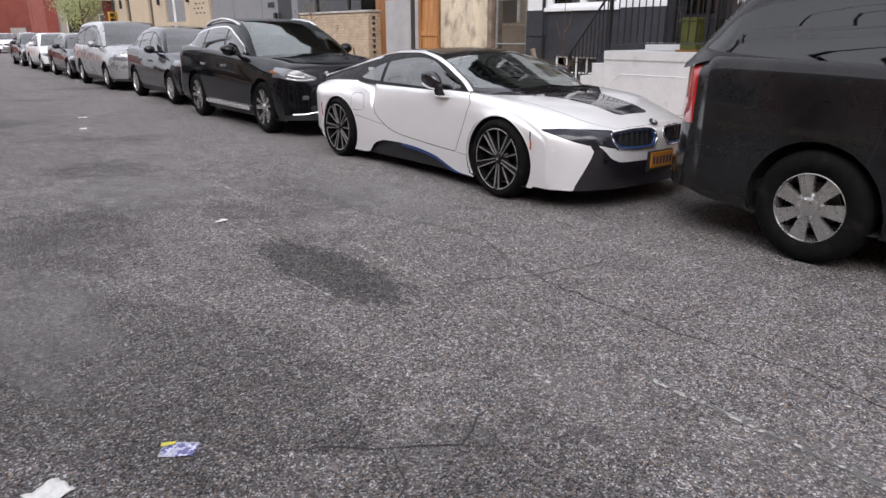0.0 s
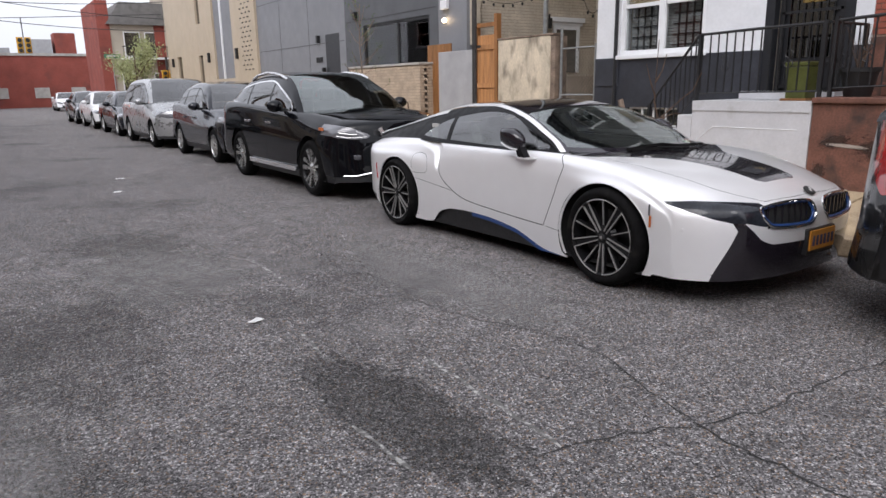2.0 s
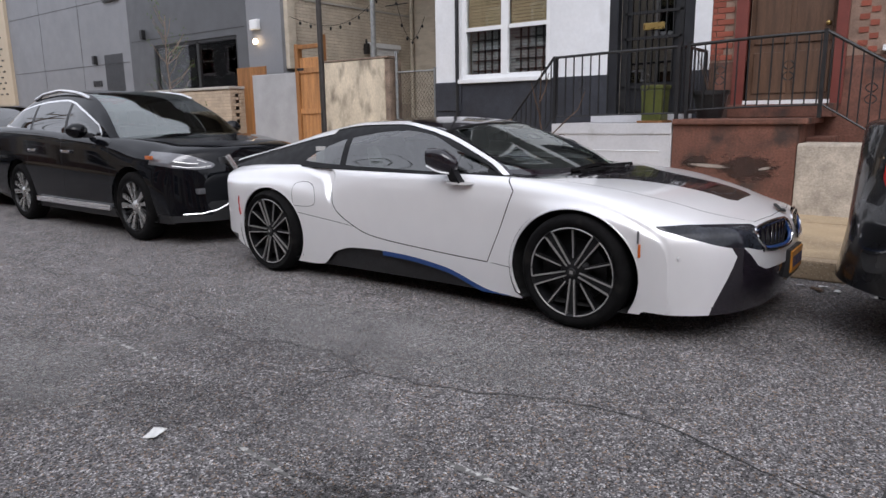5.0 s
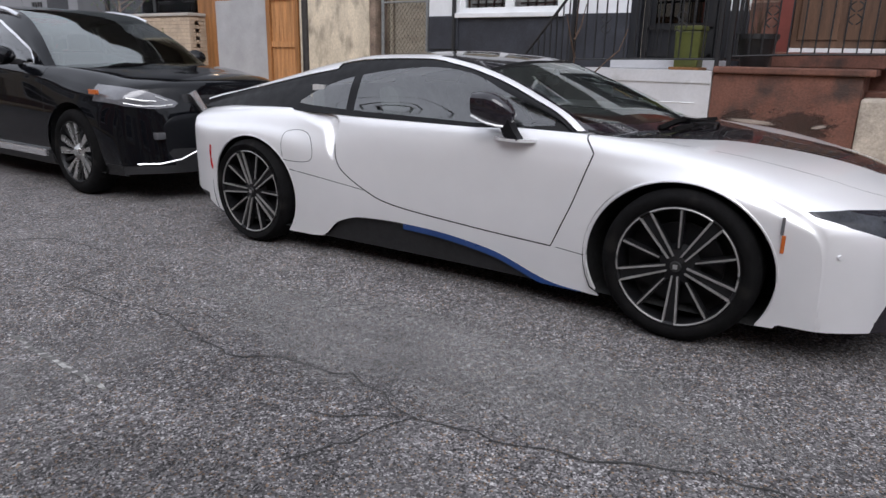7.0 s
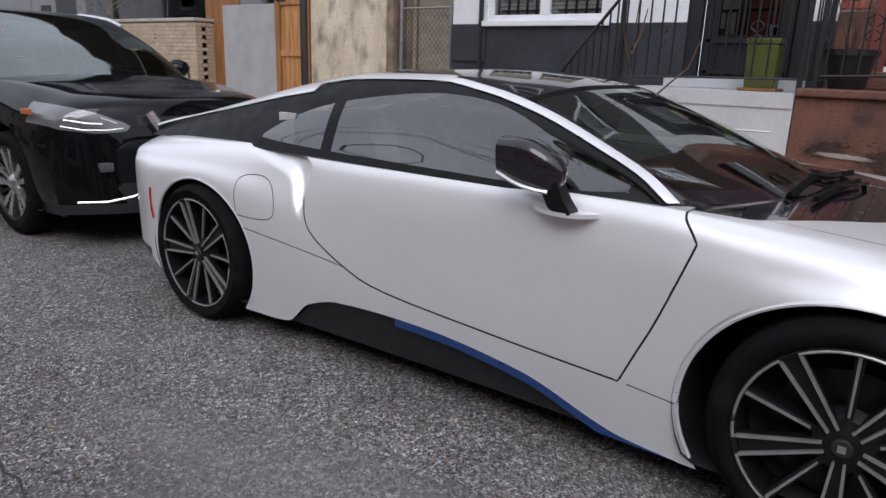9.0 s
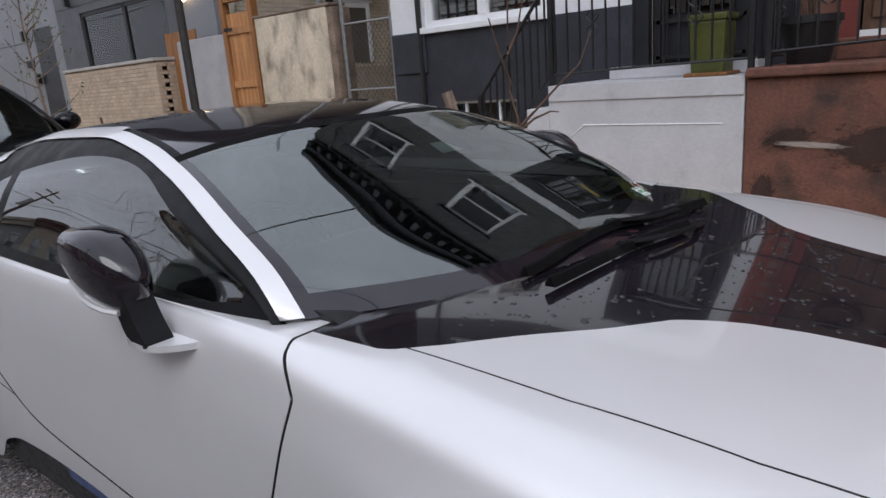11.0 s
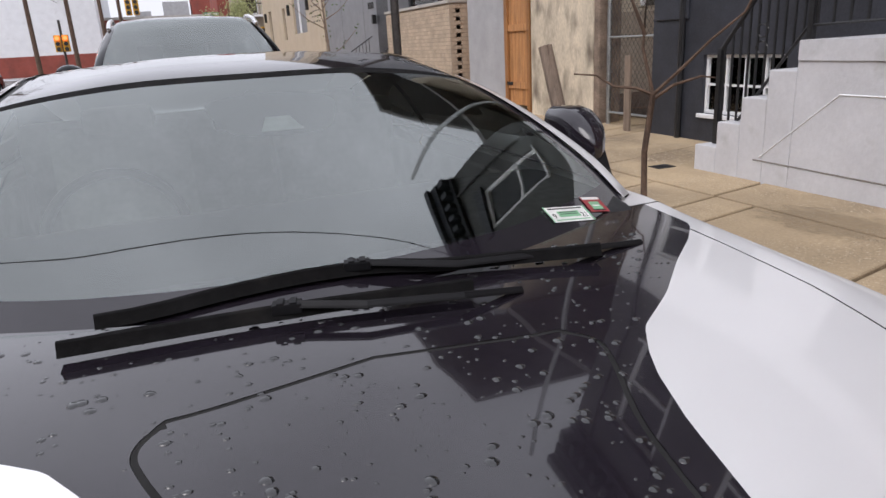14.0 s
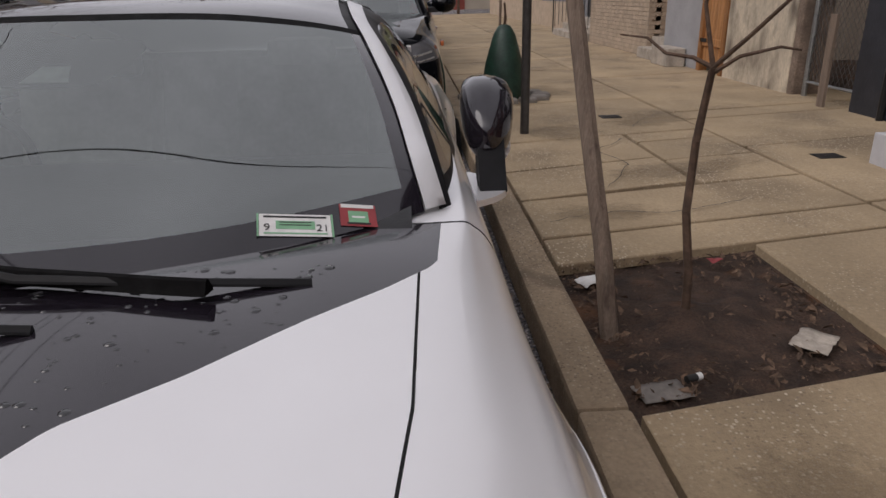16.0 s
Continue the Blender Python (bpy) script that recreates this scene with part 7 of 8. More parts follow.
def front_steps():
    s = thing("white_stoop", "white painted concrete front steps with landing", "stoop", kind="")
    X = 3.75
    part("landing", boxes((X, 4.808, 1.05, 2.69, 0.1, 1.15), bevel=0.012), stoop_white, s)
    for k in range(4):
        y = 2.69 + k * 0.23
        part("step", boxes((X, 4.808, y + 0.001, y + 0.23, 0.1, 0.955 - k * 0.2), bevel=0.01), stoop_white, s)
    part("landing_edge", boxes((X - 0.012, X - 0.0005, 1.05, 2.68, 1.02, 1.15)), stoop_white, s)
    part("groove", tube(bmesh.new(), [(X - 0.002, 1.2, 0.81), (X - 0.002, 2.35, 0.81), (X - 0.002, 2.95, 0.33)], 0.006, 4), white_trim, s)
    part("groove", tube(bmesh.new(), [(X - 0.002, 1.15, 0.28), (X - 0.002, 3.0, 0.31)], 0.005, 4), grey_paving, s)
    part("threshold", boxes((4.45, 4.8, 1.15, 2.45, 1.152, 1.26), bevel=0.01), stoop_white, s)
    b = thing("brown_stoop", "brownstone coloured stoop with stained blotchy face", "stoop")
    part("base", boxes((X, 4.808, -0.33, 1.042, 0.1, 1.13), bevel=0.012), brownstone, b)
    part("top_slab", boxes((X - 0.04, 4.808, -0.42, 1.042, 1.132, 1.2), bevel=0.015), brownstone, b)
    part("doorstep", boxes((4.4, 4.8, -0.55, 0.6, 1.202, 1.36), bevel=0.012), brownstone, b)
    part("cheek_wall", boxes((X - 0.02, 4.2, -1.75, -0.335, 0.1, 0.93), bevel=0.03), raw_cement, b, "bare patched cement cheek wall")
    for k in range(5):
        part("step", boxes((4.21, 4.808, -0.335 - (k + 1) * 0.26, -0.337 - k * 0.26, 0.1, 0.98 - k * 0.17), bevel=0.01), brownstone, b)


front_steps()


def wall_stain(at, size, turn, material, label):
    """A ragged blotch on a wall that faces the street."""
    bm = bmesh.new()
    bmesh.ops.create_grid(bm, x_segments=1, y_segments=1, size=1.0)
    ob = finish(bm, "wall_stain", material)
    ob.matrix_world = pose(*at, 0, -90, 0) @ pose(0, 0, 0, 0, 0, turn) @ Matrix.Diagonal((size[0], size[1], 1, 1))
    return tagged(ob, label, "wall stain", kind="structure")


soot = stain_material("dark_wall_soot", (0.045, 0.024, 0.018), 0.72, 3.0)
bare = stain_material("bare_chipped_paint", (0.34, 0.29, 0.25), 1.0, 5.0)
wall_stain((3.745, 0.18, 0.64), (0.2, 0.48), 0, soot, "dark sooty blotch on the brown stoop")
wall_stain((3.7455, 0.75, 0.7), (0.1, 0.25), 10, soot, "dark sooty blotch on the brown stoop")
wall_stain((3.742, 0.6, 0.655), (0.03, 0.3), -3, bare, "bare pale chipped patch on the brown stoop")
wall_stain((3.7425, -0.02, 0.64), (0.022, 0.09), 12, bare, "bare pale chipped patch on the brown stoop")
wall_stain((3.743, 0.9, 0.3), (0.2, 0.12), 0, soot, "dark sooty blotch on the brown stoop")


def railing(name, label, path, foot, post_at, gap=0.115):
    """An iron railing: a top rail through path, a bottom rail foot below it and upright bars."""
    r = thing(name, label, "railing")
    part("top_rail", tube(bmesh.new(), path, 0.019, 8), iron, r, "", True)
    low = [(x, y, z - foot) for x, y, z in path]
    part("bottom_rail", tube(bmesh.new(), low, 0.012, 6), iron, r)
    for (a, b) in zip(path, path[1:]):
        n = max(1, int(math.dist(a, b) / gap))
        for k in range(n):
            p = Vector(a).lerp(Vector(b), (k + 0.5) / n)
            part("baluster", boxes((p.x - 0.007, p.x + 0.007, p.y - 0.007, p.y + 0.007, p.z - foot, p.z)), iron, r)
    for x, y, z0, z1 in post_at:
        part("post", boxes((x - 0.02, x + 0.02, y - 0.02, y + 0.02, z0, z1)), iron, r)
    for k, (a, b) in enumerate(zip(path, path[1:])):
        if math.dist(a, b) > 0.6:
            p = Vector(a).lerp(Vector(b), 0.5)
            bm = bmesh.new()
            for sy in (-1, 1):
                for up in (0, 1):
                    tube(bm, [(p.x, p.y + sy * (0.01 + 0.045 * math.sin(t)), p.z - foot * 0.5 + (0.02 + 0.05 * t) * (1 if up else -1) * 0.6) for t in np.linspace(0, 3.1, 9)], 0.006, 4)
            part("scroll", bm, iron, r)
    return r


railing("iron_railing", "black wrought iron railing on the white stoop", [(3.88, 3.52, 1.08), (3.88, 2.74, 2.02), (3.88, 1.9, 2.04), (3.88, 1.02, 2.05)], 0.78, [(3.88, 3.52, 0.3, 1.1), (3.88, 2.72, 1.1, 2.04), (3.88, 1.05, 1.15, 2.08)])
railing("iron_railing", "black wrought iron railing on the white stoop", [(3.88, 1.0, 2.05), (4.78, 1.0, 2.05)], 0.78, [(4.76, 1.0, 1.15, 2.06)])
railing("iron_railing", "black wrought iron railing on the brown stoop", [(3.88, 0.93, 2.06), (3.88, 0.2, 2.09), (3.88, -0.52, 2.1), (3.88, -1.4, 1.55)], 0.76, [(3.88, 0.93, 1.2, 2.1), (3.88, -0.5, 1.2, 2.13), (3.88, -1.38, 0.9, 1.56)])

pot = thing("flower_pot", "tall olive green square planter on the stoop", "flower pot", (4.15, 1.42, 1.15))
b = bmesh.new()
box(b, -0.14, 0.14, -0.14, 0.14, 0.0, 0.42, bevel=0.02)
for v in b.verts:
    k = 0.9 + 0.1 * v.co.z / 0.42
    v.co.x, v.co.y = v.co.x * k, v.co.y * k
part("body", b, green_pot, pot)
part("rim", boxes((-0.15, 0.15, -0.15, 0.15, 0.42, 0.47), bevel=0.012), green_pot, pot)
part("saucer", boxes((-0.17, 0.17, -0.17, 0.17, 0.0, 0.03), bevel=0.01), cedar_dark, pot, "brown saucer")
part("soil", boxes((-0.13, 0.13, -0.13, 0.13, 0.472, 0.478)), soil, pot)
pot = thing("flower_pot", "round black plastic plant pot on the stoop", "flower pot", (4.1, 0.72, 1.2))
part("body", lathe([(0.0, 0.0), (0.14, 0.0), (0.2, 0.28), (0.215, 0.28), (0.215, 0.33), (0.19, 0.33), (0.18, 0.26), (0.0, 0.26)], 20, "z"), black_plastic, pot, "", True)
b = bmesh.new()
rng = random.Random(5)
for k in range(16):
    a, r = rng.uniform(0, 6.28), rng.uniform(0.03, 0.2)
    tube(b, [(0, 0, 0.24), (math.cos(a) * r * 0.5, math.sin(a) * r * 0.5, 0.5), (math.cos(a) * r, math.sin(a) * r, rng.uniform(0.6, 0.85))], 0.006, 4, 0.002)
part("stems", b, bark, pot, "dry dark stems")


def red_house():
    h = thing("red_brick_house", "red brick row house with dark wooden double door", "house")
    F = 4.83
    holes = [(-0.46, 0.52, 1.36, 3.75), (-2.6, -1.0, 2.0, 3.8), (-0.4, 0.5, 4.9, 6.6), (-2.4, -1.5, 4.9, 6.6), (-4.2, -3.3, 4.9, 6.6)]
    part("wall", holed_wall(F + 0.012, F + 0.25, -5.0, 0.965, 1.9, 7.8, holes), mortar, h, "brick wall with mortar joints")
    part("base_wall", holed_wall(F - 0.015, F + 0.25, -5.0, 0.965, 0.1, 1.9, holes), brownstone, h, "brownstone base wall")
    part("roof", boxes((F + 0.1, 14, -5.0, 0.96, 7.8, 7.9)), roof_grey, h)
    part("cornice", boxes((F - 0.4, F + 0.1, -5.0, 0.965, 7.75, 7.95), (F - 0.28, F, -5.0, 0.965, 7.5, 7.75), bevel=0.01), dark_red, h)
    sash_window(h, F, -2.6, -1.0, 2.0, 3.8, white_trim, 2, 0.3)
    for a in (-0.4, -2.4, -4.2):
        sash_window(h, F, a, a + 0.9, 4.9, 6.6, white_trim, 1, 0.4)
    fr = part("door_frame", boxes((F - 0.06, F + 0.1, -0.58, -0.46, 1.36, 3.75), (F - 0.06, F + 0.1, 0.52, 0.66, 1.36, 3.75), (F - 0.06, F + 0.1, -0.58, 0.66, 3.752, 3.9)), dark_red, h, "oxblood painted door surround")
    dr = part("door", boxes((F + 0.12, F + 0.17, -0.46, 0.52, 1.36, 3.4)), door_wood, h, "dark stained panelled wooden door")
    for y0, y1 in ((-0.4, -0.0), (0.06, 0.46)):
        for z0, z1 in ((1.5, 2.0), (2.1, 2.65), (2.75, 3.3)):
            part("panel", boxes((F + 0.098, F + 0.119, y0, y1, z0, z1), bevel=0.008), door_wood, dr)
    part("transom", boxes((F + 0.12, F + 0.14, -0.46, 0.52, 3.44, 3.74)), tinted, fr)
    b = bmesh.new()
    bmesh.ops.create_uvsphere(b, u_segments=12, v_segments=8, radius=0.03)
    bmesh.ops.translate(b, vec=(F + 0.07, -0.36, 2.3), verts=b.verts)
    part("door_knob", b, brass, dr, "brass knob", True)
    part("threshold", boxes((F - 0.05, F + 0.11, -0.46, 0.52, 1.362, 1.41)), white_trim, fr, "white threshold")
    w = lathe([(0.17 + 0.05 * math.cos(a), 0.05 * math.sin(a)) for a in np.linspace(0, 6.283, 8)], 20, "x")
    bmesh.ops.translate(w, vec=(F + 0.06, 0.05, 3.0), verts=w.verts)
    wr = tagged(finish(w, "door_wreath", leaf_litter, None, "", True), "dried leaf wreath hanging on the wooden door", "wreath")
    return h, holes


red, red_holes = red_house()


def yard_walls():
    s = thing("stucco_wall", "stained cream stucco garden wall", "wall")
    part("wall", boxes((4.86, 5.12, 6.72, 8.3, 0.1, 2.31), bevel=0.02), stucco, s)
    part("end_face", boxes((4.87, 5.2, 6.6, 6.718, 0.1, 2.3), bevel=0.02), old_stone, s, "rough dark stone wall end")
    part("coping", boxes((4.85, 5.14, 6.62, 8.32, 2.312, 2.35), bevel=0.012), old_stone, s)
    gt = thing("wooden_gate", "orange cedar board gate in a timber frame", "gate")
    for y in (8.34, 9.05):
        part("post", boxes((4.86, 4.98, y, y + 0.1, 0.15, 2.72 if y > 9 else 2.86), bevel=0.006), cedar_dark, gt)
    part("header", boxes((4.87, 4.97, 8.45, 9.04, 2.62, 2.7)), cedar_dark, gt)
    for k in range(6):
        y = 8.46 + k * 0.098
        part("board", boxes((4.9, 4.925, y, y + 0.092, 0.25, 2.45), bevel=0.003), cedar, gt)
    for z in (0.5, 1.35, 2.15):
        part("cross_rail", boxes((4.872, 4.898, 8.45, 9.04, z, z + 0.1), bevel=0.003), cedar, gt)
    for z in (0.55, 2.2):
        part("hinge", boxes((4.86, 4.871, 8.9, 9.1, z, z + 0.05)), iron, gt)
    gw = thing("grey_garden_wall", "smooth grey plastered garden wall", "wall")
    part("wall", boxes((4.9, 5.15, 9.18, 10.6, 0.1, 2.18), bevel=0.015), grey_plaster, gw)
    part("block", boxes((4.6, 4.88, 9.6, 10.3, 0.15, 0.42), bevel=0.02), raw_cement, gw)
    fe = thing("wooden_fence", "stained brown vertical board fence door", "fence")
    for k in range(9):
        y = 10.64 + k * 0.115
        part("board", boxes((5.3, 5.33, y, y + 0.11, 0.5, 2.4), bevel=0.004), cedar_dark, fe)
    for z in (0.8, 2.0):
        part("rail", boxes((5.33, 5.38, 10.64, 11.67, z, z + 0.09)), cedar_dark, fe)
    st = thing("fence_steps", "two grey concrete steps before the fence door", "steps")
    part("step", boxes((4.75, 5.28, 10.64, 11.44, 0.15, 0.32), bevel=0.01), raw_cement, st)
    part("step", boxes((5.0, 5.28, 10.64, 11.44, 0.32, 0.49), bevel=0.01), raw_cement, st)
    bw = thing("brick_planter_wall", "low buff brick garden wall with coping", "wall")
    part("core", boxes((4.92, 5.45, 11.46, 15.3, 0.1, 1.93)), cream_mortar, bw)
    part("coping", boxes((4.88, 5.48, 11.43, 15.33, 1.932, 1.99), bevel=0.008), coping, bw)
    bricks(bw, 4.92, 11.46, 15.3, 0.15, 1.92, cream_brick, joined=True)
    bb = bmesh.new()
    for r in range(24):
        z = 0.16 + r * 0.073
        for a in (4.93, 5.14) if r % 2 else (4.93, 5.04, 5.25):
            box(bb, a, min(a + 0.2, 5.44), 11.45, 11.46, z, z + 0.062)
    ob = part("end_bricks", bb, cream_brick, bw)
    ob["kind"] = "stuff"
    # alley gate of wire mesh
    cg = thing("chain_link_gate", "rusty chain link gate between steel posts", "gate")
    for y in (5.62, 6.5):
        part("post", tube(bmesh.new(), [(4.95, y, 0.12), (4.95, y, 2.42 if y > 6 else 2.1)], 0.028, 10), grey_steel, cg, "", True)
    for z in (0.3, 1.2, 2.05):
        part("gate_rail", tube(bmesh.new(), [(4.95, 5.62, z), (4.95, 6.5, z)], 0.016, 8), grey_steel, cg)
    mesh = bmesh.new()
    for k in range(-24, 24):
        for sg in (-1, 1):
            y0 = 6.06 + k * 0.075
            lo, hi = 0.3, 2.05
            pts = []
            for z in (lo, hi):
                pts.append((y0 + sg * (z - 1.17) * 0.8, z))
            (ya, za), (yb, zb) = pts
            t0 = max(0, min(1, (5.64 - ya) / (yb - ya))) if yb != ya else 0
            t1 = max(0, min(1, (6.48 - ya) / (yb - ya)))
            a, b = min(t0, t1), max(t0, t1)
            if b - a > 0.02:
                tube(mesh, [(4.95, ya + (yb - ya) * a, za + (zb - za) * a), (4.95, ya + (yb - ya) * b, za + (zb - za) * b)], 0.0028, 3)
    part("wire_mesh", mesh, steel_pole, cg, "rusty wire mesh")
    part("loose_board", boxes((4.7, 4.73, 5.75, 5.85, 0.12, 1.0)), grey_wood, cg)


yard_walls()


def bricks_y(parent, y, x0, x1, z0, z1, material, length=0.2, height=0.062, joint=0.011):
    """Thickly painted running-bond courses on a wall that faces -y, joined into one part."""
    rng = random.Random(77)
    bm = bmesh.new()
    for r in range(int((z1 - z0) / (height + joint))):
        z = z0 + r * (height + joint)
        x = x0 - (length / 2 if r % 2 else 0)
        while x < x1:
            a, b = max(x, x0), min(x + length, x1)
            if b - a > 0.03:
                d = rng.uniform(0.004, 0.011)
                vs = [bm.verts.new((px, y - py, pz)) for py in (0, d) for px, pz in ((a, z), (b, z), (b, z + height), (a, z + height))]
                for q in ((4, 5, 6, 7), (0, 1, 5, 4), (1, 2, 6, 5), (2, 3, 7, 6), (3, 0, 4, 7)):
                    bm.faces.new([vs[k] for k in q])
            x += length + joint
    ob = part("painted_bricks", bm, material, parent)
    ob["kind"] = "stuff"
    return ob


def cream_back_house():
    h = thing("cream_back_house", "cream painted brick house behind the garden walls", "house")
    Y = 10.4
    part("wall", boxes((5.93, 10.1, Y, Y + 0.3, 0.0, 7.4)), cream_mortar, h)
    bricks_y(h, Y, 5.93, 10.1, 1.6, 7.3, cream_wall_brick)
    part("return_wall", boxes((10.1, 10.4, 5.6, Y + 0.3, 0.0, 7.4)), cream_paint, h)
    part("side_wall", boxes((9.0, 10.1, 5.62, 5.9, 0.0, 7.0), (10.4, 14, 5.6, 5.9, 0, 7.4)), grey_plaster, h)
    part("roof", boxes((5.93, 14, 5.6, 16.0, 7.4, 7.55)), roof_grey, h)
    part("ledge", boxes((5.95, 10.08, Y - 0.03, Y - 0.012, 3.86, 3.9)), coping, h)
    part("pipe", tube(bmesh.new(), [(9.98, Y - 0.07, 0), (9.98, Y - 0.07, 7.3)], 0.05, 8), cream_paint, h, "cream downpipe", True)
    part("chimney_breast", boxes((5.7, 5.925, Y - 0.12, Y + 0.1, 2.35, 7.4), bevel=0.01), cream_paint, h, "cream boxed pier")
    hd = part("window_head", boxes((8.25, 9.5, Y - 0.1, Y - 0.012, 2.98, 3.1), (8.3, 9.45, Y - 0.06, Y - 0.012, 2.9, 2.978), bevel=0.008), white_trim, h, "white moulded window head")
    part("window_frame", boxes((8.4, 8.5, Y - 0.05, Y - 0.012, 1.7, 2.898), (9.25, 9.35, Y - 0.05, Y - 0.012, 1.7, 2.898), (8.5, 9.25, Y - 0.05, Y - 0.012, 2.8, 2.898)), white_trim, hd)
    part("pane", boxes((8.5, 9.25, Y - 0.03, Y - 0.022, 1.7, 2.798)), tinted, hd)
    ln = part("wall_lantern", boxes((8.12, 8.22, Y - 0.18, Y - 0.06, 2.8, 3.06), (8.15, 8.19, Y - 0.14, Y - 0.1, 3.06, 3.16), (8.15, 8.19, Y - 0.06, Y - 0.012, 2.9, 2.96), bevel=0.008), iron, h, "black wall lantern")
    for x in (7.86, 8.04):
        b = tube(bmesh.new(), [(x, Y - 0.02, 4.27), (x - 0.02, Y - 0.16, 4.22)], 0.05, 10, 0.07)
        part("flood_light", b, white_trim, h, "white flood light", True)
    lt = thing("string_lights", "drooping string of small bulbs over the yard", "string lights")
    cable = [(5.6 + 2.9 * t, 10.1 - 0.6 * t, 3.42 + 1.25 * t - 0.62 * math.sin(math.pi * t)) for t in np.linspace(0, 1, 24)]
    part("cable", tube(bmesh.new(), cable, 0.006, 4), iron, lt)
    cable2 = [(7.9 + 0.75 * t, 9.2 - 0.4 * t, 4.5 - 0.9 * t - 0.95 * math.sin(math.pi * t)) for t in np.linspace(0, 1, 14)]
    part("cable", tube(bmesh.new(), cable2, 0.006, 4), iron, lt)
    for p in cable[2::2] + cable2[2::2]:
        b = bmesh.new()
        bmesh.ops.create_uvsphere(b, u_segments=8, v_segments=6, radius=0.028)
        for v in b.verts:
            v.co.z *= 1.5
        bmesh.ops.translate(b, vec=(p[0], p[1], p[2] - 0.06), verts=b.verts)
        part("bulb", b, black_plastic, lt, "", True)
    fp = thing("feeder_pole", "thin pole with red bird feeder above the wall", "bird feeder")
    part("pole", tube(bmesh.new(), [(6.6, 7.9, 0.0), (6.6, 7.9, 4.2)], 0.014, 6), iron, fp)
    part("arm", tube(bmesh.new(), [(6.6, 7.6, 3.55), (6.6, 8.2, 3.55)], 0.01, 6), iron, fp)
    part("feeder", lathe([(0.0, 2.75), (0.06, 2.76), (0.03, 2.85), (0.05, 2.95), (0.02, 3.0), (0.035, 3.08), (0.0, 3.12)], 10, "z"), paper_red, fp, "red feeder", True)
    for v in fp.children[-1].data.vertices:
        v.co.x += 6.6
        v.co.y += 7.95


cream_back_house()


def modern_building():
    h = thing("modern_grey_building", "modern grey panel clad apartment building", "building")
    F = 5.6
    holes = [(12.0, 15.6, 0.9, 3.2), (17.25, 18.3, 0.6, 3.12), (17.2, 17.9, 4.6, 6.0)]
    part("dark_cladding", holed_wall(F, F + 0.3, 11.6, 16.8, 0.0, 7.6, holes), panel_dark, h, "dark charcoal cladding")
    part("corner_cladding", boxes((F + 0.005, F + 0.3, 10.4, 11.598, 0.0, 7.6), (F + 0.3, F + 0.32, 10.4, 10.6, 0, 7.6)), panel_grey, h, "grey cladding")
    part("grey_cladding", holed_wall(F + 0.004, F + 0.3, 16.802, 24.6, 0.0, 7.6, holes), panel_grey, h, "mid grey cladding panels")
    for z in (2.85, 4.6, 6.4):
        part("panel_joint", boxes((F - 0.002, F + 0.003, 16.9, 24.5, z, z + 0.015)), iron, h)
        part("panel_joint", boxes((F - 0.006, F - 0.001, 11.7, 16.7, z + 0.5, z + 0.515)), iron, h)
    for y in (19.6, 22.2):
        part("panel_joint", boxes((F - 0.0045, F - 0.0025, y, y + 0.015, 0.2, 7.5)), iron, h)
    w = part("shop_window", boxes((F + 0.03, F + 0.1, 12.0, 12.08, 0.9, 3.2), (F + 0.03, F + 0.1, 15.52, 15.6, 0.9, 3.2), (F + 0.03, F + 0.1, 13.6, 13.7, 0.9, 3.2), (F + 0.03, F + 0.1, 12.08, 15.52, 3.12, 3.2), (F + 0.03, F + 0.1, 12.08, 15.52, 0.9, 0.98)), iron, h, "wide dark framed window")
    for a, b in ((12.08, 13.6), (13.7, 15.52)):
        part("pane", boxes((F + 0.06, F + 0.068, a, b, 0.98, 3.12)), house_glass, w)
    rm = part("room", boxes((F + 2.4, F + 2.5, 11.6, 16, 0, 4), (F + 0.31, F + 2.5, 11.6, 16, 3.4, 3.5), (F + 0.31, F + 2.5, 11.5, 11.6, 0, 4), (F + 0.31, F + 2.5, 16, 16.1, 0, 4)), cedar_dark, w, "warm brown room")
    for y, z in ((12.6, 3.0), (12.4, 2.75), (12.9, 3.05)):
        b = bmesh.new()
        bmesh.ops.create_uvsphere(b, u_segments=10, v_segments=8, radius=0.05)
        bmesh.ops.translate(b, vec=(F + 1.3, y, z), verts=b.verts)
        part("ceiling_spot", b, lamp_glow, rm, "glowing spot lamp", True)
    part("door", boxes((F + 0.005, F + 0.1, 17.25, 18.3, 0.6, 3.12)), door_black, h, "black entrance door")
    win = sash_window(h, F, 17.2, 17.9, 4.6, 6.0, iron)
    for y, z, m in ((18.75, 3.0, iron), (18.4, 1.95, iron), (16.0, 3.5, iron)):
        part("wall_lamp", boxes((F - 0.12, F - 0.007, y - 0.06, y + 0.06, z - 0.12, z + 0.12), bevel=0.01), m, h, "black wall lamp")
    for k in range(4):
        part("number_bar", boxes((F - 0.02, F - 0.007, 18.55 + k * 0.14, 18.64 + k * 0.14, 2.25, 2.42)), iron, h)
    lamp = part("security_lamp", boxes((F - 0.1, F - 0.001, 11.1, 11.38, 3.24, 3.46), bevel=0.02), white_trim, h, "white square security lamp")
    b = bmesh.new()
    bmesh.ops.create_uvsphere(b, u_segments=10, v_segments=8, radius=0.06)
    bmesh.ops.translate(b, vec=(F - 0.08, 11.22, 2.98), verts=b.verts)
    part("bulb", b, lamp_glow, lamp, "lit bulb", True)
    part("downpipe", tube(bmesh.new(), [(F - 0.05, 7.6, 0), (F - 0.05, 7.6, 10.4)], 0.05, 8), grey_steel, h, "", True)
    t = thing("tan_building", "tan panel clad building with tall grey window strips", "building")
    G = 5.5
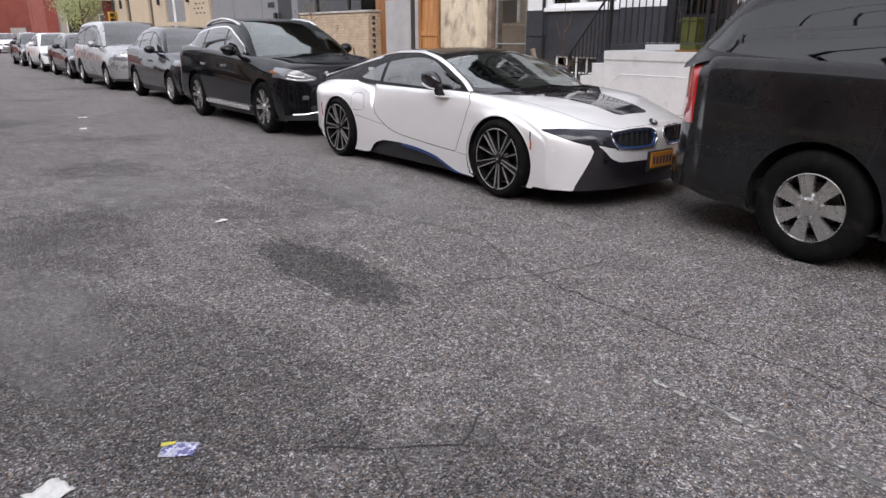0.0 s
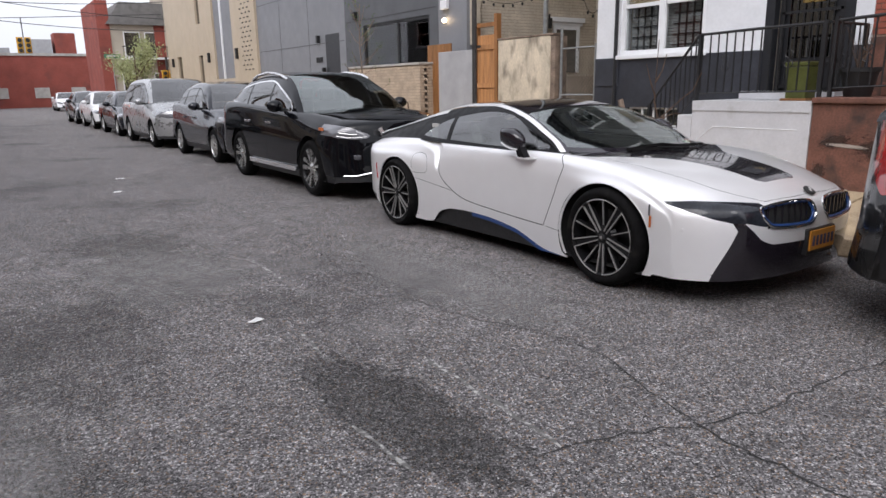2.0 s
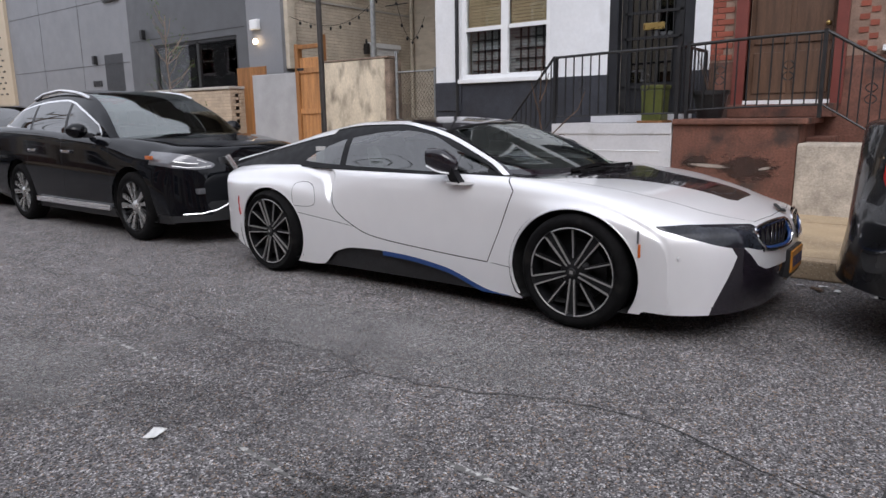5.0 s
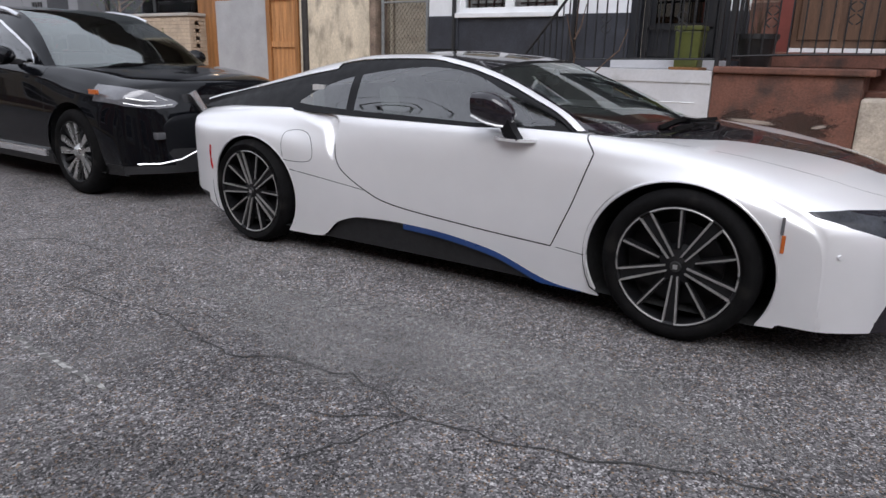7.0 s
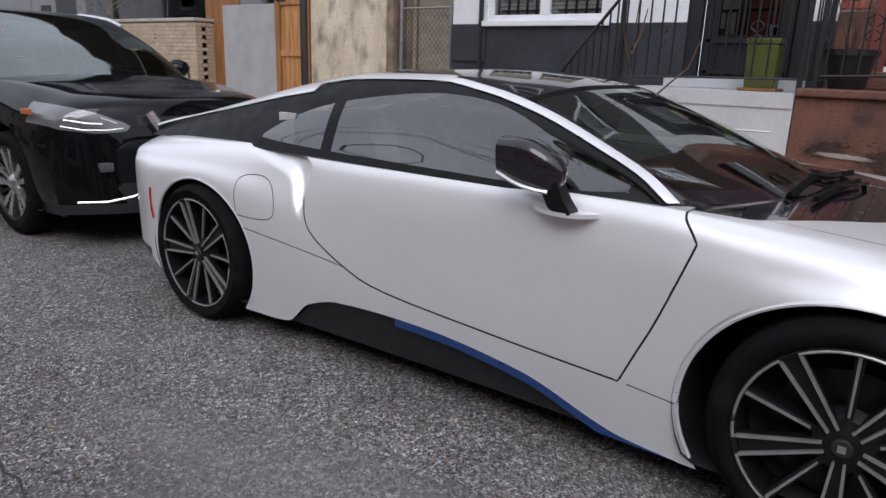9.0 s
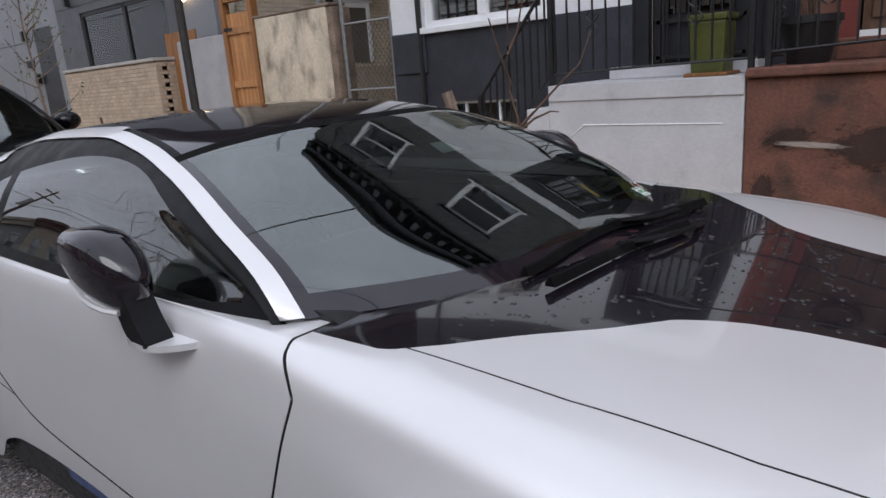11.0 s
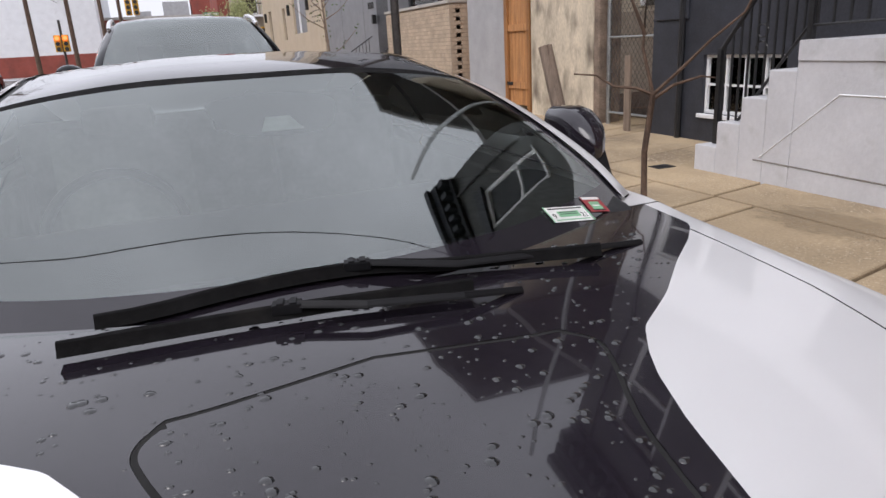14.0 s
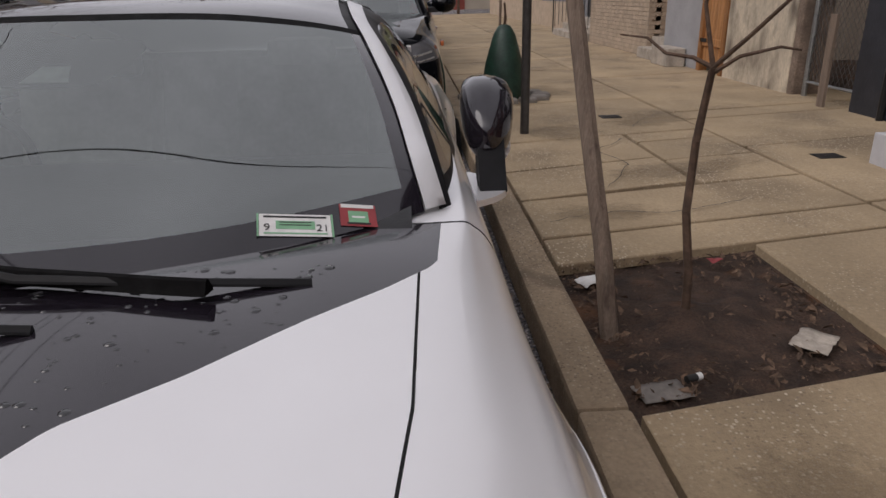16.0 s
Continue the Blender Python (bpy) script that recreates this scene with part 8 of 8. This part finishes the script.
    strips = [(27.6, 30.4, 1.9, 10.0), (32.4, 33.1, 1.7, 3.1), (32.4, 33.1, 4.6, 7.0), (36.5, 37.4, 1.6, 3.2)]
    part("wall", holed_wall(G, G + 0.3, 24.602, 39.4, 0.0, 10.8, strips), tan_panel, t)
    part("end_wall", boxes((G + 0.3, 16, 39.1, 39.4, 0, 10.8)), tan_panel, t)
    part("roof", boxes((G, 16, 10.4, 39.4, 10.8, 10.95)), roof_grey, t)
    part("brick_base", boxes((G - 0.03, G - 0.001, 18.9, 39.3, 0.1, 0.95)), cream_brick, t)
    for q in strips:
        part("window_strip", boxes((G + 0.1, G + 0.13, *q)), panel_grey if q[1] - q[0] > 1 else tinted, t)
        # black backing sheet that paints the unlit interior
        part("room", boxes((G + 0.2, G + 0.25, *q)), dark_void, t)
    part("mullion", boxes((G + 0.04, G + 0.098, 29.2, 29.35, 1.9, 10.0)), white_trim, t)
    for y in (31.2, 27.0, 38.2):
        part("wall_lamp", boxes((G - 0.12, G - 0.001, y - 0.08, y + 0.08, 2.7, 3.15), bevel=0.02), iron, t, "black wall lamp")
    pb = bmesh.new()
    for k in range(44):
        z = 2.2 + k * 0.19
        for j in range(3):
            y = 25.1 + j * 0.45 + (0.22 if k % 2 else 0)
            box(pb, G - 0.02, G - 0.001, y, y + 0.16, z, z + 0.045)
    ob = part("perforations", pb, iron, t, "rows of small dark slots")
    ob["kind"] = "stuff"
    s = thing("entrance_steps", "concrete entrance steps with black iron handrail", "steps")
    for k in range(3):
        part("step", boxes((4.75 + k * 0.27, 5.58, 15.5, 18.6, 0.15 + k * 0.15, 0.3 + k * 0.15), bevel=0.01), raw_cement, s)
    for y in (15.45, 18.6):
        rail = part("handrail", tube(bmesh.new(), [(4.75, y, 0.2), (4.75, y, 1.05), (5.5, y, 1.5)], 0.018, 6), iron, s)
        for k in range(7):
            x = 4.8 + k * 0.1
            part("baluster", tube(bmesh.new(), [(x, y, 0.35 + k * 0.05), (x, y, 1.08 + k * 0.06)], 0.008, 4), iron, rail)


modern_building()


def sapling_at(x, y, h, seed, label):
    t = thing("young_tree", label, "tree", (x, y, 0.12))
    rng = random.Random(seed)
    part("trunk", tube(bmesh.new(), [(0, 0, 0), (0.03, 0.02, h * 0.4), (-0.02, 0.03, h * 0.75), (0.0, 0, h)], 0.025, 6, 0.006), grey_wood, t, "", True)
    b = bmesh.new()
    tips = []
    for k in range(22):
        z = h * rng.uniform(0.35, 0.95)
        a = rng.uniform(0, 6.28)
        L = (1.15 - z / h) * 0.75
        p = [(0, 0, z), (math.cos(a) * L * 0.5, math.sin(a) * L * 0.5, z + 0.12), (math.cos(a) * L, math.sin(a) * L, z + 0.34)]
        tube(b, p, 0.008, 4, 0.003)
        tips += p[1:]
    part("limbs", b, grey_wood, t, "thin pale twigs")
    lf = bmesh.new()
    for p in tips:
        for k in range(5):
            c = Vector(p) + Vector((rng.uniform(-0.08, 0.08), rng.uniform(-0.08, 0.08), rng.uniform(-0.05, 0.1)))
            q = Euler((rng.uniform(0, 6), rng.uniform(0, 6), 0)).to_matrix()
            lf.faces.new([lf.verts.new(c + q @ Vector(w)) for w in ((-0.018, 0, 0), (0, -0.01, 0), (0.02, 0, 0), (0, 0.01, 0))])
    part("buds", lf, green_leaf, t, "tiny fresh green buds")["kind"] = "stuff"
    return t


sapling_at(2.0, 9.0, 2.85, 3, "thin budding young tree in the pavement")


def leafy_tree(x, y, h, r, seed, label):
    t = thing("street_tree", label, "tree", (x, y, 0.1))
    rng = random.Random(seed)
    part("trunk", tube(bmesh.new(), [(0, 0, 0), (0.03, 0, h * 0.3), (0, 0.03, h * 0.6), (0, 0, h * 0.9)], 0.09, 8, 0.03), bark, t, "", True)
    b, tips = bmesh.new(), []
    for k in range(9):
        a = rng.uniform(0, 6.28)
        tapered_limb(b, (0, 0, h * rng.uniform(0.3, 0.6)), (math.cos(a), math.sin(a), 1.0), h * 0.33, 0.03, 1, rng, tips)
    part("limbs", b, bark, t)
    lf = bmesh.new()
    for p in tips:
        for k in range(26):
            c = Vector(p) + Vector([rng.gauss(0, r * 0.17) for _ in range(3)])
            q = Euler((rng.uniform(0, 6), rng.uniform(0, 6), 0)).to_matrix()
            s = rng.uniform(0.03, 0.075)
            lf.faces.new([lf.verts.new(c + q @ Vector(w)) for w in ((-s, 0, 0), (0, -s * 0.6, 0), (s, 0, 0), (0, s * 0.6, 0))])
    part("crown", lf, blossom, t, "pale green spring foliage")


leafy_tree(3.75, 40.0, 4.1, 1.2, 2, "street tree with pale spring foliage at the corner")

# ---------------------------------------------------------------- beyond the crossing
wh = thing("brick_warehouse", "low red brick warehouse beyond the crossing", "warehouse")
part("wall", boxes((-4.5, 6.2, 75.0, 75.4, 0.0, 4.9), (5.9, 6.2, 75.4, 95, 0, 4.9)), warehouse, wh)
part("coping", boxes((-4.5, 6.25, 74.9, 75.45, 4.902, 5.15)), coping, wh)
part("roof", boxes((-4.5, 6.2, 75.4, 95, 4.7, 4.88)), roof_grey, wh)
for x in (-2.5, 1.0, 4.2):
    part("window", boxes((x, x + 1.3, 74.93, 74.99, 0.9, 1.9)), coping, wh)
for x, z, w, m in ((2.4, 6.9, 2.6, grey_plaster), (5.0, 7.6, 2.0, warehouse), (-1.0, 6.0, 1.6, grey_plaster)):
    part("roof_block", boxes((x - w / 2, x + w / 2, 82, 85, 4.88, z)), m, wh)
wb = thing("white_warehouse", "tall white rendered building beyond the crossing", "building")
part("wall", boxes((-16, -4.6, 68, 68.4, 0, 9.0), (-4.9, -4.6, 68.4, 90, 0, 9)), white_wall, wb)
part("red_band", boxes((-16, -4.6, 67.95, 67.99, 0.2, 1.9)), warehouse, wb)
part("roof", boxes((-16, -4.6, 68.4, 90, 8.8, 8.95)), roof_grey, wb)


def corner_house():
    h = thing("corner_house", "brick and pale clad corner house with balcony", "house")
    part("wall", boxes((4.9, 11, 58, 66, 0, 6.6)), beige_siding, h)
    part("brick_pier", boxes((4.7, 5.6, 57.9, 57.99, 0, 8.4), (8.9, 9.7, 57.9, 57.99, 0, 6.6), (4.75, 4.89, 58, 66, 0, 8.4)), warehouse, h)
    b = prism([(5.3, 6.6), (11.2, 6.6), (11.2, 8.3), (6.4, 8.3)], 57.6, 66, "y")
    part("roof", b, roof_grey, h, "grey shingled roof")
    part("balcony", boxes((6.2, 10.6, 57.0, 57.98, 3.9, 4.05)), white_trim, h)
    rl = part("balcony_rail", boxes((6.2, 10.6, 57.0, 57.05, 4.85, 4.92)), iron, h)
    for k in range(20):
        part("baluster", boxes((6.25 + k * 0.22, 6.28 + k * 0.22, 57.01, 57.04, 4.05, 4.85)), iron, rl)
    for x, z in ((6.6, 4.2), (8.2, 4.2), (6.2, 1.0), (8.6, 1.0), (9.9, 4.2)):
        w = part("window", boxes((x - 0.08, x + 1.18, 57.93, 57.97, z - 0.08, z + 1.88)), white_trim, h)
        part("pane", boxes((x, x + 1.1, 57.91, 57.928, z, z + 1.8)), tinted, w)
    g = thing("beige_house", "tall beige sided house with white windows", "house")
    part("wall", boxes((9.7, 18, 52, 62, 0, 11.5)), beige_siding, g)
    part("brick_base", boxes((9.66, 9.699, 52, 62, 0, 2.0), (9.66, 18, 51.96, 51.999, 0, 2.0)), warehouse, g)
    for z in (2.8, 5.3, 8.0):
        for x in (10.3, 12.4, 14.6):
            w = part("window", boxes((x - 0.1, x + 1.1, 51.94, 51.99, z - 0.1, z + 1.7)), white_trim, g)
            part("pane", boxes((x, x + 1.0, 51.92, 51.938, z, z + 1.6)), tinted, w)


corner_house()


def traffic_signal(x, y, z, label, lit=False, pole=True):
    s = thing("traffic_signal", label, "traffic light", (x, y, 0.0))
    if not pole:
        part("hanger", tube(bmesh.new(), [(0, 0, z + 0.45), (0, 0, z + 1.6)], 0.03, 6), steel_pole, s)
        part("span_wire", tube(bmesh.new(), [(-6.6, 5.9, z + 1.75), (0, 0, z + 1.6), (7.2, -3.7, z + 1.75)], 0.02, 5), iron, s)
    if pole:
        part("pole", tube(bmesh.new(), [(0, 0.25, 0), (0, 0.25, z + 1.3)], 0.07, 8), steel_pole, s, "", True)
    for dx, turn in ((-0.22, 0), (0.2, 90)):
        hd = part("signal_head", boxes((dx - 0.17, dx + 0.17, -0.12, 0.12, z - 0.45, z + 0.48), bevel=0.03), signal_yellow, s, "yellow signal housing")
        for k in range(3):
            b = tube(bmesh.new(), [(dx, -0.2, z + 0.3 - k * 0.3), (dx, -0.12, z + 0.3 - k * 0.3)], 0.115, 12)
            part("lens", b, signal_red if (lit and k == 0) else ink, hd, "", True)
    return s


traffic_signal(6.0, 42.0, 2.15, "yellow traffic signal on the street corner")
traffic_signal(-5.2, 45.0, 2.3, "yellow traffic signal across the street", True)
traffic_signal(-1.2, 46.0, 4.2, "yellow traffic signal hung over the crossing", False, False)
sg = thing("street_sign", "green street name sign on a post", "street sign", (3.0, 42.5, 0))
part("post", tube(bmesh.new(), [(0, 0, 0), (0, 0, 3.6)], 0.04, 8), grey_steel, sg, "", True)
blade_ = part("sign_blade", boxes((-0.45, 0.45, -0.01, 0.01, 3.35, 3.58)), sign_green, sg, "green sign blade")
part("sign_bar", boxes((-0.35, 0.35, -0.016, -0.011, 3.43, 3.51)), paper_white, blade_)


def utility_pole(x, y, h, label):
    p = thing("utility_pole", label, "utility pole", (x, y, 0))
    part("pole", tube(bmesh.new(), [(0, 0, 0), (0, 0, h)], 0.16, 10, 0.12), bark, p, "", True)
    for z in (h - 0.5, h - 1.3):
        arm = part("crossarm", boxes((-1.1, 1.1, -0.06, 0.06, z - 0.06, z + 0.06)), grey_wood, p)
        for k in (-1, -0.5, 0.5, 1):
            part("insulator", boxes((k - 0.03, k + 0.03, -0.03, 0.03, z + 0.06, z + 0.2)), iron, arm)
    part("transformer", tube(bmesh.new(), [(0.3, 0, h - 2.9), (0.3, 0, h - 2.0)], 0.2, 12), grey_steel, p, "", True)
    return p


POLES = [(-7.9, -26, 9.5), (-7.9, 5, 9.6), (-7.6, 30, 9.4), (-7.6, 52, 9.5), (-7.6, 79, 9.5)]
for x, y, h in POLES:
    utility_pole(x, y, h, "weathered wooden utility pole with crossarms")
for x, y in ((-5.4, 53.5), (-3.9, 62.0), (-2.6, 64.0)):
    utility_pole(x, y, 9.6, "weathered wooden utility pole beyond the crossing")
for j, (dx, dz) in enumerate(((-1.0, -0.3), (-0.5, -0.3), (0.5, -0.3), (1.0, -0.3), (1.0, -1.1), (0.15, -2.4), (0.15, -2.8))):
    bm = bmesh.new()
    for (x0, y0, h0), (x1, y1, h1) in zip(POLES, POLES[1:]):
        tube(bm, [(x0 + dx + (x1 - x0) * t, y0 + (y1 - y0) * t, h0 + dz + (h1 - h0) * t - 2.4 * t * (1 - t)) for t in np.linspace(0, 1, 12)], 0.015 if j < 5 else 0.026, 4)
    tagged(finish(bm, "overhead_wire", iron), "black overhead wire strung between utility poles", "wire", group="overhead wires")
for j, (a, b) in enumerate((((-7.8, 5, 7.6), (4.9, 3.0, 7.0)), ((-7.8, 5, 7.9), (4.9, -2.0, 7.1)), ((-7.6, 30, 7.4), (5.6, 22, 7.2)), ((-7.6, 52, 7.5), (9, 47, 7.4)), ((-7.6, 52, 8.2), (9, 49, 6.3)), ((-7.6, 52, 6.8), (9, 50, 5.6)), ((-7.6, 52, 8.6), (12, 45, 7.9)))):
    bm = tube(bmesh.new(), [tuple(Vector(a).lerp(Vector(b), t) - Vector((0, 0, 1.6 * t * (1 - t)))) for t in np.linspace(0, 1, 14)], 0.013 if j < 2 else 0.022, 4)
    tagged(finish(bm, "overhead_wire", iron), "black overhead wire crossing the street", "wire", group="overhead wires")

# ---------------------------------------------------------------- opposite side of the street
tagged(finish(boxes((-12, -7.42, -30, 39, 0.0, 0.15), bevel=0.02), "pavement_opposite", concrete), "concrete pavement on the far side of the street", "pavement", kind="structure")


def opposite_house(y0, y1, h, material, base, label, seed):
    rng = random.Random(seed)
    F = -10.0
    t = thing("row_house", label, "house", group="row houses opposite")
    w = (y1 - y0)
    holes = [(y0 + w * 0.12, y0 + w * 0.34, 0.3, 2.7), (y0 + w * 0.46, y0 + w * 0.88, 1.1, 2.8), (y0 + w * 0.14, y0 + w * 0.38, 4.0, 5.6), (y0 + w * 0.58, y0 + w * 0.82, 4.0, 5.6)]
    part("wall", holed_wall(F - 0.3, F, y0, y1, 0.1, h, holes), material, t)
    part("base", holed_wall(F, F + 0.03, y0, y1, 0.1, 0.9, holes[:1]), base, t)
    part("roof", boxes((F - 9, F - 0.3, y0, y1, h - 0.3, h - 0.1)), roof_grey, t)
    part("side_wall", boxes((F - 9, F - 0.3, y0, y0 + 0.2, 0.1, h - 0.3)), material, t)
    part("cornice", boxes((F - 0.1, F + 0.35, y0, y1, h - 0.25, h), (F, F + 0.2, y0, y1, h - 0.55, h - 0.25)), base, t)
    part("door", boxes((F - 0.2, F - 0.14, *holes[0])), door_wood, t)
    for q in holes[1:]:
        sash_window(t, F, *q, white_trim, 1, 0.4 if rng.random() < 0.6 else None, False, 1)


HOUSES = [(-30, -24.6, 6.6, warehouse, raw_cement), (-24.5, -19.6, 6.9, cream_brick, brownstone), (-19.5, -14.6, 6.6, warehouse, brownstone), (-14.5, -9.6, 6.8, beige_siding, raw_cement), (-9.5, -4.8, 6.5, warehouse, raw_cement),
          (-4.7, 0.2, 6.6, cream_paint, brownstone), (0.3, 5.4, 6.4, warehouse, raw_cement), (5.5, 10.4, 6.6, beige_siding, raw_cement), (10.5, 15.4, 6.3, warehouse, brownstone), (15.5, 20.6, 6.6, grey_plaster, raw_cement),
          (20.7, 26, 6.4, tan_panel, brownstone), (26.1, 32, 6.8, cream_paint, brownstone), (32.1, 38.5, 6.6, panel_grey, raw_cement)]
for k, (a, b, h, m, bs) in enumerate(HOUSES):
    opposite_house(a, b, h, m, bs, "two storey row house across the street", k)


def bare_tree(x, y, seed):
    t = thing("bare_tree", "bare branched street tree across the street", "tree", (x, y, 0.1))
    rng = random.Random(seed)
    part("trunk", tube(bmesh.new(), [(0, 0, 0), (0.05, 0, 1.3), (0, 0.06, 2.6)], 0.14, 8, 0.1), bark, t, "", True)
    b = bmesh.new()
    for k in range(6):
        a = k * 1.05 + rng.uniform(-0.3, 0.3)
        tapered_limb(b, (0, 0.06, 2.5), (math.cos(a) * 0.8, math.sin(a) * 0.8, 1.0), 2.4, 0.07, 3, rng)
    part("limbs", b, bark, t, "bare twiggy limbs")


bare_tree(-8.6, -8.0, 5)
bare_tree(-8.4, -4.6, 9)
bare_tree(-8.6, -15.5, 6)
bare_tree(-8.6, 15.0, 7)

# houses further down the near side, closing the street behind
for k, (a, b, h, m) in enumerate(((-10, -5.02, 7.6, warehouse), (-15, -10.02, 7.9, cream_paint), (-21, -15.02, 7.5, warehouse), (-30, -21.02, 7.7, beige_siding))):
    t = thing("row_house", "two storey row house down the street", "house", group="row houses near side")
    w = b - a
    holes = [(a + w * 0.12, a + w * 0.34, 1.0, 3.2), (a + w * 0.46, a + w * 0.88, 1.8, 3.5), (a + w * 0.14, a + w * 0.38, 4.8, 6.4), (a + w * 0.58, a + w * 0.82, 4.8, 6.4)]
    part("wall", holed_wall(4.83, 5.1, a, b, 0.0, h, holes), m, t)
    part("roof", boxes((5.0, 14, a, b, h - 0.3, h - 0.1)), roof_grey, t)
    part("cornice", boxes((4.45, 4.83, a, b, h - 0.3, h)), dark_red, t)
    part("door", boxes((4.95, 5.0, *holes[0])), door_wood, t)
    for q in holes[1:]:
        sash_window(t, 4.83, *q, white_trim)
t = thing("end_building", "brick building closing the street end", "building")
part("wall", boxes((-30, 30, -60, -59, 0, 9)), warehouse, t)

# ---------------------------------------------------------------- parked vehicles
murano = street_car("crossover_suv", "glossy black crossover with chrome trim parked nose to tail", (0.08, 4.25, 0), 4.85, 1.9, 1.66, 0.372, (0.95, 3.77), 0.98, 1.1, (1.08, 1.2), 1.25, 2.3, 3.65, 4.66, 1.16, car_black, "blade", 0.268,
                    ((1.42, 2.5), (2.52, 3.42)), rails=True, grille="vee", chrome_strip=True)
small = street_car("compact_suv", "dark charcoal compact crossover parked at the kerb", (0.25, 9.5, 0), 4.3, 1.77, 1.58, 0.335, (0.86, 3.47), 0.93, 1.06, (1.0, 1.12), 1.12, 1.95, 3.3, 4.1, 1.1, car_dark, "ten", 0.22, ((1.3, 2.3), (2.32, 3.05)))
van = street_car("minivan", "silver minivan parked at the kerb", (0.22, 14.35, 0), 5.0, 1.95, 1.75, 0.34, (0.98, 3.95), 0.95, 1.12, (1.05, 1.1), 1.1, 2.1, 4.4, 4.9, 1.05, car_silver, "five", 0.2, ((1.45, 2.5), (2.52, 3.5)))
street_car("sedan", "dark charcoal sedan parked at the kerb", (0.25, 19.95, 0), 4.7, 1.82, 1.44, 0.325, (0.92, 3.65), 0.76, 0.95, (0.92, 0.98), 1.35, 2.15, 3.35, 4.15, 1.0, car_dark, "ten", 0.21, ((1.5, 2.5), (2.52, 3.35)))
street_car("sedan", "white sedan parked at the kerb", (0.28, 25.4, 0), 4.7, 1.82, 1.44, 0.325, (0.92, 3.65), 0.76, 0.95, (0.92, 0.98), 1.35, 2.15, 3.35, 4.15, 1.0, car_white, "ten", 0.21, ((1.5, 2.5), (2.52, 3.35)))
street_car("sedan", "dark sedan parked at the kerb near the corner", (0.3, 30.8, 0), 4.7, 1.82, 1.46, 0.325, (0.92, 3.65), 0.78, 0.96, (0.93, 0.99), 1.35, 2.15, 3.35, 4.15, 1.0, car_dark, "ten", 0.21, ((1.5, 2.5), (2.52, 3.35)))
street_car("sedan", "white sedan standing beyond the crossing", (1.9, 56, 0), 4.6, 1.8, 1.43, 0.325, (0.92, 3.6), 0.76, 0.95, (0.92, 0.98), 1.3, 2.1, 3.3, 4.1, 1.0, car_white, "ten", 0.21, ((1.5, 2.5), (2.52, 3.35)))
street_car("sedan", "dark sedan parked across the street", (-6.4, 24, 0), 4.7, 1.82, 1.44, 0.325, (0.92, 3.65), 0.76, 0.95, (0.92, 0.98), 1.35, 2.15, 3.35, 4.15, 1.0, car_black, "ten", 0.21, ((1.5, 2.5), (2.52, 3.35)))
# the black van in front stands with its tail towards the coupe
street_car("passenger_van", "black van with silver alloy wheels and red tail lights", (0.27, -6.42, 0), 5.12, 1.82, 1.8, 0.365, (1.0, 3.86), 1.0, 1.15, (1.12, 1.26), 1.2, 2.2, 4.45, 4.98, 1.22, dusty_black, "six", 0.225, ((1.5, 2.5), (2.52, 3.5)), clear=0.26, tail_bow=0.4, tail_len=0.36)

# brick courses of the red house, last in the file
bricks(red, 4.842, -0.78, 0.965, 1.92, 3.6, red_brick, skip=[(-0.6, 0.68, 1.3, 3.92)], proud=0.011)
bricks(red, 4.842, -3.2, -0.79, 1.92, 3.6, red_brick, skip=[(-2.7, -0.95, 1.9, 3.85)], proud=0.011)
# upper courses out of view, darker than the lower ones for the reflections
bricks(red, 4.842, -5.0, 0.965, 3.92, 7.4, dark_upper_brick, skip=[(a - 0.05, a + 0.95, 4.8, 6.65) for a in (-0.4, -2.4, -4.2)], proud=0.011, joined=True, name="upper_bricks")
